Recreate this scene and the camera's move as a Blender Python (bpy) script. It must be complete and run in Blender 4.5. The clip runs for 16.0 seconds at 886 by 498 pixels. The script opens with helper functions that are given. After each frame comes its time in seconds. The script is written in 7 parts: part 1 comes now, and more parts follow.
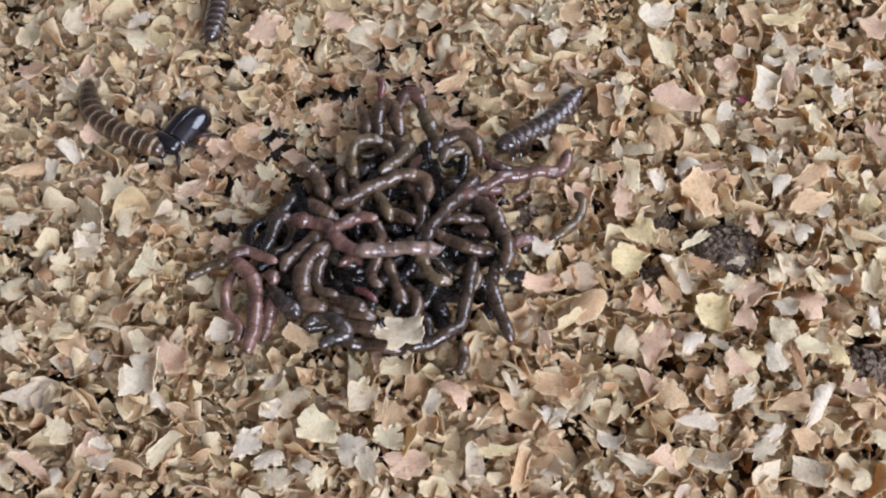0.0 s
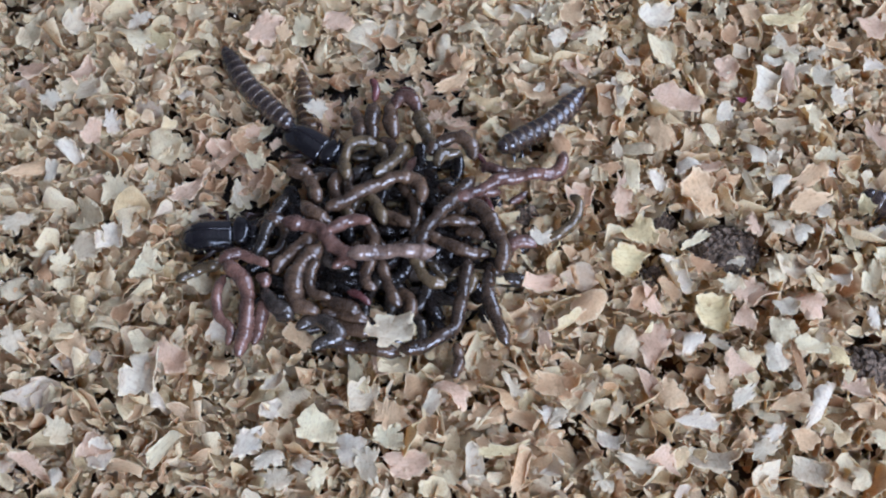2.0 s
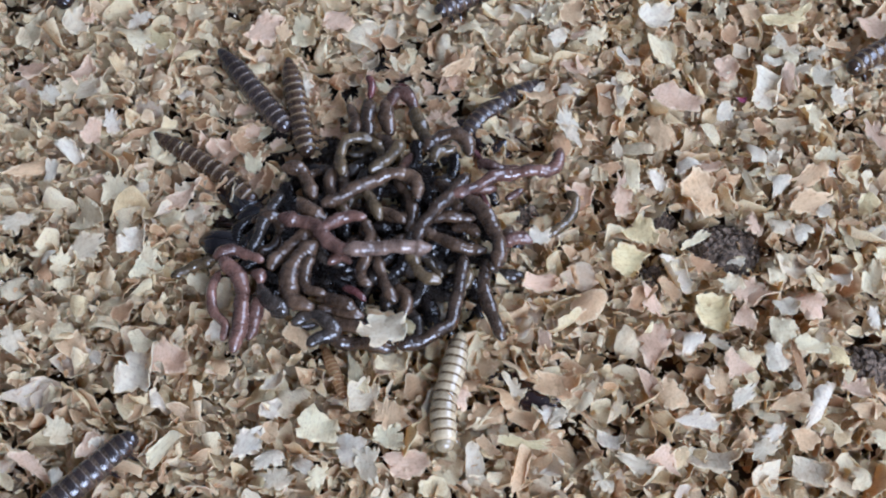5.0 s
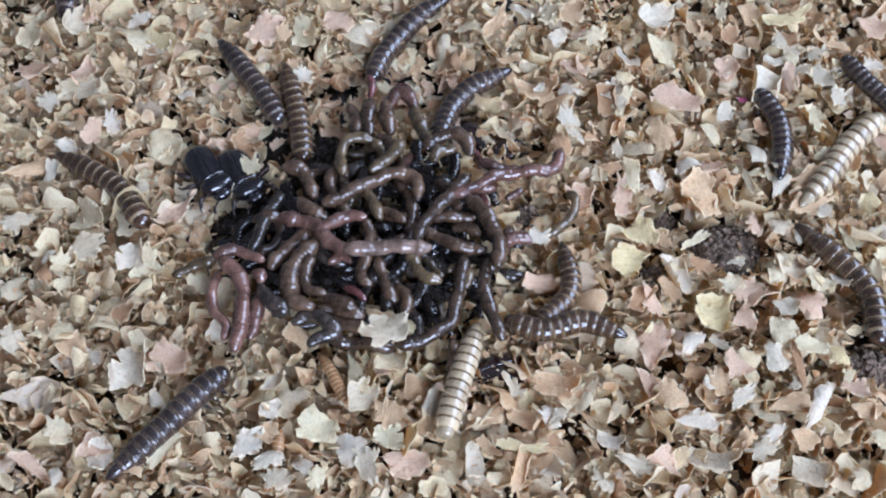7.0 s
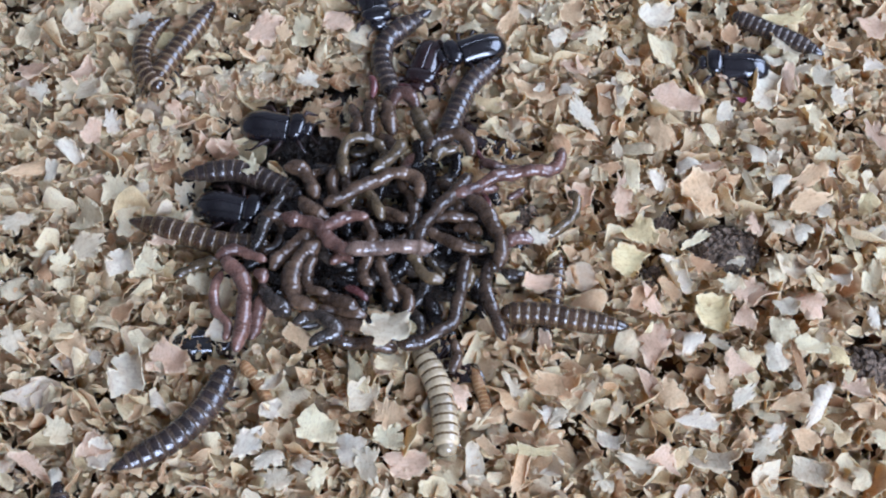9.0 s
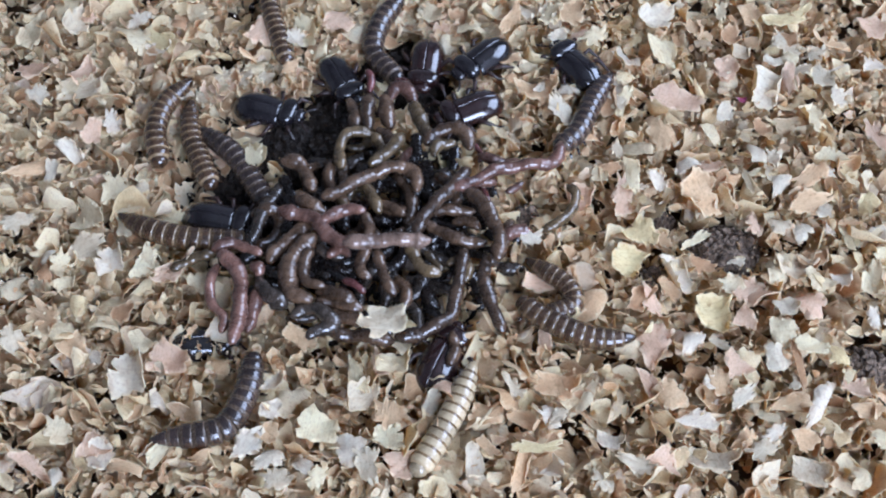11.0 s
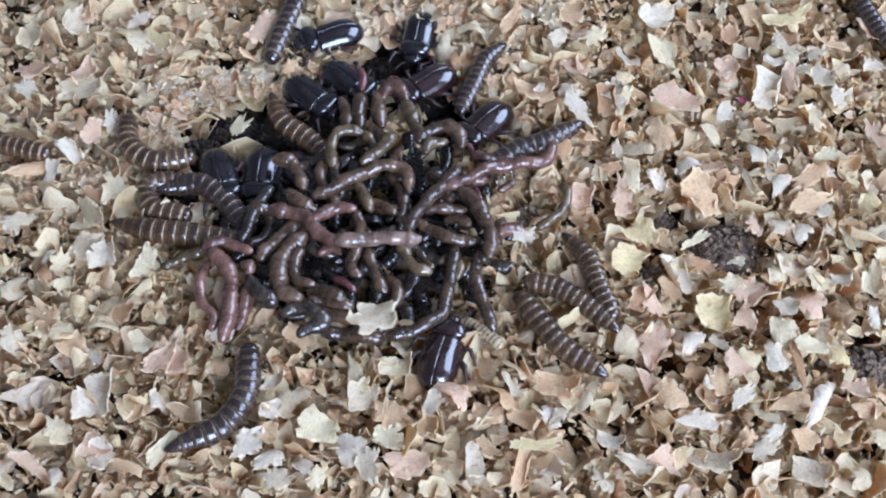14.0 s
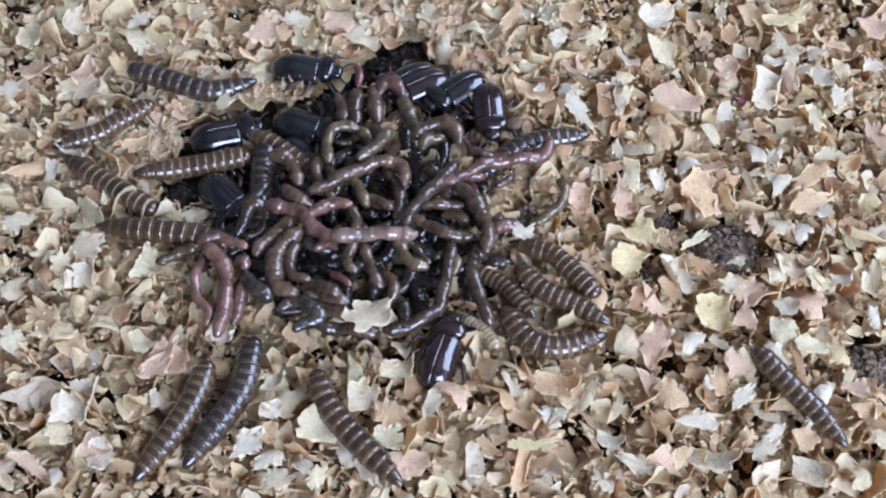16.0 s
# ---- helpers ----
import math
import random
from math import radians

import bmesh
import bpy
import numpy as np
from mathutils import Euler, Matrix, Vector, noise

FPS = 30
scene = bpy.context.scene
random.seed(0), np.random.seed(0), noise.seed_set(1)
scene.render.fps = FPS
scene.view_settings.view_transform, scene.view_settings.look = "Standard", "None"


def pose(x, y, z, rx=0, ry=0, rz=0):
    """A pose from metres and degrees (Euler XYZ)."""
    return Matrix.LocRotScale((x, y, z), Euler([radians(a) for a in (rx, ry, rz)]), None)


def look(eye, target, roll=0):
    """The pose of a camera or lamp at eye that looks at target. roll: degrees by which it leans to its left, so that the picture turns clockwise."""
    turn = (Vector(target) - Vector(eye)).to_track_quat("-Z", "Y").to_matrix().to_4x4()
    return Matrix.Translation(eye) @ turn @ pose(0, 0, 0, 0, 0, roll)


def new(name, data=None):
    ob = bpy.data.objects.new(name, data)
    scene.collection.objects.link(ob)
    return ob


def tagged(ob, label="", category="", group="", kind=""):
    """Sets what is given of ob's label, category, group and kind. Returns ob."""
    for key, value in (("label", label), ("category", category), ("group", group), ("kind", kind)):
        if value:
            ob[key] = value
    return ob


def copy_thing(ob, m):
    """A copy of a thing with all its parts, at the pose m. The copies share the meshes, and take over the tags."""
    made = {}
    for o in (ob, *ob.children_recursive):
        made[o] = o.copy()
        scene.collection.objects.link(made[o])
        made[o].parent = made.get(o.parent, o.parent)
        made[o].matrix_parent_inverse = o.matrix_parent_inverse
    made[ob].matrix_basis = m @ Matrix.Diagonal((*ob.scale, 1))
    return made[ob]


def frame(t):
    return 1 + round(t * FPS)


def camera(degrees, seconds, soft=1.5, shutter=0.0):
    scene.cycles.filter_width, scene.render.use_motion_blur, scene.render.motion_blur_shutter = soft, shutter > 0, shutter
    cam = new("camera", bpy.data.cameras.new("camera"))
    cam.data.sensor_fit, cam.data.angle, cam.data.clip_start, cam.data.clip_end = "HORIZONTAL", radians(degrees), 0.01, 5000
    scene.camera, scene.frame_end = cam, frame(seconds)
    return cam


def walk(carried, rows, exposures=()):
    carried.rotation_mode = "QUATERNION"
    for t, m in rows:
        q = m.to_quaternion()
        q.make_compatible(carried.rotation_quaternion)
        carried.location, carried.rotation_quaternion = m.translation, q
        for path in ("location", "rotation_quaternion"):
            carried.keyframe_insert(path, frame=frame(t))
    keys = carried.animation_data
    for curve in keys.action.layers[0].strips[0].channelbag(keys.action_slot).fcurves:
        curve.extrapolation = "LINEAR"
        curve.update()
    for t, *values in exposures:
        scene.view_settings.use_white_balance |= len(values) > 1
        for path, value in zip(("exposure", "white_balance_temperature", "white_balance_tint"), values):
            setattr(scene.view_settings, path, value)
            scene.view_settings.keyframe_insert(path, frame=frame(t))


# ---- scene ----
MM = 0.001
EYE = (0.0, -0.1062, 0.1635)
cam = camera(42, 16.0, soft=2.1)
walk(cam, [(0.0, look(EYE, (0, 0, 0))), (16.0, look(EYE, (0, 0, 0)))],
     exposures=[(0.0, -0.14, 5800, 19.5), (0.5, -0.14, 5420, 18.4), (1.0, -0.15, 5210, 17.6), (1.5, -0.17, 5130, 17.4), (4.0, -0.2, 5090, 16.2), (6.5, -0.05, 5080, 16.0), (9.0, -0.05, 5080, 16.0), (12.0, 0.0, 5060, 16.0), (16.0, 0.07, 5060, 16.0)])

# ---- light: two windows with overcast daylight in an otherwise plain room ----
world = bpy.data.worlds.new("sky")
scene.world = world
world.use_nodes = True
sky = world.node_tree.nodes.new("ShaderNodeTexSky")
sky.sky_type, sky.sun_disc = "NISHITA", False
sky.sun_elevation, sky.sun_rotation = radians(40), radians(140)
world.node_tree.links.new(sky.outputs[0], world.node_tree.nodes["Background"].inputs[0])
world.node_tree.nodes["Background"].inputs[1].default_value = 0.1

WIN_X, WIN_Z, WIN_W, WIN_H, WALL_Y = 0.28, 0.37, 0.42, 0.54, -0.50
EAST_X, EAST_Y, EAST_Z, EAST_W, EAST_H = 0.50, 0.20, 0.56, 0.74, 0.66


def window_light(w, h, watts, eye, target):
    """The daylight that comes in through a window's opening."""
    daylight = bpy.data.lights.new("window_daylight", "AREA")
    daylight.shape, daylight.size, daylight.size_y = "RECTANGLE", w - 0.04, h - 0.04
    daylight.energy, daylight.color = watts, (0.93, 0.96, 1.0)
    new("window_daylight", daylight).matrix_world = look(eye, target)


window_light(WIN_W, WIN_H, 9.1, (WIN_X, WALL_Y - 0.03, WIN_Z), (WIN_X, 0.0, WIN_Z))
window_light(EAST_W, EAST_H, 9.7, (EAST_X + 0.03, EAST_Y, EAST_Z), (0.0, EAST_Y, EAST_Z))

# ---- materials ----


def material(name):
    m = bpy.data.materials.new(name)
    m.use_nodes = True
    nt = m.node_tree
    return m, nt, nt.nodes["Principled BSDF"]


def node(nt, kind, **values):
    n = nt.nodes.new(kind)
    for key, value in values.items():
        n.inputs[key.replace("_", " ")].default_value = value
    return n


def ramp(nt, source, stops):
    r = nt.nodes.new("ShaderNodeValToRGB")
    el = r.color_ramp.elements
    while len(el) < len(stops):
        el.new(0.5)
    for e, (p, c) in zip(el, stops):
        e.position, e.color = p, (*c, 1)
    nt.links.new(source, r.inputs[0])
    return r


def mixed(nt, kind, factor, a, b):
    m = nt.nodes.new("ShaderNodeMix")
    m.data_type, m.blend_type = "RGBA", kind
    if isinstance(factor, float):
        m.inputs[0].default_value = factor
    else:
        nt.links.new(factor, m.inputs[0])
    for k, s in ((6, a), (7, b)):
        if isinstance(s, tuple):
            m.inputs[k].default_value = (*s, 1)
        else:
            nt.links.new(s, m.inputs[k])
    return m.outputs[2]


def bumped(nt, height, strength, distance, bsdf):
    b = node(nt, "ShaderNodeBump", Strength=strength, Distance=distance)
    nt.links.new(height, b.inputs["Height"])
    nt.links.new(b.outputs[0], bsdf.inputs["Normal"])


WOOD = [(0.0, (0.93, 0.87, 0.55)), (0.10, (0.95, 0.94, 0.74)), (0.20, (0.85, 0.66, 0.40)), (0.28, (0.92, 0.84, 0.53)), (0.42, (0.94, 0.91, 0.65)),
        (0.50, (0.64, 0.42, 0.22)), (0.57, (0.85, 0.67, 0.42)), (0.70, (0.93, 0.88, 0.56)), (0.83, (0.95, 0.93, 0.70)), (0.92, (0.78, 0.59, 0.34)), (1.0, (0.96, 0.95, 0.82))]
TONES = {"white": (0.93, 0.92, 0.76), "cream": (0.91, 0.86, 0.62), "yellow": (0.86, 0.80, 0.48), "tan": (0.83, 0.67, 0.42),
         "pink": (0.86, 0.70, 0.52), "brown": (0.64, 0.44, 0.25), "grey": (0.78, 0.74, 0.57), "magenta": (0.72, 0.22, 0.42)}


def wood_material(name, single, stops=WOOD):
    """Thin pine shaving: fibre grain along the flake, per-flake tone, a little light through it."""
    m, nt, p = material(name)
    if single:
        tone = nt.nodes.new("ShaderNodeObjectInfo").outputs["Random"]
    else:
        tone = nt.nodes.new("ShaderNodeNewGeometry").outputs["Random Per Island"]
    base = ramp(nt, tone, stops)
    uv = nt.nodes.new("ShaderNodeUVMap")
    uv.uv_map = "UVMap"
    stretch = node(nt, "ShaderNodeMapping", Scale=(0.35, 5.0, 1.0))
    nt.links.new(uv.outputs[0], stretch.inputs[0])
    grain = node(nt, "ShaderNodeTexNoise", Scale=1.6, Detail=4.0, Roughness=0.6)
    nt.links.new(stretch.outputs[0], grain.inputs["Vector"])
    streak = ramp(nt, grain.outputs[0], [(0.28, (0.58, 0.45, 0.33)), (0.5, (1, 1, 1)), (0.72, (1.0, 0.97, 0.9))])
    col = mixed(nt, "MULTIPLY", 0.45 if single else 0.6, base.outputs[0], streak.outputs[0])
    blot = node(nt, "ShaderNodeTexNoise", Scale=0.5, Detail=5.0)
    nt.links.new(uv.outputs[0], blot.inputs["Vector"])
    stain = ramp(nt, blot.outputs[0], [(0.3, (0.76, 0.58, 0.42)), (0.48, (0.97, 0.92, 0.83)), (0.65, (1, 1, 1))])
    col = mixed(nt, "MULTIPLY", 0.42, col, stain.outputs[0])
    dots = node(nt, "ShaderNodeTexNoise", Scale=3.2, Detail=4.0, Roughness=0.7)
    nt.links.new(uv.outputs[0], dots.inputs["Vector"])
    speck = ramp(nt, dots.outputs[0], [(0.32, (0.60, 0.47, 0.35)), (0.46, (0.96, 0.94, 0.9)), (0.62, (1.02, 1.02, 1.0)), (0.74, (1.14, 1.16, 1.2))])
    col = mixed(nt, "MULTIPLY", 0.64, col, speck.outputs[0])
    rim = nt.nodes.new("ShaderNodeUVMap")
    rim.uv_map = "Rim"
    fray = nt.nodes.new("ShaderNodeMath")
    fray.operation = "MULTIPLY_ADD"
    nt.links.new(dots.outputs[0], fray.inputs[0])
    fray.inputs[1].default_value = 0.5
    across = nt.nodes.new("ShaderNodeSeparateXYZ")
    nt.links.new(rim.outputs[0], across.inputs[0])
    nt.links.new(across.outputs[0], fray.inputs[2])
    worn = ramp(nt, fray.outputs[0], [(0.66, (0, 0, 0)), (0.80, (0.9, 0.9, 0.9))])
    scaled = nt.nodes.new("ShaderNodeMath")
    scaled.operation = "MULTIPLY"
    scaled.inputs[1].default_value = 0.667
    nt.links.new(fray.outputs[0], scaled.inputs[0])
    nt.links.new(scaled.outputs[0], worn.inputs[0])
    pale = mixed(nt, "MIX", 0.5, base.outputs[0], (0.93, 0.87, 0.58))
    col = mixed(nt, "MIX", worn.outputs[0], col, pale)
    nt.links.new(col, p.inputs["Base Color"])
    p.inputs["Roughness"].default_value = 0.55
    p.inputs["Specular IOR Level"].default_value = 0.3
    rough = nt.nodes.new("ShaderNodeMath")
    rough.operation = "ADD"
    nt.links.new(dots.outputs[0], rough.inputs[0])
    nt.links.new(grain.outputs[0], rough.inputs[1])
    bumped(nt, rough.outputs[0], 0.7, 0.0004, p)
    thin = nt.nodes.new("ShaderNodeBsdfTranslucent")
    warm = mixed(nt, "MULTIPLY", 1.0, col, (1.0, 0.76, 0.46))
    nt.links.new(warm, thin.inputs[0])
    mix = nt.nodes.new("ShaderNodeMixShader")
    mix.inputs[0].default_value = 0.46
    nt.links.new(p.outputs[0], mix.inputs[1])
    nt.links.new(thin.outputs[0], mix.inputs[2])
    nt.links.new(mix.outputs[0], nt.nodes["Material Output"].inputs[0])
    return m


def skin_material(name, dark, light, rough, scale, coat=0.0, bump=0.3, spread=0.25, film=0.06, patchy=False):
    """Animal skin or shell: two-tone mottling at two scales, fine pits, gloss."""
    m, nt, p = material(name)
    co = nt.nodes.new("ShaderNodeTexCoord")
    big = node(nt, "ShaderNodeTexNoise", Scale=scale, Detail=5.0, Roughness=0.6)
    nt.links.new(co.outputs["Object"], big.inputs["Vector"])
    c = ramp(nt, big.outputs[0], [(0.36, dark), (0.66, light)])
    info = nt.nodes.new("ShaderNodeObjectInfo")
    vary = ramp(nt, info.outputs["Random"], [(0.0, (1 - spread,) * 3), (1.0, (1 + spread,) * 3)])
    col = mixed(nt, "MULTIPLY", 1.0, c.outputs[0], vary.outputs[0])
    nt.links.new(col, p.inputs["Base Color"])
    fine = node(nt, "ShaderNodeTexNoise", Scale=scale * 7, Detail=3.0)
    nt.links.new(co.outputs["Object"], fine.inputs["Vector"])
    rr = ramp(nt, fine.outputs[0], [(0.35, (rough * 0.7,) * 3), (0.7, (min(1, rough * 1.7),) * 3)])
    nt.links.new(rr.outputs[0], p.inputs["Roughness"])
    if patchy:
        wet = node(nt, "ShaderNodeTexNoise", Scale=scale * 1.7, Detail=2.0)
        nt.links.new(co.outputs["Object"], wet.inputs["Vector"])
        nt.links.new(ramp(nt, wet.outputs[0], [(0.40, (0.3 * coat,) * 3), (0.55, (coat,) * 3)]).outputs[0], p.inputs["Coat Weight"])
    else:
        p.inputs["Coat Weight"].default_value = coat
    p.inputs["Coat Roughness"].default_value = film
    if patchy:
        folds = node(nt, "ShaderNodeTexNoise", Scale=scale * 1.5, Detail=2.0, Roughness=0.5)
        nt.links.new(co.outputs["Object"], folds.inputs["Vector"])
        bumped(nt, folds.outputs[0], 0.4 * bump, 0.0006, p)
        nt.links.new(p.inputs["Normal"].links[0].from_socket, p.inputs["Coat Normal"])
    else:
        bumped(nt, fine.outputs[0], bump, 0.0002, p)
    return m


def plain_material(name, a, b, rough, scale):
    m, nt, p = material(name)
    co = nt.nodes.new("ShaderNodeTexCoord")
    n = node(nt, "ShaderNodeTexNoise", Scale=scale, Detail=6.0, Roughness=0.65)
    nt.links.new(co.outputs["Object"], n.inputs["Vector"])
    nt.links.new(ramp(nt, n.outputs[0], [(0.35, a), (0.65, b)]).outputs[0], p.inputs["Base Color"])
    p.inputs["Roughness"].default_value = rough
    bumped(nt, n.outputs[0], 0.4, 0.0006, p)
    return m


M_BED = wood_material("wood_shavings", False)
M_FLAKE = {k: wood_material("wood_" + k, True, [(0.0, tuple(0.9 * a for a in c)), (1.0, tuple(min(0.92, 1.06 * a) for a in c))]) for k, c in TONES.items()}
M_SOIL = plain_material("soil_crumb", (0.016, 0.011, 0.008), (0.25, 0.18, 0.12), 0.9, 1300)
# ground so dark that it paints shade: heap gaps, and soil in dug places
M_SOIL_SHADE = skin_material("soil_shade", (0.007, 0.0045, 0.003), (0.034, 0.022, 0.013), 0.6, 700, 0.0, 0.8, 0.1)
# dark brown for the sheet below the shavings: paints shade deep between flakes
M_GAP_SHADE = plain_material("gap_shade", (0.08, 0.05, 0.028), (0.22, 0.145, 0.085), 0.9, 250)
M_WALL = plain_material("wall_paint", (0.21, 0.20, 0.195), (0.25, 0.24, 0.235), 0.8, 6)
M_TRAY = plain_material("tray_plastic", (0.32, 0.33, 0.34), (0.38, 0.39, 0.4), 0.5, 20)
M_TABLE = plain_material("table_wood", (0.25, 0.15, 0.08), (0.36, 0.23, 0.13), 0.5, 14)

WORM_SKIN = {
    "brown": skin_material("worm_brown", (0.0251, 0.0146, 0.0083), (0.1030, 0.0622, 0.0355), 0.26, 420, 0.75, 0.75, 0.45, 0.13, True),
    "olive": skin_material("worm_olive", (0.0302, 0.0207, 0.0095), (0.1194, 0.0817, 0.0402), 0.26, 420, 0.75, 0.75, 0.45, 0.13, True),
    "pink": skin_material("worm_pink", (0.0478, 0.0232, 0.0166), (0.1684, 0.0878, 0.0615), 0.26, 420, 0.75, 0.75, 0.3, 0.13, True),
    "pale": skin_material("worm_pale", (0.0880, 0.0561, 0.0402), (0.2513, 0.1684, 0.1207), 0.26, 420, 0.75, 0.75, 0.15, 0.13, True),
    "grey": skin_material("worm_grey", (0.0138, 0.0110, 0.0083), (0.0528, 0.0390, 0.0284), 0.24, 420, 0.75, 0.75, 0.3, 0.13, True),
    # filler worms only: the shade between the upper worms is put into this skin
    "black": skin_material("worm_gap_shade", (0.0031, 0.0024, 0.0021), (0.0138, 0.0092, 0.0071), 0.24, 420, 0.5, 0.7, 0.3, 0.13, True),
    "red": skin_material("worm_red", (0.0528, 0.0171, 0.0154), (0.1382, 0.0488, 0.0438), 0.24, 420, 0.75, 0.75, 0.15, 0.13, True),
}
PLATE = {
    "dark": skin_material("larva_plate_dark", (0.011, 0.008, 0.008), (0.046, 0.030, 0.023), 0.2, 330, 0.8, 0.25, 0.3, 0.14),
    "brown": skin_material("larva_plate_brown", (0.020, 0.011, 0.006), (0.072, 0.040, 0.021), 0.2, 330, 0.7, 0.25, 0.3, 0.14),
    "tan": skin_material("larva_plate_tan", (0.30, 0.23, 0.13), (0.50, 0.41, 0.26), 0.22, 330, 0.7, 0.25, 0.25, 0.14),
    "orange": skin_material("larva_plate_orange", (0.20, 0.095, 0.035), (0.36, 0.20, 0.085), 0.3, 500, 0.3, 0.3, 0.2, 0.14),
}
FORE = {
    "dark": skin_material("larva_fore_dark", (0.036, 0.025, 0.017), (0.095, 0.066, 0.043), 0.25, 400, 0.4, 0.35, 0.3, 0.16),
    "brown": skin_material("larva_fore_brown", (0.055, 0.034, 0.017), (0.140, 0.092, 0.046), 0.25, 400, 0.4, 0.35, 0.3, 0.16),
    "tan": skin_material("larva_fore_tan", (0.10, 0.062, 0.028), (0.22, 0.145, 0.072), 0.25, 400, 0.6, 0.25, 0.25, 0.14),
    "orange": skin_material("larva_fore_orange", (0.27, 0.15, 0.06), (0.42, 0.26, 0.12), 0.3, 500, 0.3, 0.3, 0.2, 0.14),
}
SEAM = {
    "dark": skin_material("larva_seam_dark", (0.050, 0.035, 0.024), (0.115, 0.082, 0.054), 0.35, 500, 0.3, 0.3, 0.2),
    "brown": skin_material("larva_seam_brown", (0.110, 0.074, 0.036), (0.230, 0.160, 0.084), 0.35, 500, 0.3, 0.3, 0.2),
    "tan": skin_material("larva_seam_tan", (0.30, 0.22, 0.12), (0.46, 0.36, 0.21), 0.35, 500, 0.3, 0.3, 0.2),
    "orange": skin_material("larva_seam_orange", (0.38, 0.25, 0.12), (0.54, 0.38, 0.2), 0.4, 500, 0.0, 0.3, 0.2),
}
SHELL = {
    "black": skin_material("shell_black", (0.004, 0.0035, 0.0045), (0.010, 0.008, 0.010), 0.18, 260, 1.0, 0.02, 0.2, 0.10),
    "brown": skin_material("shell_brown", (0.010, 0.005, 0.005), (0.026, 0.011, 0.010), 0.18, 260, 1.0, 0.02, 0.2, 0.10),
    "red": skin_material("shell_red", (0.045, 0.010, 0.010), (0.11, 0.028, 0.024), 0.18, 260, 1.0, 0.02, 0.2, 0.10),
}
M_LIMB = skin_material("limb", (0.012, 0.007, 0.006), (0.04, 0.02, 0.015), 0.35, 600, 0.0, 0.2, 0.2)

# ---- shared builders ----


def part(name, bm, mat, parent=None, label="", smooth=True):
    me = bpy.data.meshes.new(name)
    bm.to_mesh(me)
    bm.free()
    for mt in (mat if isinstance(mat, (list, tuple)) else [mat]):
        me.materials.append(mt)
    if smooth:
        me.shade_smooth()
    ob = new(name, me)
    if parent:
        ob.parent = parent
    if label:
        ob["label"] = label
    return ob


def box(bm, x0, y0, z0, x1, y1, z1, bevel=0.0):
    r = bmesh.ops.create_cube(bm, size=1.0, matrix=Matrix.Translation(((x0 + x1) / 2, (y0 + y1) / 2, (z0 + z1) / 2))
                              @ Matrix.Diagonal((x1 - x0, y1 - y0, z1 - z0, 1)))
    if bevel:
        es = list({e for v in r["verts"] for e in v.link_edges})
        bmesh.ops.bevel(bm, geom=es, offset=bevel, segments=2, affect="EDGES", profile=0.5)
    return bm


def spline(pts, count):
    """Points evenly spaced along a smooth curve through pts."""
    p = np.array(pts, float)
    q = np.vstack([2 * p[0] - p[1], p, 2 * p[-1] - p[-2]])
    out = []
    for i in range(1, len(q) - 2):
        for u in np.linspace(0, 1, 24, endpoint=False):
            a, b, c, d = q[i - 1], q[i], q[i + 1], q[i + 2]
            out.append(0.5 * (2 * b + (c - a) * u + (2 * a - 5 * b + 4 * c - d) * u * u + (3 * b - a - 3 * c + d) * u ** 3))
    out = np.array(out + [q[-2]])
    s = np.concatenate([[0], np.cumsum(np.linalg.norm(np.diff(out, axis=0), axis=1))])
    w = np.linspace(0, s[-1], count)
    return np.stack([np.interp(w, s, out[:, k]) for k in range(out.shape[1])], 1), s[-1]


def tube(bm, path, radii, sides=12, flat=1.0, up=Vector((0, 0, 1))):
    """A closed tube along path, its ends rounded off by the radii; returns the rings."""
    rings = []
    for i, p in enumerate(path):
        t = Vector(path[min(i + 1, len(path) - 1)]) - Vector(path[max(i - 1, 0)])
        t.normalize()
        side = t.cross(up)
        if side.length < 1e-4:
            side = Vector((1, 0, 0))
        side.normalize()
        top = side.cross(t)
        rings.append([bm.verts.new(Vector(p) + float(radii[i]) * (math.cos(a) * side + flat * math.sin(a) * top))
                      for a in (2 * math.pi * k / sides for k in range(sides))])
    for a, b in zip(rings, rings[1:]):
        for k in range(sides):
            bm.faces.new((a[k], a[(k + 1) % sides], b[(k + 1) % sides], b[k]))
    bm.faces.new(rings[0][::-1])
    bm.faces.new(rings[-1])
    return rings


# places that the animals dig up beside the heap: x, y, radius in mm, from when to when
DUG = [(-30.0, 27.5, 7.0, 7.0, 8.4), (-23.1, 18.8, 6.5, 3.0, 6.0), (-35.1, 6.4, 6.5, 1.3, 2.1), (-5.0, 38.6, 7.5, 9.3, 11.3), (-19.0, 33.5, 7.5, 9.3, 11.3), (-21.0, 25.0, 5.5, 3.0, 6.0), (-36.0, 16.3, 6.5, 6.4, 7.6),
       (1.5, 28.5, 6.0, 9.3, 11.4), (-44.0, 23.0, 6.0, 11.4, 12.9), (-38.5, 29.0, 5.5, 11.4, 12.9), (-46.0, 14.0, 5.0, 11.4, 12.9), (-12.0, 43.5, 5.5, 9.3, 11.3), (-7.0, 47.0, 5.0, 9.3, 11.3)]


def ground(x, y):
    """Gentle rise and fall of the bedding, in mm, hollowed under the heap of worms."""
    h = 0.9 * noise.noise(Vector((x / 26, y / 26, 3.1))) - sum(1.3 * math.exp(-((x - a) ** 2 + (y - b) ** 2) / (r * r)) for a, b, r, _, _ in DUG)
    d = ((x + 12) / 26) ** 2 + ((y - 2) / 20) ** 2
    return h - 2.4 * math.exp(-d * d)


# ---- the room that closes the place ----


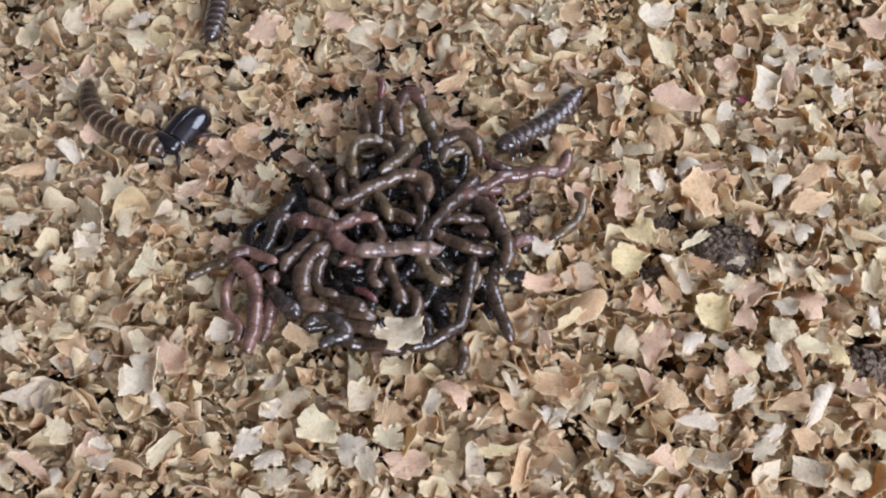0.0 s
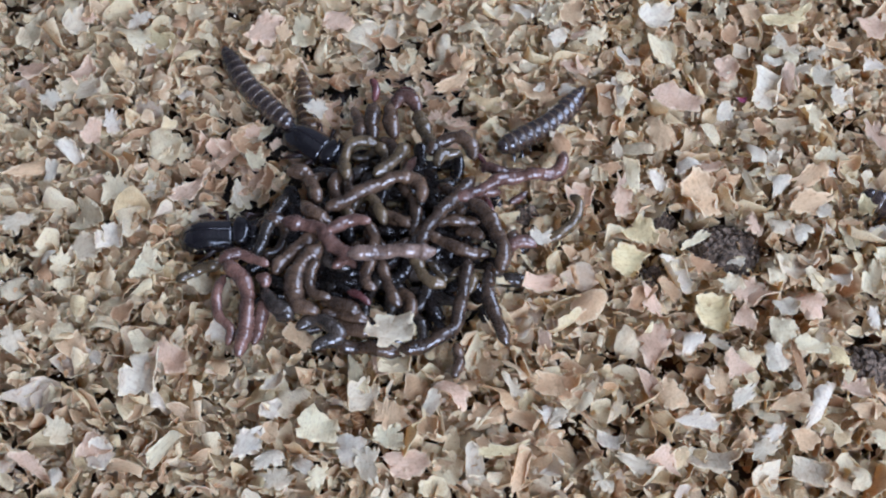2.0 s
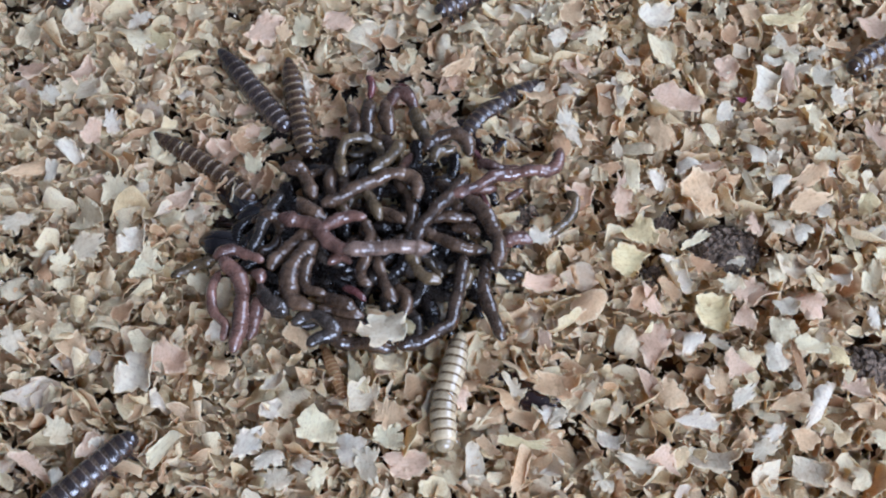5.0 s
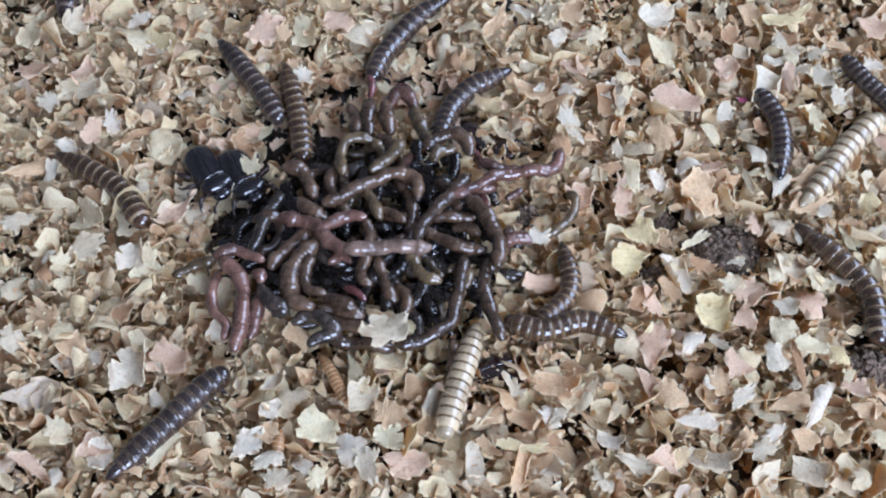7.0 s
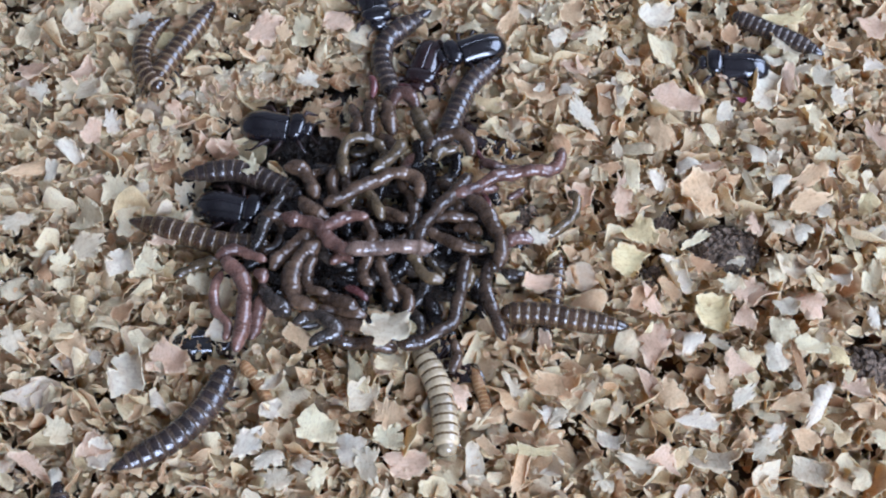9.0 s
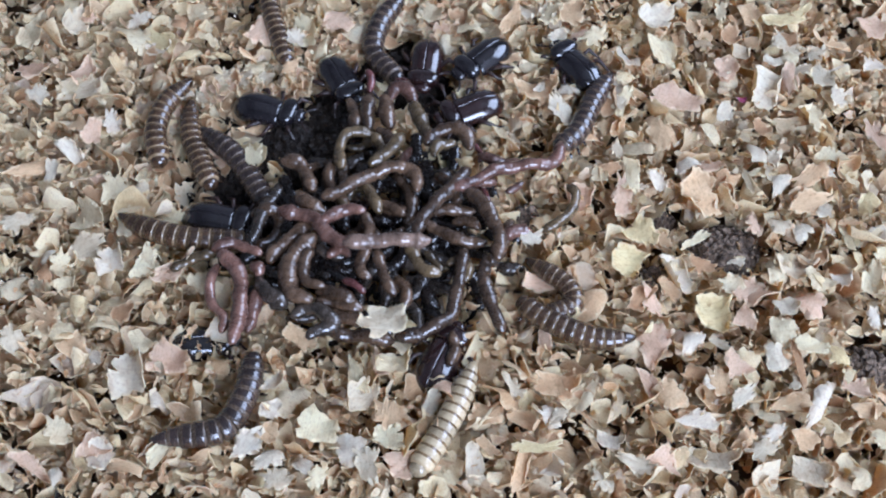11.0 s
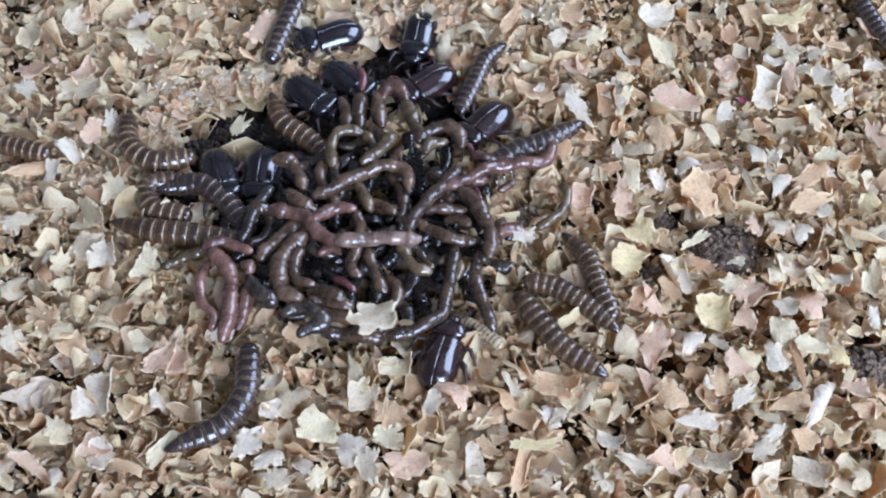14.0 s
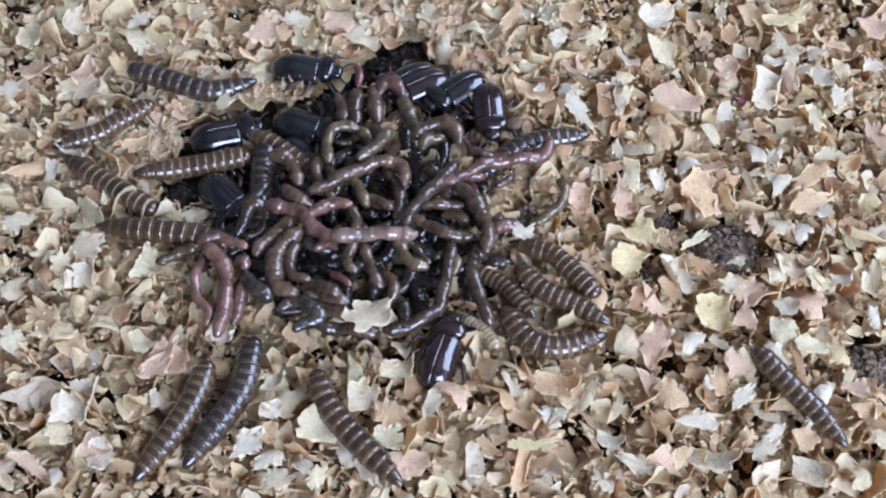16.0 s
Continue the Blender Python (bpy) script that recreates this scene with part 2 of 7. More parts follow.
def build_room():
    x0, x1, y0, y1, z0, z1, th = -0.85, EAST_X, WALL_Y, 1.0, -0.76, 1.05, 0.1

    def slab(name, *b):
        tagged(part(name, box(bmesh.new(), *b), M_WALL, smooth=False), "plain grey painted room surface", "wall", kind="structure")
    slab("wall_west", x0 - th, y0 - th, z0, x0, y1 + th, z1)
    a, b, c, d = EAST_Y - EAST_W / 2, EAST_Y + EAST_W / 2, EAST_Z - EAST_H / 2, EAST_Z + EAST_H / 2
    bm = bmesh.new()
    box(bm, x1, y0 - th, z0, x1 + th, a, z1)
    box(bm, x1, b, z0, x1 + th, y1 + th, z1)
    box(bm, x1, a, z0, x1 + th, b, c)
    box(bm, x1, a, d, x1 + th, b, z1)
    tagged(part("wall_east", bm, M_WALL, smooth=False), "plain grey wall with a window opening", "wall", kind="structure")
    slab("wall_north", x0, y1, z0, x1, y1 + th, z1)
    a, b, c, d = WIN_X - WIN_W / 2, WIN_X + WIN_W / 2, WIN_Z - WIN_H / 2, WIN_Z + WIN_H / 2
    bm = bmesh.new()
    box(bm, x0, y0 - th, z0, a, y0, z1)
    box(bm, b, y0 - th, z0, x1, y0, z1)
    box(bm, a, y0 - th, z0, b, y0, c)
    box(bm, a, y0 - th, d, b, y0, z1)
    tagged(part("wall_south", bm, M_WALL, smooth=False), "plain grey wall with a window opening", "wall", kind="structure")
    slab("ceiling", x0 - th, y0 - th, z1, x1 + th, y1 + th, z1 + th)
    tagged(part("floor", box(bmesh.new(), x0 - th, y0 - th, z0 - th, x1 + th, y1 + th, z0), M_TABLE, smooth=False),
           "plain brown wooden room floor", "floor", kind="structure")
    table = tagged(new("table"), "plain brown wooden table under the tray", "table")
    part("tabletop", box(bmesh.new(), -0.55, -0.45, -0.046, 0.46, 0.45, -0.0185, 0.004), M_TABLE, table, smooth=False)
    for sx in (-0.5, 0.41):
        for sy in (-0.35, 0.4):
            part("leg", box(bmesh.new(), sx - 0.03, sy - 0.03, z0, sx + 0.03, sy + 0.03, -0.046, 0.003), M_TABLE, table, smooth=False)
    tray = tagged(new("tray"), "shallow grey plastic tray holding wood shavings", "tray")
    part("base", box(bmesh.new(), -0.154, -0.114, -0.0184, 0.154, 0.136, -0.0155), M_TRAY, tray, smooth=False)
    for b in ((-0.154, -0.114, -0.0155, -0.151, 0.136, 0.008), (0.151, -0.114, -0.0155, 0.154, 0.136, 0.008),
              (-0.151, -0.114, -0.0155, 0.151, -0.111, 0.008), (-0.151, 0.133, -0.0155, 0.151, 0.136, 0.008)):
        part("side", box(bmesh.new(), *b), M_TRAY, tray, smooth=False)


build_room()

# ---- bedding: wood shavings ----
N_RIM, N_MID, N_FAR = 20, 9, 7


def eased(a, times):
    for _ in range(times):
        a = (np.roll(a, 1, 0) + 2 * a + np.roll(a, -1, 0)) / 4
    return a


def flake_shape(rng, n=N_RIM, jag=0.075, star=0.0, sliver=0.2):
    """One thin buckled shaving of unit half-size, an angular scrap with torn edges: vertices (top, bottom), flat coordinates."""
    kind = rng.random()
    asp = rng.uniform(0.2, 0.4) if kind < sliver else rng.uniform(0.55, 1.0)
    m = int(rng.integers(4, 8))
    a = 2 * np.pi * (np.arange(m) + rng.uniform(-0.36, 0.36, m)) / m
    far = rng.uniform(0.68, 1.2, m)
    if kind > 0.45:
        far[0] *= 0.58
    corner = np.stack([np.cos(a) * far, np.sin(a) * far], 1)
    w = (np.arange(n) + rng.uniform(-0.4, 0.4, n)) / n * m % m
    e = w.astype(int) % m
    line = corner[e] + (corner[(e + 1) % m] - corner[e]) * (w - e)[:, None]
    line = eased(line, 0 if n < 15 else 1 if n < 30 else 2)
    ang = np.arctan2(line[:, 1], line[:, 0])
    torn = rng.choice([0.6, 1.1, 2.0], m, p=[0.3, 0.45, 0.25])[e]
    out = 1 + torn * (1.3 * eased(rng.normal(0, jag, n), 1) + (1.1 if n > 30 else 0.5) * rng.normal(0, jag, n)) + star * np.cos(5 * ang + 0.4)
    for _ in range(int(rng.integers(0, 4)) if n > 8 else 0):
        bite = np.abs((ang - rng.uniform(0, 6.283) + np.pi) % (2 * np.pi) - np.pi)
        out = out * (1 - rng.uniform(0.15, 0.5) * np.exp(-(bite / rng.uniform(0.12, 0.3)) ** 2))
    rim = line * np.clip(out, 0.42, 1.5)[:, None] * (1.0, asp)
    soft = eased(rim, 3)
    rings = [soft * 0.4, (0.6 * soft + 0.4 * rim) * 0.78, rim] if n > 15 else [soft * 0.6, rim]
    flat = np.vstack([[[0, 0]]] + rings)
    k = rng.choice([0.4, 0.8, 1.3, 1.9, 2.6], p=[0.17, 0.23, 0.26, 0.2, 0.14])
    turn = rng.uniform(0, np.pi)
    c, s = math.cos(turn), math.sin(turn)
    u, v = flat[:, 0] * c + flat[:, 1] * s, -flat[:, 0] * s + flat[:, 1] * c
    R = 1 / k
    x, z = R * np.sin(u / R), R * (1 - np.cos(u / R))
    z = z + rng.uniform(-0.1, 0.35) * v * v + 0.25 * rng.normal() * u * v
    z = z + rng.uniform(0.04, 0.17) * np.sin(3.4 * u + rng.uniform(0, 6.28)) * np.cos(2.8 * v + rng.uniform(0, 6.28))
    z[-n:] += eased(rng.normal(0, 0.17, n), 1)
    top = np.stack([x, v, z], 1)
    top -= top.mean(0)
    nrm = np.stack([-np.sin(u / R), 0 * u, np.cos(u / R)], 1)
    return np.vstack([top + nrm * 0.014, top - nrm * 0.014]), np.vstack([flat, flat])


def flake_faces(n=N_RIM):
    r = 3 if n > 15 else 2
    m = 1 + r * n
    f = []
    for i in range(n):
        j = (i + 1) % n
        f += [(0, 1 + i, 1 + j), (m, m + 1 + j, m + 1 + i)]
        for q in range(r - 1):
            a, b = 1 + q * n, 1 + (q + 1) * n
            f += [(a + i, b + i, b + j, a + j), (m + a + j, m + b + j, m + b + i, m + a + i)]
        b = 1 + (r - 1) * n
        f += [(b + i, m + b + i, m + b + j, b + j)]
    return f


def sheet_mesh(name, verts, flats, faces, mat):
    """verts (N, m, 3) of N like pieces with the same faces, joined into one mesh with a UV map."""
    N, m, _ = verts.shape
    loops1 = np.concatenate([np.array(f) for f in faces])
    tot1 = np.array([len(f) for f in faces])
    loops = (loops1[None] + (np.arange(N) * m)[:, None]).ravel()
    tot = np.tile(tot1, N)
    start = np.concatenate([[0], np.cumsum(tot)[:-1]])
    me = bpy.data.meshes.new(name)
    me.vertices.add(N * m)
    me.vertices.foreach_set("co", verts.astype(np.float32).ravel())
    me.loops.add(len(loops))
    me.loops.foreach_set("vertex_index", loops.astype(np.int32))
    me.polygons.add(len(tot))
    me.polygons.foreach_set("loop_start", start.astype(np.int32))
    uv = me.uv_layers.new(name="UVMap")
    uv.data.foreach_set("uv", flats.reshape(-1, 2)[loops].astype(np.float32).ravel())
    half = m // 2
    rings = 3 if (half - 1) % 3 == 0 and half > 40 else 2
    out1 = np.concatenate([[0.0], np.repeat(np.arange(1, rings + 1) / rings, (half - 1) // rings)])
    out1 = np.tile(np.concatenate([out1, out1]), N)
    edge = me.uv_layers.new(name="Rim")
    edge.data.foreach_set("uv", np.stack([out1, out1], 1)[loops].astype(np.float32).ravel())
    me.update(calc_edges=True)
    me.materials.append(mat)
    me.shade_smooth()
    me.set_sharp_from_angle(angle=radians(50))
    return me


def turns(yaw, tilt, way, flip):
    """Rotation matrices: spin by yaw, then tilt about the horizontal axis 'way'; flip turns the curl over."""
    n = len(yaw)
    cy, sy = np.cos(yaw), np.sin(yaw)
    rz = np.zeros((n, 3, 3))
    rz[:, 0, 0], rz[:, 0, 1], rz[:, 1, 0], rz[:, 1, 1], rz[:, 2, 2] = cy, -sy, sy, cy, 1
    ax = np.stack([np.cos(way), np.sin(way), 0 * way], 1)
    K = np.zeros((n, 3, 3))
    K[:, 0, 2], K[:, 1, 2], K[:, 2, 0], K[:, 2, 1] = ax[:, 1], -ax[:, 0], -ax[:, 1], ax[:, 0]
    t = tilt + np.where(flip, np.pi, 0)
    rt = np.eye(3)[None] + np.sin(t)[:, None, None] * K + (1 - np.cos(t))[:, None, None] * (K @ K)
    return rt @ rz


RNG = np.random.default_rng(11)
NEAR_SHAPES = [flake_shape(RNG, N_RIM, 0.09, 0, 0.3) for _ in range(120)]
MID_SHAPES = [flake_shape(RNG, N_MID, 0.1) for _ in range(60)]
FAR_SHAPES = [flake_shape(RNG, N_FAR, 0.1, 0, 0.4) for _ in range(40)]
CRUMB_SHAPES = [flake_shape(RNG, 5, 0.12, 0, 0.5) for _ in range(40)]
# bare patches: soil crumbs and holes show there (x, y, radius in mm)
BARE = [(48.0, 1.3, 6.6), (68.2, -21.3, 4.6), (26.2, -33.5, 3.0), (38.2, 7.2, 3.2), (35.2, -3.8, 2.6), (14.8, 8.4, 2.6), (19.5, -36.3, 2.2)]


def scatter(shapes, n, x0, x1, y0, y1, z0, z1, size, hole=None):
    shape_v, shape_f = np.array([q[0] for q in shapes]), np.array([q[1] for q in shapes])
    xs, ys = RNG.uniform(x0, x1, n), RNG.uniform(y0, y1, n)
    z = RNG.uniform(z0, z1, n)
    keep = np.ones(n, bool)
    if hole:
        keep &= ~((xs > hole[0]) & (xs < hole[1]) & (ys > hole[2]) & (ys < hole[3]))
    for bx, by, br in BARE:
        keep &= ~((np.hypot(xs - bx, (ys - by)) < br) & (z > -4.6) & (RNG.random(n) < (0.7 if size < 1 else 1.0)))
    for bx, by, br, _, _ in DUG:
        keep &= ~((np.hypot(xs - bx, (ys - by) * 0.9) < br * RNG.uniform(0.7, 1.05, n)) & (z > -4.4))
    xs, ys, z = xs[keep], ys[keep], z[keep]
    n = len(xs)
    z += np.array([ground(a, b) for a, b in zip(xs, ys)])
    s = size * np.clip(np.exp(RNG.normal(-0.03, 0.52, n)), 0.4, 2.3)
    tilt = np.abs(RNG.normal(0, radians(44), n))
    stand = RNG.random(n) < 0.46
    tilt = np.where(stand, RNG.uniform(radians(50), radians(95), n), tilt)
    R = turns(RNG.uniform(0, 6.283, n), tilt, RNG.uniform(0, 6.283, n), RNG.random(n) < 0.5)
    idx = RNG.integers(0, len(shapes), n)
    v = np.einsum("nij,nkj->nki", R, shape_v[idx] * s[:, None, None]) + np.stack([xs, ys, z], 1)[:, None]
    uv = shape_f[idx] * s[:, None, None] + RNG.uniform(0, 500, (n, 1, 2))
    return v * MM, uv


def build_bedding():
    bed = tagged(new("bedding_ground"), "loose layer of pale pine wood shavings", "bedding", kind="structure")
    # added sheet under the flakes, coloured as the shade in their gaps
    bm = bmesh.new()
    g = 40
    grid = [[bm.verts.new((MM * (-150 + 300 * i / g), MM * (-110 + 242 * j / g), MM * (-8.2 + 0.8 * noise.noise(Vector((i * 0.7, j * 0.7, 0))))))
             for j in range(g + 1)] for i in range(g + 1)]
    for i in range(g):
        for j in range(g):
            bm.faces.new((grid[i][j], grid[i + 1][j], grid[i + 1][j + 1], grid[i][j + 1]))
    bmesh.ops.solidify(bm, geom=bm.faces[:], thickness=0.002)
    part("gap_shade_sheet", bm, M_GAP_SHADE, bed, "dark sheet under the shavings, with the shade of their gaps in its colour")
    view = (-102, 102, -58, 74)
    for shapes, n, count, area, z0, z1, size, hole in ((NEAR_SHAPES, N_RIM, 5900, view, -2.8, 1.0, 2.1, None), (FAR_SHAPES, N_FAR, 8200, view, -1.6, 0.9, 0.85, None), (CRUMB_SHAPES, 5, 9000, view, -1.4, 1.4, 0.45, None), (MID_SHAPES, N_MID, 7400, view, -4.6, -1.7, 2.5, None),
                                                       (FAR_SHAPES, N_FAR, 3200, (-148, 148, -108, 130), -5.2, 0.0, 3.0, view)):
        v, u = scatter(shapes, count, *area, z0, z1, size, hole)
        ob = new("shavings", sheet_mesh("shavings", v, u, flake_faces(n), M_BED))
        ob.parent = bed
        tagged(ob, "countless curled cream and tan pine shavings", kind="stuff")
    return bed


BED = build_bedding()
SINGLE = {}
SINGLE_RNG = np.random.default_rng(5)


def flake_mesh(tone, n):
    """Sixteen larger torn shapes in each tone, shared between the flakes."""
    if not SINGLE:
        SINGLE["shapes"] = [flake_shape(SINGLE_RNG, 44, 0.048, 0, 0) for _ in range(16)] + [flake_shape(SINGLE_RNG, 44, 0.068, 0, 0) for _ in range(6)] + [flake_shape(SINGLE_RNG, 44, 0.03, 0.2, 0)]
    if (tone, n) not in SINGLE:
        v, f = SINGLE["shapes"][n]
        v = v / np.abs(v[:, :2]).max(0).mean()
        v[:, :2] /= np.abs(v[:, :2]).max(0)
        SINGLE[tone, n] = sheet_mesh("wood_flake", v[None], f[None] * 2.4 + 40 * n, flake_faces(44), M_FLAKE[tone])
    return SINGLE[tone, n]


def flake_pose(x, y, z, spin, tilt, way):
    m = Matrix.Rotation(tilt, 4, Vector((math.cos(way), math.sin(way), 0))) @ Matrix.Rotation(radians(spin), 4, "Z")
    return Matrix.Translation(Vector((x, y, z)) * MM) @ m


def flake(tone, x, y, w, h, spin, parent=BED, shape=None):
    """One flake that can be told apart, of w by h mm, lying on top of the bedding."""
    ob = new("wood_flake", flake_mesh(tone, shape or (random.randrange(16) if parent else random.randrange(16, 22))))
    ob.scale = (w / 2 * MM, h / 2 * MM, min(w, h) * (0.44 if parent else 0.34) * MM)
    tilt, way = radians(random.choice([8, 14, 20, 28, 38]) * random.uniform(0.5, 1.2)), random.uniform(0, 6.28)
    if random.random() < 0.3:
        tilt += math.pi
    m = flake_pose(x, y, ground(x, y) + random.uniform(1.4, 2.4), spin, tilt, way)
    ob.rotation_mode = "QUATERNION"
    ob.location, ob.rotation_quaternion = m.translation, m.to_quaternion()
    ob.parent = parent
    return ob


DRIFTERS = []


def drifting(tone, w, h, z):
    """A flake that the animals push about."""
    ob = flake(tone, 0, 0, w, h, 0, None, 22 if tone == "grey" else None)
    words = {"white": "torn whitish wood flake lying on the shavings", "grey": "torn pale grey-cream wood flake resting on the worms",
             "yellow": "pale yellow wood splinter on the shavings", "tan": "tan curled wood flake beside the worms",
             "cream": "cream-coloured torn wood flake near the worms", "pink": "pinkish-tan torn wood flake on the shavings"}
    tagged(ob, words[tone], "wood flake", "loose flakes")
    DRIFTERS.append((ob, z, random.uniform(4, 16), random.uniform(0, 6.28), []))
    return DRIFTERS[-1]


def drift(d, t, x, y, spin):
    d[4].append((t, x, y, spin))


PUSHED = []


def pushed_flakes():
    """Flakes that cover the places the animals dig up, until they are shoved outwards."""
    for bx, by, br, t0, t1 in DUG:
        for _ in range(int(0.55 * br * br)):
            a, q = random.uniform(0, 6.283), math.sqrt(random.random()) * br
            x, y = bx + q * math.cos(a), by + q * math.sin(a)
            w = random.uniform(3.8, 6.4)
            ob = flake(random.choice(["cream", "tan", "pink", "grey", "tan", "brown"]), x, y, w, w * random.uniform(0.55, 1.0), 0, None)
            tagged(ob, "pale torn wood flake shoved about beside the heap", "wood flake", "loose flakes")
            out = Vector((x + 12, y - 4)).normalized()
            far = Vector((bx, by)) + out * random.uniform(br * 1.15, br * 1.15 + 7) + Vector((random.uniform(-5, 5), random.uniform(-5, 5)))
            while any(math.hypot(far.x - a0, far.y - b0) < r0 * 1.1 for a0, b0, r0, _, _ in DUG):
                far += out * 1.5
            PUSHED.append((ob, (x, y, random.uniform(-1.8, 1.0)), (far.x, far.y, random.uniform(-0.6, 0.8)), t0 + random.uniform(0, 0.5) * (t1 - t0), t1,
                           random.uniform(0, 360), radians(random.uniform(5, 40)), random.uniform(0, 6.28)))


pushed_flakes()

# ---- soil crumbs, and near-black sheets for shade ----


def clod(x, y, r, z=-1.0, drop=4.5, mat=M_SOIL, words="crumbly dark grey-brown clump of soil among shavings"):
    """A clump of dark soil, also a shade-coloured sheet: a rough lumpy mound with a few loose crumbs."""
    bm = bmesh.new()
    g = 44
    grid = []
    for i in range(g + 1):
        row = []
        for j in range(g + 1):
            a, b = (2 * i / g - 1) * r * 1.15, (2 * j / g - 1) * r * 1.0
            d = math.hypot(a / 1.15, b) / r
            q = Vector((x + a, y + b, 0))
            h = z - drop * d ** 2.5 + 1.1 * noise.noise(q * 0.55) + 0.9 * abs(noise.noise(q * 1.3)) + 0.6 * noise.noise(q * 3.1) + 0.25 * noise.noise(q * 7.0)
            row.append(bm.verts.new(Vector((q.x + 0.3 * noise.noise(q * 2.7 + Vector((9, 0, 0))), q.y + 0.3 * noise.noise(q * 2.7 + Vector((0, 9, 0))), max(h, -7.6))) * MM))
        grid.append(row)
    for i in range(g):
        for j in range(g):
            bm.faces.new((grid[i][j], grid[i + 1][j], grid[i + 1][j + 1], grid[i][j + 1]))
    for k in range(min(240, int(7 * r * r))):
        a, q = random.uniform(0, 6.283), math.sqrt(random.random()) * r
        s = random.choice([0.16, 0.26, 0.38, 0.55]) * random.uniform(0.8, 1.3)
        hgt = z + 0.4 - drop * (q / r) ** 2.5 + random.uniform(-0.2, 0.5)
        b = bmesh.ops.create_icosphere(bm, subdivisions=1, radius=s * MM,
                                       matrix=Matrix.Translation(Vector((x + q * math.cos(a), y + 0.85 * q * math.sin(a), hgt)) * MM))
        for v in b["verts"]:
            v.co += Vector((random.uniform(-1, 1), random.uniform(-1, 1), random.uniform(-1, 1))) * (0.5 * s * MM)
    tagged(part("soil_clod", bm, mat, smooth=False), words, "soil", "soil clumps")


for bx, by, br, _, _ in DUG:
    clod(bx, by, br * 0.95, -3.6, 3.4, M_SOIL_SHADE, "soil laid bare beside the heap, near-black for the shade there")
# added sheet whose colour blackens the gaps between the worms
clod(-13.9, 4.7, 20.0, -3.4, 2.5, M_SOIL_SHADE, "near-black sheet under the heap of worms, painting the shade in its gaps")
clod(47.8, 0.8, 7.0, -0.3)
clod(67.8, -21.8, 5.4, -0.2)
clod(35.0, -4.4, 2.7, -0.6)
clod(14.2, 8.0, 2.8, -0.8)
clod(38.6, 7.7, 2.6, -2.4)

# ---- worms ----


def worm(kind, diameter, *pts):
    """A wet dead earthworm through the points (mm), with swollen rings and tapering ends."""
    _, length = spline(pts, 12)
    p, length = spline(pts, int(max(12, length / 0.28)))
    n = len(p)
    s = np.linspace(0, length, n)
    ph = random.uniform(0, 6)
    for i in range(n):
        p[i, 2] += 0.25 * math.sin(s[i] * 0.9 + ph)
    diameter *= 1.08
    r = diameter / 2 * (1 + 0.09 * np.sin(s * 0.7 + ph) + 0.05 * np.sin(s * 2.3 + 2 * ph) + 0.014 * np.sin(s * 7.5))
    r *= 1 - 0.10 * np.exp(-(((s + ph) % 2.7) - 1.3) ** 2 / 0.06)
    end = np.minimum(s, length - s)
    r *= np.sqrt(np.clip(0.10 + end / (diameter * 0.75), 0, 1))
    base = p[n // 2].copy()
    bm = bmesh.new()
    tube(bm, [Vector(q) * MM for q in p - base], r * MM, 12, 0.94)
    for i, ring in enumerate(list(bm.verts)[k:k + 12] for k in range(0, 12 * n, 12)):
        c = Vector(p[i] - base) * MM
        for v in ring:
            v.co += (v.co - c) * (0.22 * noise.noise(v.co * 520 + Vector((ph, 0, 0))) + 0.05 * noise.noise(v.co * 1500))
    ob = part("earthworm", bm, WORM_SKIN[kind])
    ob.location = Vector(base) * MM
    words = {"brown": "wet brown dead earthworm coiled in the heap", "olive": "wet olive-brown dead earthworm in the heap",
             "pink": "wet reddish-pink dead earthworm in the heap", "pale": "wet pale pinkish-brown dead earthworm on the heap",
             "grey": "wet dark grey dead earthworm in the heap", "red": "small raw red torn end of an earthworm",
             "black": "wet dead earthworm deep in the heap, blackened for the shade there"}
    tagged(ob, words[kind], "worm", "heap of worms")
    WORM_LIST.append((ob, base))
    return ob


WORM_LIST = []
flake("magenta", 54.7, 31.5, 1.7, 1.8, 20)
flake("cream", 64.8, 38.9, 0.7, 16.3, 4)
flake("white", 72.8, 38.9, 0.7, 8.5, -12)
flake("cream", 6.6, -31.9, 0.5, 6.6, 50)
flake("tan", -50.3, -3.8, 0.5, 9.0, 60)
flake("white", 43.1, 22.5, 0.5, 9.0, -35)
flake("white", 16.5, 53.0, 6.9, 7.5, 10)
flake("cream", 20.8, 52.3, 5.2, 7.5, 0)
flake("cream", 28.6, 46.4, 6.8, 7.3, 0)
flake("pink", 24.4, 39.3, 6.7, 4.5, -30)
flake("tan", 17.3, 33.8, 8.2, 8.2, 20)
flake("brown", 29.6, 31.0, 3.8, 8.1, 0)
flake("white", 34.1, 42.1, 6.1, 7.4, 0)
flake("cream", 32.6, 30.4, 4.1, 9.4, -10)
flake("white", 41.0, 51.8, 7.6, 6.9, -25)
flake("cream", 41.3, 42.8, 4.7, 8.6, 20)
flake("pink", 42.6, 31.7, 10.7, 6.2, -12)
flake("cream", 53.8, 53.8, 3.7, 6.7, 0)
flake("tan", 58.5, 52.3, 4.8, 7.5, 0)
flake("yellow", 66.0, 51.5, 12.8, 5.1, 35)
flake("brown", 54.4, 46.4, 5.0, 6.7, 0)
flake("grey", 64.4, 45.0, 8.1, 7.3, 10)
flake("pink", 52.3, 38.6, 5.1, 7.0, 0)
flake("white", 58.9, 33.8, 5.5, 11.0, -15)
flake("pink", 64.1, 35.8, 3.7, 10.3, -20)
flake("cream", 66.3, 27.1, 5.2, 8.0, 0)
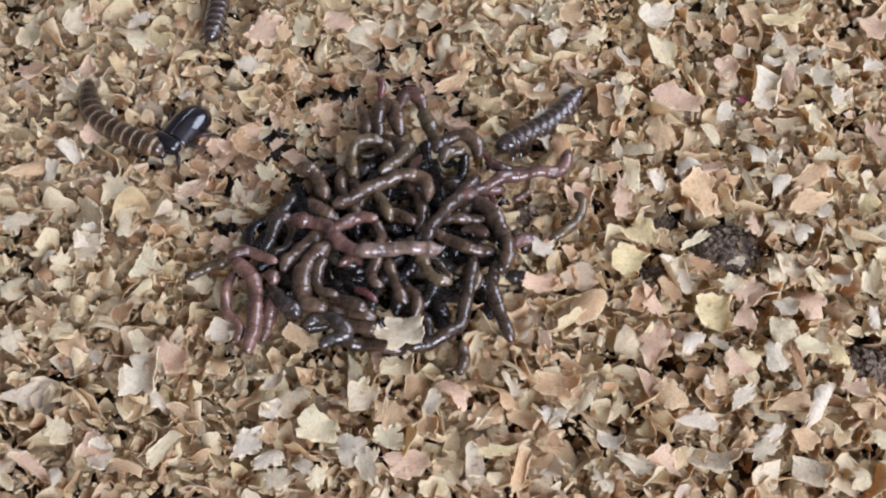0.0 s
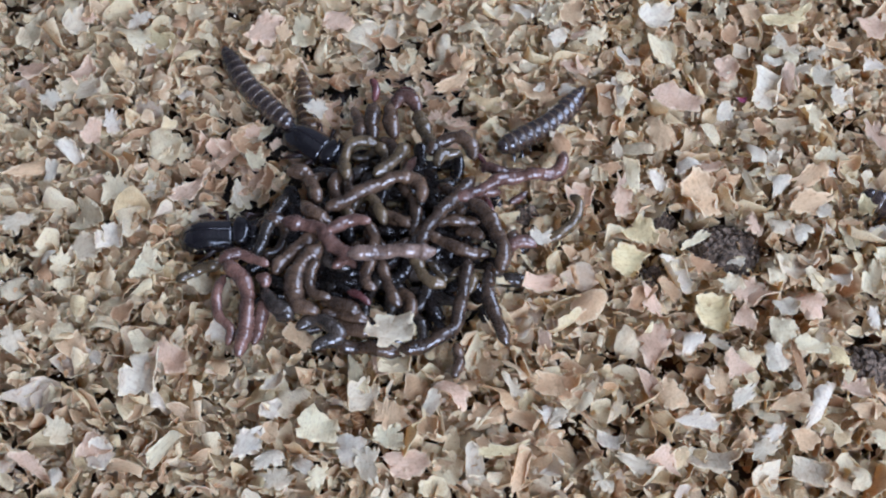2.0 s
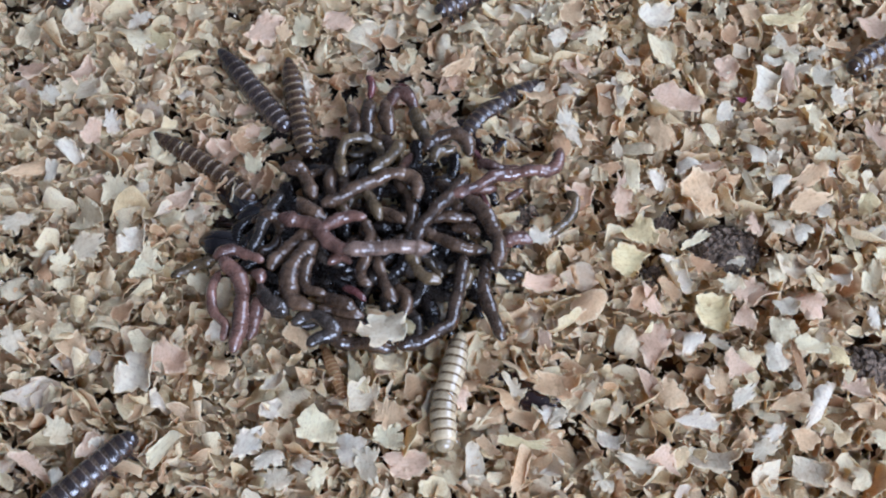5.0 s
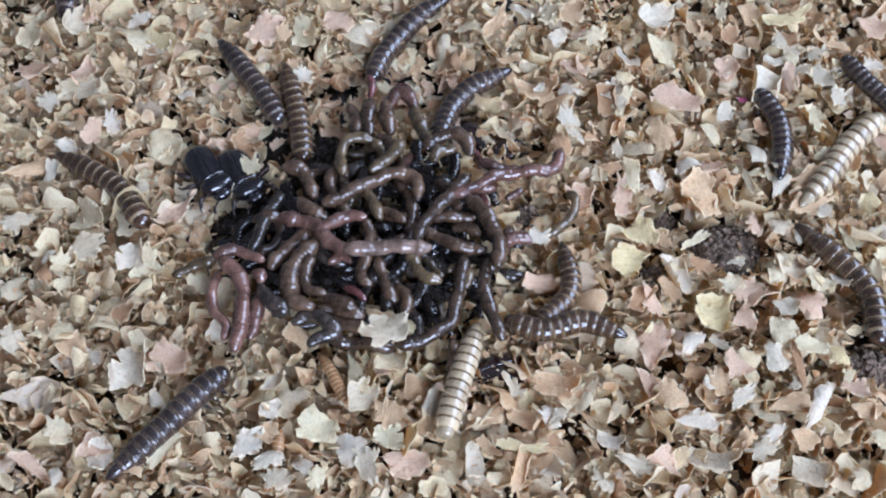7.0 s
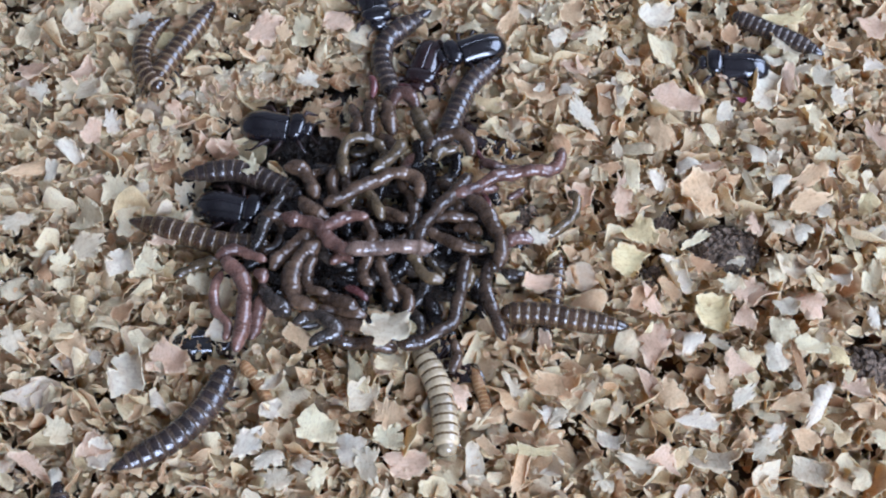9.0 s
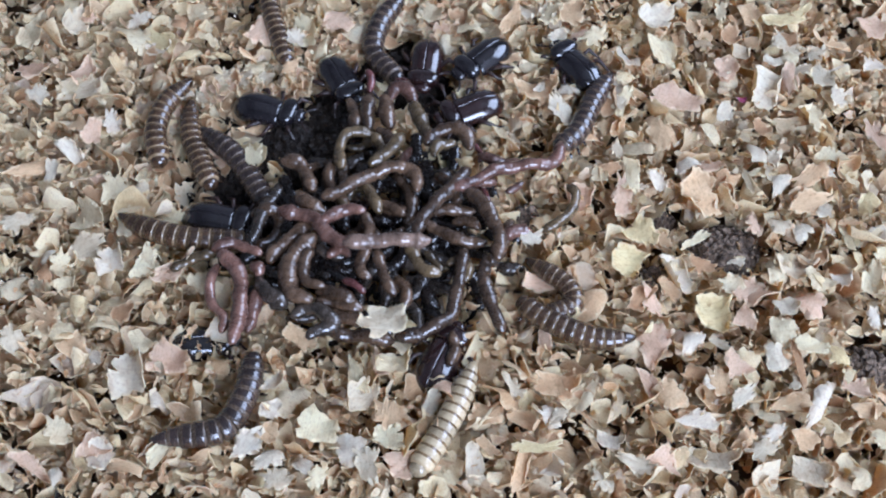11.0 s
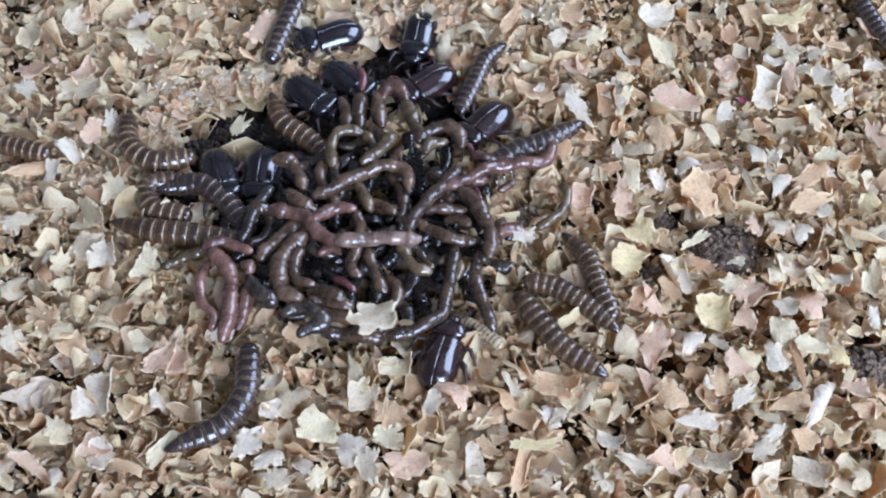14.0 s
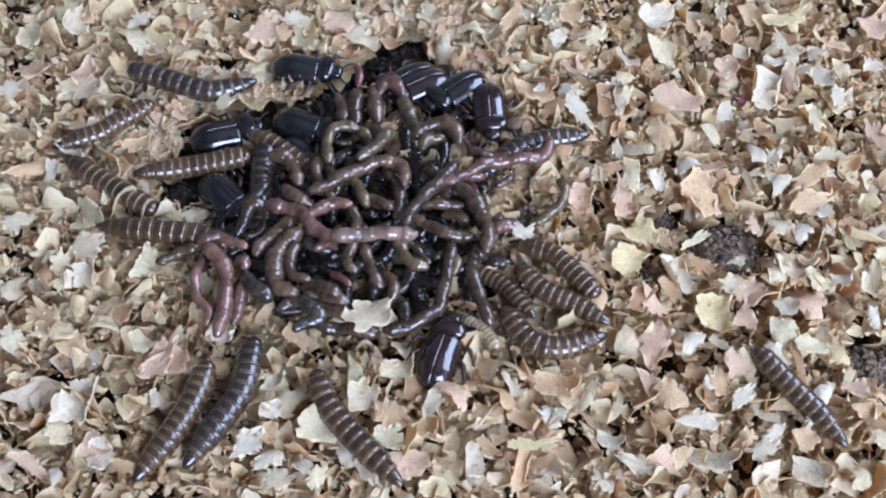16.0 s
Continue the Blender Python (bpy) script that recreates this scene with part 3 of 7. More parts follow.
flake("grey", 69.8, 42.1, 5.8, 4.6, 0)
flake("tan", 73.6, 45.4, 9.2, 4.7, -15)
flake("pink", 81.6, 49.3, 7.0, 7.8, 0)
flake("white", 80.5, 40.0, 6.7, 7.2, 0)
flake("white", 72.1, 32.0, 4.4, 5.5, 0)
flake("grey", 70.0, 36.5, 4.6, 5.6, 0)
flake("brown", 85.3, 54.5, 4.8, 6.8, 0)
flake("cream", 32.7, 20.0, 10.5, 3.6, -28)
flake("tan", 39.2, 23.8, 9.8, 6.0, 0)
flake("pink", 30.9, 10.1, 4.9, 9.9, -15)
flake("white", 37.6, 13.1, 4.3, 6.4, 0)
flake("pink", 23.8, 9.5, 5.3, 7.2, 0)
flake("tan", 44.4, 10.1, 7.0, 9.8, 35)
flake("yellow", 33.1, 1.9, 7.2, 7.1, 0)
flake("tan", 36.8, 0.7, 3.2, 4.8, 0)
flake("pink", 46.3, 16.2, 6.5, 4.0, 0)
flake("cream", 27.3, 14.3, 3.3, 3.2, 0)
flake("yellow", 24.5, 2.4, 8.4, 1.0, -55)
flake("cream", 42.3, 0.7, 7.6, 2.1, 42)
flake("white", 55.2, 18.7, 4.4, 4.1, 0)
flake("cream", 55.6, 14.7, 7.5, 2.7, 0)
flake("white", 58.5, 12.5, 3.3, 6.4, 0)
flake("cream", 52.8, 12.5, 1.9, 6.4, 10)
flake("tan", 63.8, 13.7, 4.4, 7.7, 0)
flake("cream", 68.6, 18.4, 7.6, 5.1, -20)
flake("pink", 52.6, 4.2, 6.5, 4.9, -40)
flake("grey", 56.8, 3.6, 4.2, 4.9, 0)
flake("white", 60.5, 2.8, 4.2, 4.7, 0)
flake("tan", 62.9, 8.3, 9.4, 5.1, 0)
flake("cream", 68.6, 2.4, 4.2, 8.2, 0)
flake("pink", 77.6, 23.2, 4.3, 11.0, 0)
flake("yellow", 73.0, 7.7, 4.3, 5.1, 0)
flake("white", 73.7, 1.9, 4.2, 4.9, 0)
flake("yellow", 30.7, -3.6, 7.1, 6.3, 0)
flake("white", 38.5, -5.8, 4.5, 9.1, 20)
flake("pink", 33.7, -11.4, 7.2, 3.8, -35)
flake("yellow", 44.0, -13.5, 7.1, 7.8, 20)
flake("pink", 33.9, -18.9, 6.9, 7.7, 10)
flake("white", 39.5, -18.7, 3.4, 6.8, 0)
flake("grey", 58.7, -4.9, 7.3, 5.8, 0)
flake("pink", 50.1, -9.2, 6.0, 5.7, -20)
flake("cream", 55.5, -4.9, 4.7, 8.1, 0)
flake("white", 55.2, -12.5, 5.0, 4.9, 0)
flake("pink", 59.5, -11.4, 6.0, 6.7, 0)
flake("cream", 54.0, -16.8, 5.9, 5.4, 0)
flake("white", 52.4, -21.7, 4.9, 6.3, 0)
flake("cream", 58.1, -19.7, 6.4, 3.7, 0)
flake("yellow", 62.2, -21.7, 3.9, 5.1, 0)
flake("white", 65.5, -7.1, 4.1, 5.8, -30)
flake("cream", 71.0, -7.1, 4.1, 8.0, -10)
flake("white", 69.0, -14.6, 3.4, 6.6, 0)
flake("brown", 55.6, -22.7, 9.7, 1.8, 25)
flake("pink", 63.9, -26.8, 4.8, 4.2, 0)
flake("pink", 48.4, -14.8, 4.2, 5.3, 0)
flake("grey", 11.1, -26.7, 5.4, 5.4, 0)
flake("tan", 17.7, -26.7, 8.3, 5.9, 0)
flake("cream", 22.4, -28.1, 7.7, 2.3, 20)
flake("white", 16.1, -31.9, 4.2, 4.0, 0)
flake("pink", 32.7, -27.1, 2.8, 9.0, 20)
flake("tan", 35.1, -28.1, 4.8, 6.0, 0)
flake("white", 25.1, -36.1, 4.7, 3.9, 0)
flake("grey", 29.2, -39.7, 7.3, 5.0, 0)
flake("pink", 32.9, -38.8, 6.4, 5.6, -30)
flake("grey", 23.2, -41.7, 6.4, 5.3, 30)
flake("white", 16.5, -40.4, 4.6, 4.5, 0)
flake("tan", 11.5, -40.2, 2.3, 8.2, -15)
flake("tan", 42.9, -25.7, 4.8, 5.1, 0)
flake("white", 46.2, -28.4, 6.1, 2.9, 30)
flake("tan", 53.7, -29.5, 6.8, 4.1, 0)
flake("white", 57.8, -29.7, 3.3, 10.9, 10)
flake("cream", 49.5, -31.4, 1.5, 5.9, 0)
flake("white", 50.5, -34.4, 4.7, 3.9, 0)
flake("tan", 46.0, -35.2, 4.7, 4.8, 0)
flake("white", 38.7, -32.4, 7.6, 4.0, 0)
flake("grey", 40.4, -38.8, 8.7, 5.1, 0)
flake("grey", 54.8, -40.8, 6.4, 5.6, 0)
flake("tan", 57.6, -39.9, 2.3, 6.6, 0)
flake("cream", 61.9, -41.5, 4.6, 4.7, 0)
flake("tan", 64.9, -30.5, 5.8, 3.3, 0)
flake("tan", 54.5, -35.2, 5.0, 4.7, 0)
flake("pink", -61.2, -39.9, 9.8, 4.5, -28)
flake("pink", -52.2, -37.0, 6.4, 7.2, 0)
flake("cream", -58.4, -34.1, 5.6, 4.9, 0)
flake("white", -26.4, -30.7, 3.8, 3.4, 0)
flake("white", -29.4, -36.1, 6.5, 4.8, 20)
flake("white", -25.6, -38.8, 3.9, 6.5, 0)
flake("cream", -19.1, -33.5, 7.1, 6.5, 0)
flake("tan", -8.2, -31.4, 7.2, 6.5, 0)
flake("pink", -5.8, -39.3, 8.1, 5.5, 0)
flake("cream", -13.5, -24.9, 3.2, 9.0, 20)
flake("pink", 1.8, -27.8, 6.6, 5.0, 0)
flake("white", -26.0, -25.7, 3.7, 4.9, 0)
flake("tan", 6.6, -31.4, 6.4, 5.7, 0)
flake("cream", -18.8, -41.5, 5.3, 5.3, 0)
flake("white", -14.0, -37.0, 5.4, 6.4, 10)
flake("pink", -43.2, -21.7, 7.7, 6.8, 0)
flake("cream", -78.3, 48.6, 5.0, 10.5, 0)
flake("grey", -69.9, 50.1, 5.7, 9.0, 0)
flake("cream", -58.6, 47.1, 9.0, 7.4, 0)
flake("white", -59.7, 26.4, 4.3, 5.8, 0)
flake("white", -65.7, 20.0, 4.6, 9.0, 20)
flake("cream", -56.9, 11.9, 5.2, 7.4, 0)
flake("cream", -60.8, 5.9, 6.6, 10.0, 30)
flake("tan", -72.0, 16.2, 3.1, 11.4, 0)
flake("grey", -60.2, -0.4, 8.0, 5.7, 0)
flake("pink", -76.3, 38.6, 8.9, 7.1, 0)
flake("yellow", -53.0, 45.7, 5.0, 8.7, 0)
flake("grey", -66.1, 34.4, 8.8, 6.1, 0)
flake("grey", -72.6, 4.2, 7.1, 4.7, 0)
flake("cream", -49.2, -4.9, 6.9, 5.6, 0)
flake("tan", -64.2, -14.6, 6.7, 7.4, 0)
flake("brown", -51.6, -13.5, 3.5, 6.4, 0)
flake("grey", -68.0, -18.7, 7.6, 6.2, 0)
flake("tan", -58.8, -19.7, 5.7, 6.2, 0)
flake("cream", -42.1, -37.0, 7.2, 3.3, 25)
flake("cream", -2.6, 53.0, 5.7, 7.5, 0)
flake("pink", -20.0, 51.5, 6.9, 7.4, 0)
flake("cream", -26.4, 48.6, 5.7, 8.8, 0)
flake("pink", -33.9, 48.6, 7.9, 8.8, 0)
flake("cream", 10.5, 53.0, 6.9, 6.0, 0)
flake("tan", 24.7, 53.0, 5.7, 7.5, 0)
flake("grey", -12.6, -27.6, 5.5, 7.7, 0)
flake("tan", -2.1, -33.3, 4.5, 5.6, 0)
flake("tan", -23.0, -17.7, 6.6, 4.1, -20)
d = drifting("white", 5.9, 9.5, 1.1)
drift(d, 0, -47.1, -24.6, 0)
drift(d, 4, -47.3, -24.6, 0)
drift(d, 6.5, -49.0, -23.1, 5)
drift(d, 8, -49.1, -24.6, 10)
drift(d, 9, -49.3, -24.6, 15)
drift(d, 11.5, -49.2, -24.9, 15)
drift(d, 13, -52.3, -24.3, 20)
drift(d, 13.5, -53.4, -28.7, 5)
drift(d, 14.5, -53.8, -28.2, 0)
drift(d, 15, -54.9, -28.5, -5)
drift(d, 15.5, -55.2, -29.4, -10)
drift(d, 16, -56.2, -29.4, -10)
d = drifting("grey", 8.1, 7.2, 6.5)
drift(d, 0, -6.9, -19.3, 0)
drift(d, 1, -7.5, -19.0, 0)
drift(d, 2, -8.4, -18.8, 0)
drift(d, 4, -9.6, -18.8, 0)
drift(d, 7, -9.3, -18.8, 0)
drift(d, 9, -9.0, -18.6, 0)
drift(d, 11.5, -9.9, -17.0, 0)
drift(d, 13, -10.8, -16.8, 0)
drift(d, 16, -12.0, -16.2, 0)
d = drifting("yellow", 9.1, 2.9, 1.1)
drift(d, 0, 8.8, -37.9, 10)
drift(d, 2, 8.8, -37.9, 10)
drift(d, 2.5, 12.0, -36.6, -5)
drift(d, 7, 11.4, -37.3, -5)
drift(d, 9, 12.9, -38.0, 0)
drift(d, 11.5, 13.7, -37.3, 5)
drift(d, 16, 13.1, -37.0, 5)
d = drifting("white", 4.3, 4.6, 4.6)
drift(d, 0, 16.3, -3.1, 0)
drift(d, 0.5, 16.2, -2.0, 0)
drift(d, 4, 15.9, -0.7, 0)
drift(d, 9, 15.7, -0.9, 0)
drift(d, 11.5, 14.1, -0.9, 0)
drift(d, 16, 13.2, 0.2, 0)
d = drifting("white", 4.9, 5.6, 1.1)
drift(d, 0, -59.4, 1.4, 0)
drift(d, 6.5, -51.5, -0.9, 0)
drift(d, 7, -51.9, -2.9, 10)
drift(d, 8.5, -52.2, -3.7, 15)
drift(d, 9, -53.4, -4.0, 15)
drift(d, 11.5, -55.3, -3.8, 15)
drift(d, 13, -55.9, -3.7, 15)
drift(d, 14, -56.7, -2.5, 10)
drift(d, 15, -58.3, -5.3, 5)
drift(d, 16, -59.5, -6.6, 0)
d = drifting("white", 5.3, 5.2, 1.1)
drift(d, 0, -68.2, 35.2, 0)
drift(d, 1.5, -70.9, 30.9, 0)
drift(d, 4, -71.8, 32.5, 10)
drift(d, 6.5, -71.5, 30.9, 0)
drift(d, 7, -71.7, 30.5, 0)
drift(d, 8, -73.8, 33.1, 0)
drift(d, 11.5, -73.8, 32.2, 0)
drift(d, 14, -76.2, 33.6, 0)
drift(d, 16, -79.2, 33.1, 0)
d = drifting("white", 5.1, 9.9, 1.1)
drift(d, 0, 17.8, 24.5, 0)
drift(d, 6.5, 22.9, 24.5, 20)
drift(d, 8, 22.6, 27.8, 20)
drift(d, 9, 25.1, 27.1, 30)
drift(d, 11.5, 21.1, 28.5, 30)
drift(d, 13, 24.2, 29.1, 25)
drift(d, 16, 24.4, 28.5, 25)
d = drifting("tan", 9.4, 5.6, 1.6)
drift(d, 0, 1.7, 35.0, 12)
drift(d, 2, 1.7, 35.0, 12)
drift(d, 4, 1.1, 34.8, 12)
drift(d, 6.5, 8.2, 47.4, 30)
drift(d, 9, 12.5, 49.6, 40)
drift(d, 16, 13.1, 50.4, 40)
d = drifting("cream", 3.7, 7.8, 2.6)
drift(d, 0, -30.8, 14.5, 20)
drift(d, 2.5, -33.0, 17.0, 20)
drift(d, 4, -33.1, 16.4, 10)
drift(d, 9, -33.9, 15.8, 25)
drift(d, 11.5, -33.2, 19.3, 0)
drift(d, 12.5, -33.1, 24.0, -10)
drift(d, 13, -33.7, 25.3, -20)
drift(d, 14, -36.6, 24.0, -30)
drift(d, 16, -39.8, 29.9, -30)
d = drifting("cream", 5.7, 4.5, 1.6)
drift(d, 0, -7.4, -23.3, 0)
drift(d, 7, -8.3, -22.3, 0)
drift(d, 16, -7.4, -23.8, 0)
d = drifting("white", 5.8, 4.9, 1.6)
drift(d, 0, -36.1, 38.9, 0)
drift(d, 2, -23.0, 30.0, 0)
drift(d, 4, -25.1, 31.4, 0)
drift(d, 6.5, -26.1, 37.5, 30)
drift(d, 8, -25.4, 34.8, 30)
drift(d, 9, -24.9, 36.1, 30)
drift(d, 11.5, -28.3, 47.4, 20)
drift(d, 16, -28.5, 50.4, 20)
d = drifting("pink", 7.6, 7.9, 1.1)
drift(d, 0, -43.5, 12.0, 0)
drift(d, 9, -46.1, 1.4, 0)
drift(d, 13, -43.6, -18.0, 0)
drift(d, 13.5, -44.1, -21.1, 10)
drift(d, 16, -44.7, -23.1, 10)
worm("olive", 1.9, (-17.1, 12.3, 4.0), (-17.9, 16.5, 4.0), (-17.0, 19.6, 4.0), (-14.3, 20.9, 4.0), (-12.3, 20.2, 4.0))
worm("olive", 1.9, (-12.6, 21.0, 3.2), (-10.8, 18.4, 3.2), (-11.0, 15.6, 3.2), (-12.6, 14.4, 3.2))
worm("brown", 2.2, (-20.3, 5.6, 4.8), (-17.1, 7.7, 4.8), (-12.9, 10.3, 4.8), (-9.1, 12.2, 4.8), (-6.0, 12.2, 4.8), (-4.4, 10.2, 4.8), (-4.2, 7.0, 4.8))
worm("olive", 2.3, (-12.5, 12.3, 5.2), (-10.1, 14.7, 5.2), (-8.0, 17.2, 5.2), (-6.7, 19.0, 5.2))
worm("brown", 2.4, (-27.7, 14.0, 4.0), (-24.8, 13.8, 4.0), (-22.9, 11.1, 4.0), (-21.7, 7.6, 4.0))
worm("brown", 2.4, (-24.5, 7.8, 4.4), (-22.7, 5.0, 4.4), (-19.3, 3.1, 4.4))
worm("pink", 2.0, (-21.0, -1.1, 5.6), (-18.3, 1.6, 5.6), (-15.4, 3.0, 5.6), (-12.6, 2.5, 5.6))
worm("pink", 2.3, (-27.4, 2.6, 5.6), (-23.8, 2.1, 5.6), (-20.7, 0.7, 5.6), (-18.7, -2.0, 5.6), (-16.0, -3.7, 5.6), (-13.1, -2.9, 5.6))
worm("pale", 2.3, (-16.1, -4.4, 6.4), (-12.3, -4.0, 6.4), (-8.6, -3.8, 6.4), (-5.0, -3.7, 6.4), (-1.8, -3.7, 6.4))
worm("brown", 2.2, (-4.7, -2.6, 5.6), (-3.2, 1.4, 5.6), (-0.8, 4.8, 5.6), (2.0, 8.3, 5.6), (4.6, 11.6, 5.6))
worm("pink", 2.1, (1.5, 7.0, 5.6), (5.4, 9.0, 5.6), (9.2, 11.2, 5.6), (14.1, 12.2, 5.6), (18.0, 12.6, 5.6), (19.8, 14.4, 5.6), (20.3, 17.0, 5.6))
worm("pink", 1.7, (5.9, 15.0, 4.8), (9.3, 13.4, 4.8), (13.7, 13.4, 4.8))
worm("brown", 2.3, (-3.1, 17.1, 4.8), (-1.2, 19.9, 4.8), (1.6, 20.9, 4.8), (4.0, 19.6, 4.8), (4.8, 16.1, 4.8))
worm("olive", 2.1, (-1.6, 14.3, 5.2), (-0.9, 16.8, 5.2), (2.4, 17.5, 5.2))
worm("olive", 2.4, (-5.5, 27.7, 4.0), (-3.9, 23.5, 4.0), (-2.6, 20.2, 4.0), (-0.9, 18.0, 4.0))
worm("pink", 2.2, (-9.3, 28.3, 4.0), (-8.6, 30.9, 4.0), (-6.5, 30.6, 4.0), (-4.9, 27.4, 4.0))
worm("brown", 2.5, (-12.9, 30.4, 3.2), (-13.5, 25.7, 3.2), (-12.9, 21.9, 3.2))
worm("brown", 2.5, (-10.2, 30.8, 3.2), (-10.0, 26.4, 3.2), (-9.2, 22.1, 3.2))
worm("brown", 2.3, (-17.0, 29.7, 2.4), (-15.4, 25.8, 2.4), (-16.0, 22.3, 2.4))
worm("brown", 2.3, (-11.6, 22.1, 3.2), (-9.6, 20.4, 3.2), (-8.1, 17.1, 3.2))
worm("olive", 2.0, (-13.4, 9.9, 4.0), (-11.9, 7.1, 4.0), (-10.4, 3.2, 4.0))
worm("brown", 1.8, (-10.4, 6.0, 3.6), (-8.0, 4.6, 3.6), (-6.3, 2.7, 3.6))
worm("brown", 1.9, (-13.4, 3.1, 4.8), (-12.0, 0.1, 4.8), (-12.4, -3.7, 4.8), (-13.2, -6.5, 4.8), (-13.1, -8.9, 4.8), (-11.4, -10.2, 4.8))
worm("brown", 1.9, (-10.7, -4.7, 4.8), (-9.9, -8.0, 4.8), (-8.9, -11.1, 4.8), (-7.4, -13.2, 4.8))
worm("olive", 2.1, (-5.6, -1.9, 4.8), (-4.5, -5.9, 4.8), (-2.9, -8.4, 4.8), (-0.2, -9.4, 4.8))
worm("olive", 1.3, (-3.0, -4.7, 4.4), (-1.5, -6.5, 4.4), (0.0, -8.2, 4.4))
worm("brown", 2.0, (-3.0, 1.6, 4.0), (0.1, -0.8, 4.0), (3.4, -2.3, 4.0), (7.3, -2.7, 4.0))
worm("brown", 2.4, (3.6, 7.2, 5.6), (6.2, 4.8, 5.6), (8.0, 1.4, 5.6), (9.2, -2.6, 5.6), (8.8, -7.0, 5.6))
worm("brown", 2.1, (7.2, -4.9, 4.0), (6.6, -9.7, 4.0), (7.7, -14.5, 4.0), (9.4, -19.6, 4.0))
worm("brown", 2.1, (3.5, -4.1, 4.0), (2.9, -8.0, 4.0), (2.2, -12.4, 4.0), (1.2, -16.4, 4.0), (-1.2, -18.4, 4.0), (-4.3, -19.9, 4.0), (-7.6, -20.6, 4.0))
worm("brown", 2.2, (-17.8, -19.1, 2.4), (-12.9, -19.3, 2.4), (-7.5, -20.2, 2.4))
worm("brown", 2.1, (-20.3, -13.4, 3.2), (-16.6, -13.8, 3.2), (-12.5, -15.1, 3.2))
worm("brown", 2.1, (-18.9, -15.3, 2.8), (-14.8, -16.3, 2.8), (-11.6, -17.1, 2.8))
worm("brown", 2.8, (-20.6, -1.9, 4.8), (-23.4, -4.7, 4.8), (-24.8, -8.4, 4.8), (-23.8, -12.7, 4.8), (-20.4, -14.3, 4.8))
worm("brown", 1.8, (-21.1, -4.1, 4.8), (-22.3, -7.4, 4.8), (-21.6, -10.6, 4.8), (-18.6, -11.8, 4.8))
worm("brown", 2.1, (-20.3, -11.8, 4.0), (-17.4, -12.3, 4.0), (-13.5, -14.3, 4.0))
worm("brown", 2.3, (-28.2, -6.7, 4.0), (-26.4, -3.2, 4.0), (-23.8, -0.8, 4.0), (-21.3, 0.9, 4.0))
worm("grey", 2.0, (-31.8, -2.7, 3.2), (-30.6, 1.4, 3.2), (-29.6, 5.3, 3.2), (-27.2, 9.0, 3.2))
worm("pink", 1.8, (-37.4, -4.8, 4.8), (-34.6, -3.3, 4.8), (-31.8, -4.1, 4.8), (-29.1, -5.6, 4.8))
worm("pink", 2.4, (-36.8, -4.1, 4.8), (-34.9, -6.3, 4.8), (-33.0, -8.4, 4.8), (-32.0, -11.6, 4.8), (-31.9, -17.0, 4.8), (-32.5, -22.2, 4.8))
worm("pink", 1.6, (-36.4, -6.7, 4.0), (-37.2, -10.3, 4.0), (-36.4, -14.3, 4.0), (-34.3, -17.0, 4.0), (-34.5, -19.6, 4.0))
worm("grey", 2.4, (-29.7, -9.3, 4.4), (-28.0, -12.4, 4.4), (-25.5, -14.1, 4.4), (-27.2, -15.1, 4.4))
worm("pink", 2.3, (-30.9, -7.6, 4.8), (-29.4, -8.4, 4.8), (-29.8, -9.5, 4.8))
worm("pink", 2.1, (-29.6, -10.7, 3.2), (-29.9, -14.9, 3.2), (-30.6, -19.2, 3.2))
worm("grey", 2.2, (-23.8, -16.8, 4.0), (-21.9, -15.3, 4.0), (-19.2, -15.8, 4.0), (-17.1, -17.9, 4.0), (-19.7, -19.4, 4.0), (-21.1, -20.8, 4.0))
worm("pink", 2.0, (9.3, -1.9, 4.4), (12.7, -0.7, 4.4), (14.9, -1.2, 4.4))
worm("olive", 1.7, (16.4, 0.3, 3.2), (19.5, 2.0, 3.2), (21.8, 4.9, 3.2), (22.5, 7.8, 3.2), (21.3, 9.8, 3.2))
worm("pink", 1.4, (10.6, 7.6, 4.0), (13.7, 9.7, 4.0))
worm("brown", 1.8, (-2.7, 4.2, 3.2), (1.5, 4.4, 3.2), (5.5, 4.2, 3.2))
worm("red", 1.1, (-16.2, -9.9, 4.0), (-14.0, -10.9, 4.0), (-12.3, -12.4, 4.0))
worm("red", 1.0, (6.5, 8.8, 4.0), (7.1, 7.1, 4.0), (7.8, 5.2, 4.0))
worm("red", 1.3, (-13.8, 35.0, 4.0), (-12.9, 33.0, 4.0), (-13.1, 30.1, 4.0))
worm("red", 1.0, (5.5, 18.1, 4.0), (6.7, 15.6, 4.0), (6.2, 13.8, 4.0))
worm("red", 1.2, (-8.6, 33.0, 4.0), (-7.0, 32.7, 4.0), (-5.7, 30.6, 4.0))
worm("brown", 2.0, (-32.1, 3.5, 3.2), (-29.5, 4.4, 3.2), (-27.1, 4.2, 3.2))
worm("brown", 2.0, (-19.1, 14.7, 2.8), (-19.4, 11.1, 2.8), (-17.7, 7.5, 2.8), (-15.7, 5.1, 2.8))
worm("brown", 2.0, (-8.2, 12.3, 2.8), (-6.0, 9.3, 2.8), (-5.2, 5.1, 2.8), (-6.1, 1.7, 2.8))
worm("brown", 2.0, (-1.4, 12.3, 2.8), (1.5, 9.3, 2.8), (2.5, 5.1, 2.8))
worm("pink", 1.9, (4.1, 9.0, 3.2), (6.6, 10.2, 3.2), (9.3, 10.5, 3.2))
worm("olive", 1.6, (0.6, -6.4, 3.2), (2.9, -5.3, 3.2), (4.2, -7.2, 3.2), (3.5, -9.8, 3.2))
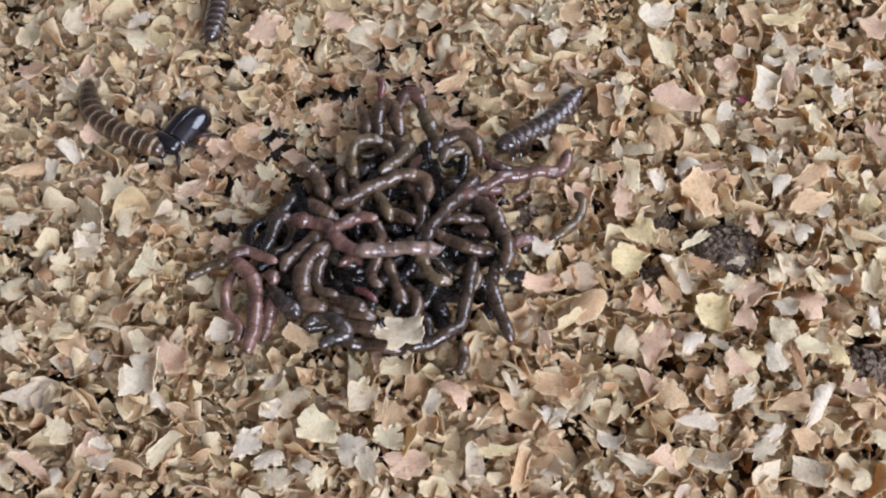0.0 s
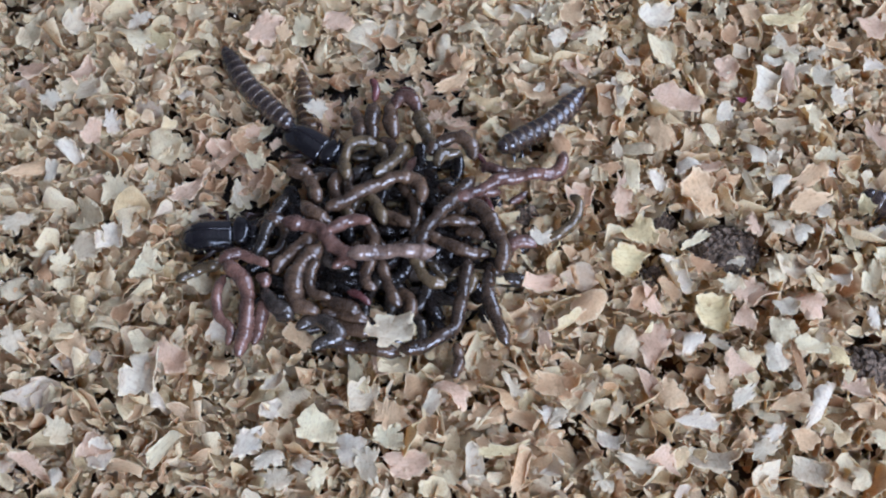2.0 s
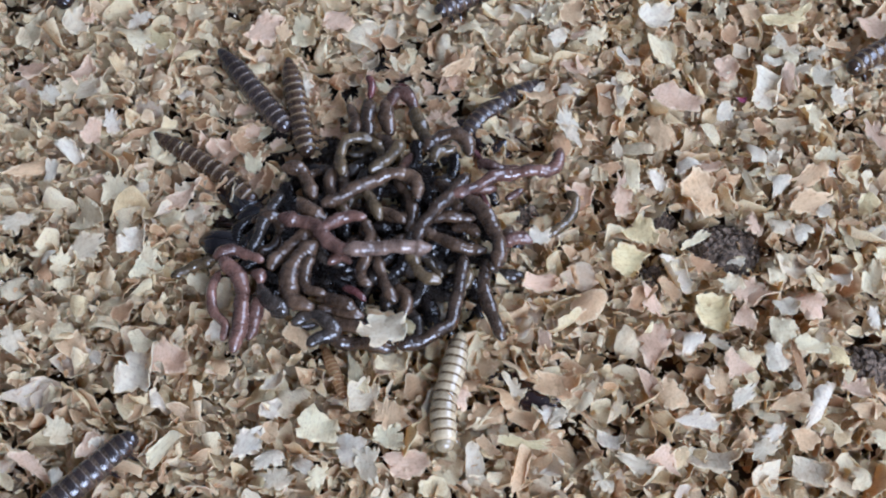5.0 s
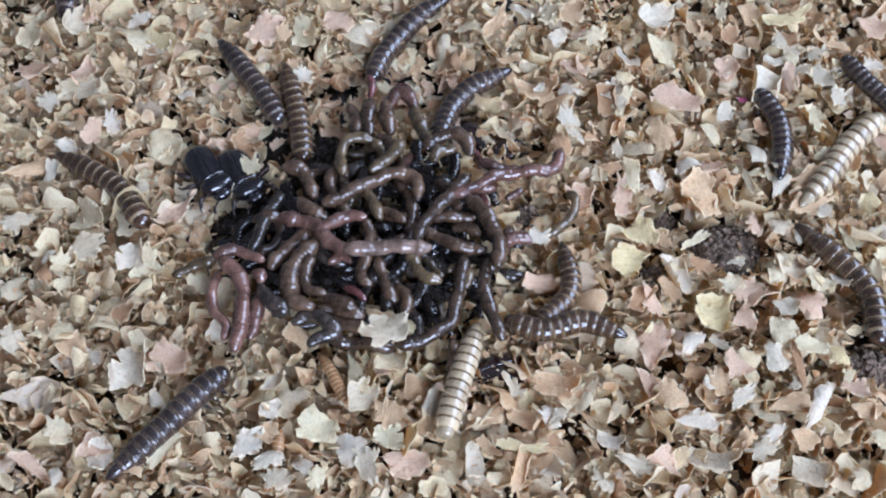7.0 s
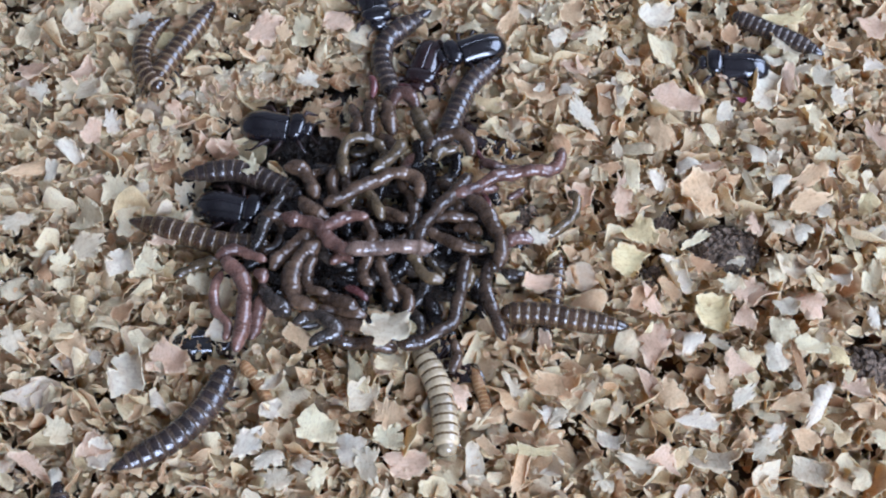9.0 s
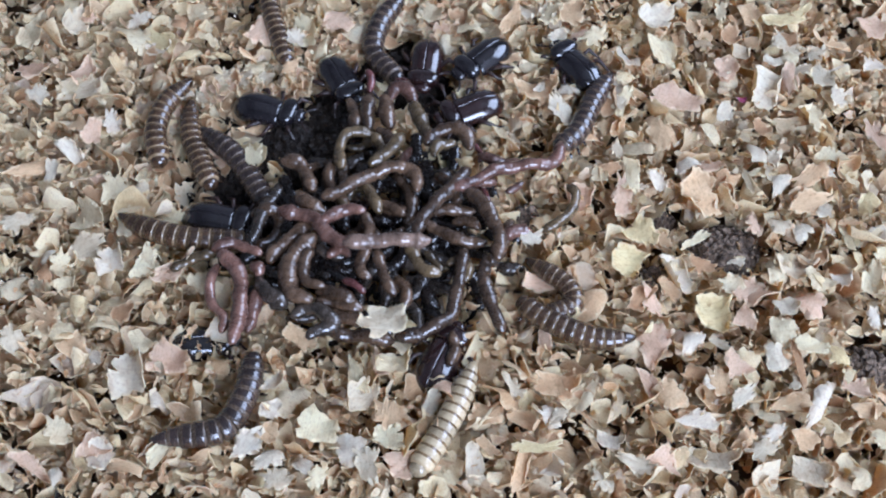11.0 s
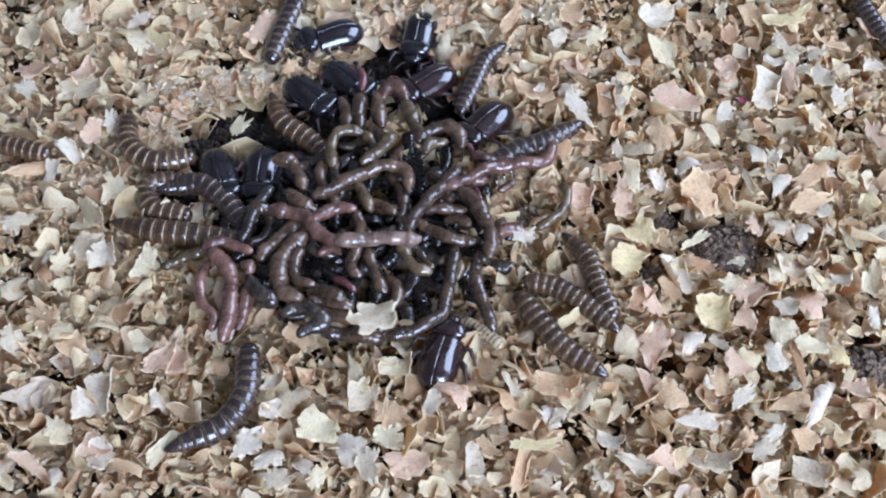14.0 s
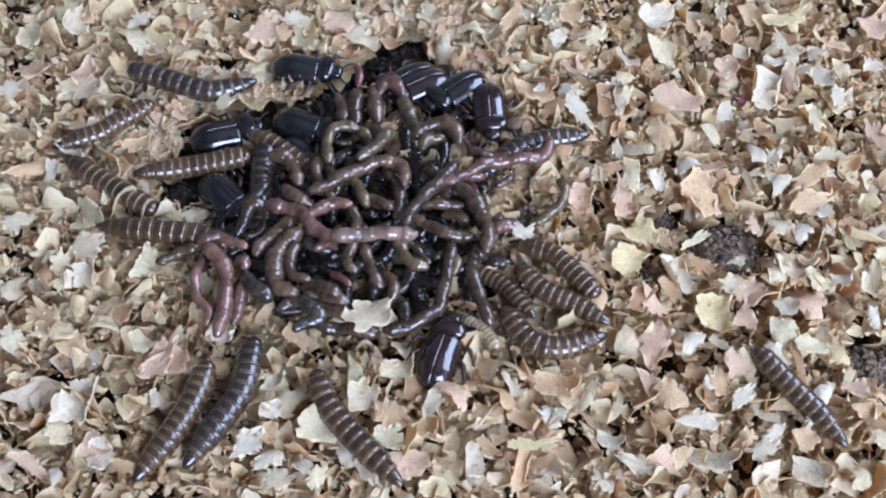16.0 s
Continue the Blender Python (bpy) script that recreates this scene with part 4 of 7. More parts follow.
worm("brown", 2.0, (8.9, -5.0, 2.8), (10.1, -1.7, 2.8), (11.5, 2.8, 2.8))
worm("brown", 2.0, (-17.2, -3.1, 2.4), (-15.2, -1.4, 2.4), (-14.6, 0.8, 2.4))
worm("pink", 1.8, (-18.9, -5.1, 3.2), (-16.7, -3.3, 3.2), (-15.0, -4.7, 3.2))
worm("brown", 1.9, (-7.8, -8.1, 2.4), (-5.9, -11.3, 2.4), (-6.3, -14.4, 2.4))
worm("brown", 2.0, (1.5, 2.5, 2.4), (4.0, 3.1, 2.4), (6.1, 1.0, 2.4))
worm("brown", 1.9, (1.4, -18.3, 2.0), (1.9, -21.3, 2.0), (1.0, -24.5, 2.0))
worm("olive", 1.8, (-44.4, -7.0, 2.4), (-40.9, -4.8, 2.4), (-37.3, -3.9, 2.4))

# wet worms that fill the inside of the heap, skin near-black to paint its shade
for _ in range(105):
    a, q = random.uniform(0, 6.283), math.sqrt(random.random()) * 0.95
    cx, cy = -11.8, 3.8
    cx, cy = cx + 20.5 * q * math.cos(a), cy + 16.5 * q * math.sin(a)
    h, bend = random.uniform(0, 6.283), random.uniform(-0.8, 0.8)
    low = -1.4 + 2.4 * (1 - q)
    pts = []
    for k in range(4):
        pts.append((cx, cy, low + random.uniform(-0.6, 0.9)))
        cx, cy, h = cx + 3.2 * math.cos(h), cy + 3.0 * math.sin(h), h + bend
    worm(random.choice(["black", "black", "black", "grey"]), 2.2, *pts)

# thinner worms threaded through the heap
for _ in range(14):
    a, q = random.uniform(0, 6.283), math.sqrt(random.random()) * 0.9
    cx, cy = -13.0, 4.7
    cx, cy = cx + 22 * q * math.cos(a), cy + 18 * q * math.sin(a)
    h, bend = random.uniform(0, 6.283), random.choice([-1, 1]) * random.uniform(0.2, 0.9)
    low = 0.2 + 3.0 * (1 - q)
    pts = []
    for k in range(5):
        pts.append((cx, cy, low + random.uniform(-0.7, 0.7)))
        cx, cy, h = cx + 2.6 * math.cos(h), cy + 2.4 * math.sin(h), h + bend
    worm(random.choice(["brown", "brown", "olive", "pink", "grey"]), random.uniform(1.5, 2.0), *pts)

# ---- larvae ----
SEGMENTS = 13
LARVA_MESH = {}


def larva_meshes(kind, length):
    """Meshes of the body rings from tail (0) to head (last), along +x, shared by larvae of one kind and length."""
    key = (kind, length)
    if key in LARVA_MESH:
        return LARVA_MESH[key]
    step = length / SEGMENTS
    full = min(length * 0.1, 2.08 + 0.03 * (length - 21.5))
    out = []
    for i in range(SEGMENTS):
        u = (i + 0.5) / SEGMENTS
        r = full * min(1.0, 0.42 + 2.6 * u, 0.62 + 3.0 * (1 - u))
        nxt = full * min(1.0, 0.42 + 2.6 * (u + 1 / SEGMENTS), 0.62 + 3.0 * (1 - u - 1 / SEGMENTS))
        bm = bmesh.new()
        if i == SEGMENTS - 1:
            prof = [(-0.62, 0.80), (-0.45, 0.98), (-0.1, 1.0), (0.2, 0.9), (0.45, 0.62), (0.58, 0.25)]
        elif i == 0:
            prof = [(-1.0, 0.08), (-0.9, 0.3), (-0.6, 0.62), (-0.2, 0.88), (0.2, 1.0), (0.41, 1.0), (0.47, 0.96), (0.55, 0.9), (0.66, 0.86)]
        else:
            prof = [(-0.56, 0.90), (-0.47, 0.98), (-0.22, 1.0), (0.05, 1.006), (0.28, 1.006), (0.39, 0.995), (0.45, 0.97), (0.53, 0.91), (0.62, 0.87)]
        path = [Vector((a * step, 0, 0)) * MM for a, _ in prof]
        rad = [b * (r + (nxt - r) * max(0.0, a) * 0.5) * MM for a, b in prof]
        tube(bm, path, rad, 16, 0.9)
        bm.faces.ensure_lookup_table()
        for f in bm.faces:
            c = f.calc_center_median()
            seam = c.x > 0.40 * step * MM and i < SEGMENTS - 1
            belly = c.z < -0.45 * r * MM
            flank = c.z < 0.15 * r * MM or c.x < -0.22 * step * MM
            f.material_index = 1 if seam or belly else 2 if flank and 0 < i < SEGMENTS - 1 else 0
        me = bpy.data.meshes.new("body_ring")
        bm.to_mesh(me)
        bm.free()
        me.materials.append(PLATE[kind])
        me.materials.append(SEAM[kind])
        me.materials.append(FORE[kind])
        me.shade_smooth()
        out.append(me)
    bm = bmesh.new()
    tube(bm, [Vector(p) * MM * full for p in ((0, 0.5, -0.6), (0.15, 1.0, -0.75), (0.3, 1.3, -1.05))],
         [0.16 * full * MM, 0.13 * full * MM, 0.04 * full * MM], 6)
    leg = bpy.data.meshes.new("leg")
    bm.to_mesh(leg)
    bm.free()
    leg.materials.append(PLATE[kind])
    LARVA_MESH[key] = (out, leg)
    return LARVA_MESH[key]


LARVA_WORDS = {"dark": "glossy blackish-brown segmented mealworm larva with pale rings", "brown": "glossy brown segmented mealworm larva with paler rings",
               "tan": "yellowish-tan banded mealworm larva on the shavings", "orange": "small orange-brown ringed larva among the shavings"}
CREATURES = []


def larva(kind, length):
    rings, leg = larva_meshes(kind, length)
    root = tagged(new("mealworm"), LARVA_WORDS[kind], "larva", "larvae")
    parts = []
    for i, me in enumerate(rings):
        name = "head" if i == SEGMENTS - 1 else "tail_tip" if i == 0 else "body_ring"
        ob = new(name, me)
        ob.parent = root
        parts.append(ob)
        if SEGMENTS - 5 < i < SEGMENTS - 1:
            for s in (1, -1):
                lg = new("leg", leg)
                lg.parent = ob
                lg.scale = (1, s, 1)
    c = {"root": root, "parts": parts, "length": length, "rows": [], "larva": True, "up": min(length * 0.1, 2.1) + 0.15}
    CREATURES.append(c)
    return c


# ---- beetles ----


def shell_half(side):
    """One wing case: half of a long domed shell with fine grooves, along +x (mm)."""
    bm = bmesh.new()
    nu, nv = 22, 18
    rows, inner = [], []
    for i in range(nu + 1):
        u = i / nu
        x = -7.1 + 9.8 * u
        q = (0.5 - u) / 0.5 if u < 0.5 else 0.0
        w = 2.8 * max(0.012, 1 - q ** 2.5) ** 0.55 * (1 - 0.09 * max(0, u - 0.55) / 0.45)
        h = 2.5 * max(0.012, 1 - q ** 2.1) ** 0.6 * (1 - 0.22 * max(0, u - 0.6) / 0.4)
        for sheet, k in ((rows, 1.0), (inner, 0.93)):
            row = []
            for j in range(nv + 1):
                a = math.pi / 2 * j / nv
                groove = 0.004 * (1 if j % 2 else -1) * (0 < i < nu and 0 < j < nv)
                y, z = (k * w + groove) * math.sin(a) + 0.012, (k * h + groove) * math.cos(a) ** 0.97 - 0.05 * (j == 0)
                row.append(bm.verts.new(Vector((x + (0.12 if k < 1 and i == 0 else 0), side * y, 0.75 + z)) * MM))
            sheet.append(row)
    for a, b in zip(rows, rows[1:]):
        for j in range(nv):
            f = (a[j], b[j], b[j + 1], a[j + 1])
            bm.faces.new(f if side > 0 else f[::-1])
    for a, b in zip(inner, inner[1:]):
        for j in range(nv):
            f = (a[j], a[j + 1], b[j + 1], b[j])
            bm.faces.new(f if side > 0 else f[::-1])
    rim = [(r[nv], t[nv]) for r, t in zip(rows, inner)] + [(a, b) for a, b in zip(rows[nu][::-1], inner[nu][::-1])][1:]
    rim += [(r[0], t[0]) for r, t in zip(rows[::-1], inner[::-1])][1:] + [(a, b) for a, b in zip(rows[0], inner[0])][1:]
    for (a, b), (c, d) in zip(rim, rim[1:]):
        f = (a, c, d, b)
        bm.faces.new(f if side > 0 else f[::-1])
    return bm


def lump(cx, cy, cz, rx, ry, rz, power=1.0, u=18, v=10):
    bm = bmesh.new()
    bmesh.ops.create_uvsphere(bm, u_segments=u, v_segments=v, radius=1.0)
    for q in bm.verts:
        x, y, z = (math.copysign(abs(k) ** power, k) for k in q.co)
        q.co = Vector((cx + rx * x, cy + ry * y, cz + rz * z)) * MM
    return bm


BEETLE = {}
BEETLE_WORDS = {"black": "shiny black darkling beetle with grooved wing cases", "brown": "shiny dark brown darkling beetle with grooved wing cases",
                "red": "shiny reddish-brown young darkling beetle"}


def beetle(kind):
    if kind in BEETLE:
        root = copy_thing(BEETLE[kind], Matrix())
    else:
        root = tagged(new("darkling_beetle"), BEETLE_WORDS[kind], "beetle", "beetles")
        sh = SHELL[kind]
        part("abdomen", lump(-2.0, 0, 1.0, 4.8, 2.5, 0.85), sh, root)
        part("wing_case", shell_half(1), sh, root)
        part("wing_case", shell_half(-1), sh, root)
        bm = lump(4.25, 0, 1.75, 1.75, 2.55, 1.3, 0.72)
        for q in bm.verts:
            q.co.y *= 1 - 0.16 * max(0, (q.co.x / MM - 4.2) / 1.7)
        part("thorax_shield", bm, sh, root)
        part("head", lump(6.35, 0, 1.35, 1.05, 1.3, 0.8, 0.9), sh, root)
        for s in (1, -1):
            part("eye", lump(6.3, s * 1.15, 1.5, 0.3, 0.28, 0.36, 1.0, 8, 6), M_LIMB, root)
            bm = bmesh.new()
            pts = [Vector((6.9 + 0.22 * k, s * (0.75 + 0.27 * k - 0.012 * k * k), 1.2 - 0.03 * k)) * MM for k in range(11)]
            tube(bm, pts, [MM * (0.13 + 0.05 * (k % 2)) for k in range(11)], 6)
            part("antenna", bm, M_LIMB, root)
            for hip, knee, foot, toe in (((4.4, 1.9), (5.4, 3.1), (6.5, 3.7), (7.3, 3.8)), ((1.8, 2.2), (1.6, 3.6), (0.5, 4.4), (-0.4, 4.7)),
                                         ((0.2, 2.0), (-1.6, 3.5), (-3.6, 4.1), (-4.9, 4.2))):
                bm = bmesh.new()
                tube(bm, [Vector((hip[0], s * hip[1], 0.8)) * MM, Vector((knee[0], s * knee[1], 1.5)) * MM, Vector((foot[0], s * foot[1], 0.35)) * MM,
                          Vector((toe[0], s * toe[1], 0.15)) * MM], [0.36 * MM, 0.4 * MM, 0.22 * MM, 0.1 * MM], 7)
                part("leg", bm, M_LIMB, root)
        BEETLE[kind] = root
    c = {"root": root, "rows": [], "larva": False, "up": 0.3}
    k = 0.84 if kind == "red" else 1.06
    root.scale = (0.9 * k, 1.13 * k, 1.05 * k)
    CREATURES.append(c)
    return c


DEPTH = {"on": 0.0, "low": -2.4, "under": -9.5}


def at(c, t, depth, *pts):
    """Where a creature lies at t seconds: its points from tail to head in mm, and how deep in the bedding."""
    c["rows"].append((t, DEPTH[depth], pts))


def facing(p, d):
    d = Vector(d).normalized()
    side = Vector((0, 0, 1)).cross(d).normalized()
    m = Matrix((d, side, d.cross(side))).transposed().to_4x4()
    return Matrix.Translation(Vector(p) * MM) @ m


def larva_poses(c, pts, depth):
    """The pose of every ring along the smooth curve through pts, keeping the body's length."""
    q, length = spline(pts, 60)
    need, s = c["length"], np.linspace(0, length, 60)
    mid = length / 2
    want = mid + (np.arange(SEGMENTS) - (SEGMENTS - 1) / 2) * need / SEGMENTS
    head, tail = q[-1] - q[-4], q[3] - q[0]
    head, tail = head / np.linalg.norm(head), tail / np.linalg.norm(tail)
    pos = []
    for w in want:
        if w < 0:
            xy = q[0] + tail * w
        elif w > length:
            xy = q[-1] + head * (w - length)
        else:
            xy = np.array([np.interp(w, s, q[:, k]) for k in (0, 1)])
        z = ground(*xy) + c["up"] + depth if depth > -5 else depth
        pos.append(Vector((xy[0], xy[1], z)))
    for _ in range(2):
        zs = [p.z for p in pos]
        for i in range(1, SEGMENTS - 1):
            pos[i].z = (zs[i - 1] + zs[i] + zs[i + 1]) / 3
    out = []
    for i, p in enumerate(pos):
        out.append(facing(p, pos[min(i + 1, SEGMENTS - 1)] - pos[max(i - 1, 0)]))
    return out


def halved(rows):
    """Puts poses half way between rows that turn by much."""
    out = [rows[0]]
    for t, m in rows[1:]:
        t0, m0 = out[-1]
        qa, qb = m0.to_quaternion(), m.to_quaternion()
        n = int(qa.rotation_difference(qb).angle / radians(70)) if t - t0 > 0.1 else 0
        for k in range(1, n + 1):
            f = k / (n + 1)
            out.append((t0 + (t - t0) * f, Matrix.LocRotScale(m0.translation.lerp(m.translation, f), qa.slerp(qb, f), None)))
        out.append((t, m))
    return out


# ---- who goes where ----
c = larva("dark", 21.5)
at(c, 0, "on", (25.6, 33.9), (20.5, 27.0), (14.7, 22.7), (9.1, 19.5))
at(c, 4, "on", (26.1, 33.9), (21.0, 27.0), (15.2, 22.7), (9.6, 19.2))
at(c, 5.2, "low", (18.5, 36.5), (12.1, 34.4), (6.8, 31.0), (3.2, 26.4))
at(c, 6.5, "on", (12.6, 36.0), (7.4, 34.6), (3.7, 30.9), (1.6, 25.3))
at(c, 7, "on", (9.0, 36.2), (4.8, 33.9), (1.6, 30.3), (-0.1, 25.7))
at(c, 7.5, "on", (8.0, 36.7), (5.3, 33.2), (3.2, 29.9), (1.4, 25.7))
at(c, 8, "on", (8.2, 38.0), (6.3, 32.6), (4.7, 28.8), (2.8, 25.1))
at(c, 8.5, "on", (8.8, 38.6), (6.4, 35.3), (3.2, 31.2), (1.0, 25.7))
at(c, 9, "on", (7.8, 37.8), (5.3, 35.3), (3.2, 31.2), (1.1, 25.3))
at(c, 10.2, "on", (20.6, 38.0), (18.2, 31.2), (14.9, 25.9), (11.7, 22.0))
at(c, 11.5, "on", (33.5, 35.6), (29.4, 29.9), (26.9, 23.3), (22.7, 20.1))
at(c, 12, "on", (33.4, 34.6), (29.8, 28.5), (26.4, 23.6), (21.8, 22.0))
at(c, 12.5, "on", (28.2, 27.5), (21.9, 24.9), (16.8, 23.6), (10.2, 22.7))
at(c, 13, "on", (24.2, 20.1), (21.9, 24.9), (16.9, 25.3), (12.2, 22.0))
at(c, 13.5, "on", (24.4, 18.9), (21.9, 23.6), (16.8, 24.0), (11.7, 21.0))
at(c, 14, "on", (20.8, 22.9), (17.7, 21.0), (13.6, 19.5), (10.0, 17.0))
at(c, 14.5, "on", (20.3, 23.6), (16.7, 22.6), (13.7, 21.3), (10.1, 18.9))
at(c, 16, "on", (20.8, 22.0), (17.2, 21.4), (13.6, 19.8), (10.0, 17.0))
c = larva("dark", 22.0)
at(c, 0, "on", (-43.2, 66.3), (-43.5, 60.1), (-43.4, 53.2), (-43.9, 46.6))
at(c, 0.5, "on", (-40.3, 43.4), (-35.9, 35.3), (-31.1, 27.9), (-26.0, 20.1))
at(c, 1, "on", (-40.1, 41.1), (-35.9, 35.3), (-30.2, 29.2), (-26.0, 20.5))
at(c, 1.5, "on", (-41.1, 43.4), (-37.2, 38.0), (-33.4, 31.2), (-29.6, 24.0))
at(c, 2, "on", (-41.5, 44.0), (-36.4, 35.3), (-31.3, 29.9), (-26.9, 25.7))
at(c, 3, "on", (-41.5, 42.5), (-35.8, 34.6), (-31.3, 29.9), (-27.7, 25.9))
at(c, 3.5, "on", (-41.6, 43.3), (-36.0, 36.7), (-31.2, 29.2), (-26.7, 23.3))
at(c, 4, "on", (-42.1, 42.5), (-36.9, 35.3), (-32.2, 29.2), (-27.1, 23.3))
at(c, 6.5, "on", (-41.5, 44.0), (-37.3, 39.4), (-33.2, 33.9), (-29.1, 27.9))
at(c, 7, "on", (-42.2, 45.4), (-37.2, 38.7), (-33.1, 33.2), (-29.3, 26.6))
at(c, 7.5, "on", (-40.7, 44.8), (-37.2, 38.0), (-33.6, 33.2), (-30.0, 26.6))
at(c, 8, "on", (-38.2, 43.7), (-37.6, 36.7), (-36.5, 30.5), (-35.6, 27.0))
at(c, 8.5, "on", (-43.1, 23.3), (-38.3, 22.8), (-33.7, 22.0), (-28.7, 19.8))
at(c, 9, "on", (-41.2, 15.8), (-36.6, 16.4), (-32.0, 14.8), (-27.9, 12.7))
at(c, 11.5, "on", (-40.3, 22.7), (-38.0, 20.5), (-35.7, 17.6), (-32.8, 12.7))
at(c, 12, "on", (-42.8, 20.5), (-38.4, 19.5), (-35.1, 15.8), (-33.4, 10.3))
at(c, 12.5, "on", (-43.2, 19.5), (-38.4, 18.9), (-34.5, 14.5), (-32.5, 9.4))
at(c, 13, "on", (-41.7, 19.8), (-37.2, 17.6), (-33.9, 13.3), (-32.7, 7.8))
at(c, 13.5, "on", (-47.6, 13.0), (-42.9, 15.1), (-37.8, 13.3), (-35.2, 7.1))
at(c, 14, "on", (-47.2, 12.3), (-42.7, 13.3), (-38.0, 10.3), (-34.1, 5.2))
at(c, 14.5, "on", (-48.3, 13.0), (-44.3, 10.3), (-39.2, 8.2), (-33.2, 7.8))
at(c, 15, "on", (-46.6, 19.2), (-43.2, 13.3), (-39.3, 9.1), (-33.3, 9.7))
at(c, 15.5, "on", (-32.5, 22.7), (-31.6, 17.0), (-31.2, 12.1), (-30.8, 6.7))
at(c, 16, "on", (-31.5, 20.5), (-31.9, 15.8), (-31.9, 10.9), (-31.8, 6.1))
c = larva("brown", 23.5)
at(c, 0, "on", (-65.3, 36.4), (-63.4, 28.5), (-57.6, 23.6), (-48.4, 19.2))
at(c, 0.5, "on", (-67.7, 31.2), (-61.0, 29.2), (-56.5, 23.3), (-53.5, 16.7))
at(c, 1, "on", (-48.4, 37.3), (-46.3, 28.5), (-47.2, 21.4), (-56.4, 19.5))
at(c, 1.5, "on", (-51.9, 56.2), (-53.4, 45.1), (-54.0, 36.7), (-53.6, 26.6))
at(c, 2, "under", (-55.0, 67.8), (-55.3, 61.5), (-55.1, 52.3), (-55.0, 43.5))
at(c, 2.6, "under", (-95.6, 52.3), (-91.0, 46.4), (-87.3, 39.3), (-84.0, 33.8))
at(c, 3, "on", (-82.5, 41.5), (-77.8, 31.2), (-73.6, 25.3), (-68.4, 22.4))
at(c, 3.5, "on", (-74.5, 24.9), (-67.7, 21.0), (-61.0, 16.7), (-53.3, 13.3))
at(c, 4, "on", (-60.2, 24.0), (-54.2, 24.9), (-48.0, 24.0), (-40.5, 21.8))
at(c, 4.6, "low", (-51.4, 24.4), (-46.0, 21.9), (-40.5, 18.1), (-36.1, 14.3))
at(c, 6.5, "low", (-48.5, 21.9), (-42.4, 17.4), (-38.1, 14.3), (-33.9, 11.3))
at(c, 7, "on", (-65.3, 17.2), (-59.5, 13.9), (-55.1, 10.3), (-51.9, 5.6))
at(c, 7.5, "on", (-61.2, 14.8), (-56.0, 10.3), (-51.5, 5.9), (-44.9, 3.5))
at(c, 8, "on", (-54.0, 4.4), (-47.1, 1.5), (-39.2, -0.3), (-31.5, -0.3))
at(c, 8.5, "on", (-51.5, 4.7), (-45.2, 2.0), (-38.4, 0.3), (-30.8, 0.3))
at(c, 9, "on", (-51.2, 4.0), (-45.3, 2.6), (-38.4, 0.9), (-30.6, 0.9))
at(c, 11.5, "on", (-54.8, 5.5), (-49.6, 2.6), (-42.3, 1.2), (-32.6, 1.9))
at(c, 12.5, "on", (-54.4, 4.9), (-47.2, 2.6), (-40.4, 1.5), (-32.9, 1.2))
at(c, 13, "on", (-53.5, 4.9), (-47.4, 4.4), (-40.7, 3.8), (-34.5, 3.1))
at(c, 13.5, "on", (-54.2, 5.5), (-48.3, 3.8), (-41.5, 2.6), (-34.0, 1.9))
at(c, 14, "on", (-54.3, 3.8), (-48.1, 2.4), (-41.4, 2.0), (-33.5, 1.5))
at(c, 14.5, "on", (-54.9, 2.6), (-48.1, 2.0), (-41.4, 1.5), (-34.4, 0.8))
at(c, 15, "on", (-55.8, 2.6), (-49.1, 2.0), (-42.3, 1.7), (-35.9, 0.8))
at(c, 16, "on", (-56.1, 3.2), (-50.1, 2.6), (-43.3, 2.0), (-36.3, 0.9))
c = larva("brown", 21.0)
at(c, 0, "under", (-45.7, 19.3), (-48.2, 15.6), (-50.7, 11.9), (-52.2, 8.3))
at(c, 7.5, "under", (-45.7, 19.3), (-48.2, 15.6), (-50.7, 11.9), (-52.2, 8.3))
at(c, 8, "on", (-45.1, 14.8), (-47.9, 11.5), (-50.3, 7.9), (-51.8, 4.4))
at(c, 8.5, "low", (-47.5, 18.1), (-50.2, 15.6), (-52.2, 11.9), (-52.6, 7.7))
at(c, 9, "on", (-43.8, 56.7), (-47.3, 48.0), (-51.1, 40.1), (-53.4, 33.9))
at(c, 10.2, "on", (-47.3, 43.7), (-49.4, 35.3), (-51.3, 29.9), (-51.5, 23.3))
at(c, 11.5, "on", (-48.4, 31.5), (-51.8, 27.0), (-51.7, 21.4), (-49.0, 16.2))
at(c, 12, "on", (-51.9, 28.8), (-53.5, 23.3), (-51.7, 17.6), (-47.8, 14.3))
at(c, 12.5, "on", (-51.7, 22.9), (-53.9, 19.5), (-52.2, 14.5), (-47.8, 11.8))
at(c, 13, "on", (-49.9, 23.3), (-54.5, 21.4), (-54.0, 16.4), (-48.5, 12.6))
at(c, 13.5, "on", (-54.3, 29.2), (-59.7, 27.2), (-58.8, 22.0), (-54.1, 17.0))
at(c, 14, "on", (-56.8, 27.0), (-55.7, 21.0), (-51.2, 17.6), (-45.4, 18.9))
at(c, 14.5, "low", (-54.9, 27.7), (-55.9, 21.9), (-51.5, 18.1), (-46.4, 16.8))
at(c, 15, "on", (-54.8, 27.9), (-56.3, 22.0), (-53.7, 14.5), (-48.2, 7.1))
at(c, 15.5, "on", (-64.1, 17.2), (-58.3, 12.1), (-52.9, 8.7), (-47.5, 6.6))
at(c, 16, "on", (-66.2, 17.9), (-60.5, 13.9), (-55.1, 10.3), (-49.1, 6.6))
c = larva("brown", 20.0)
at(c, 0, "under", (-50.0, 55.3), (-53.7, 49.3), (-54.8, 42.1), (-51.8, 35.1))
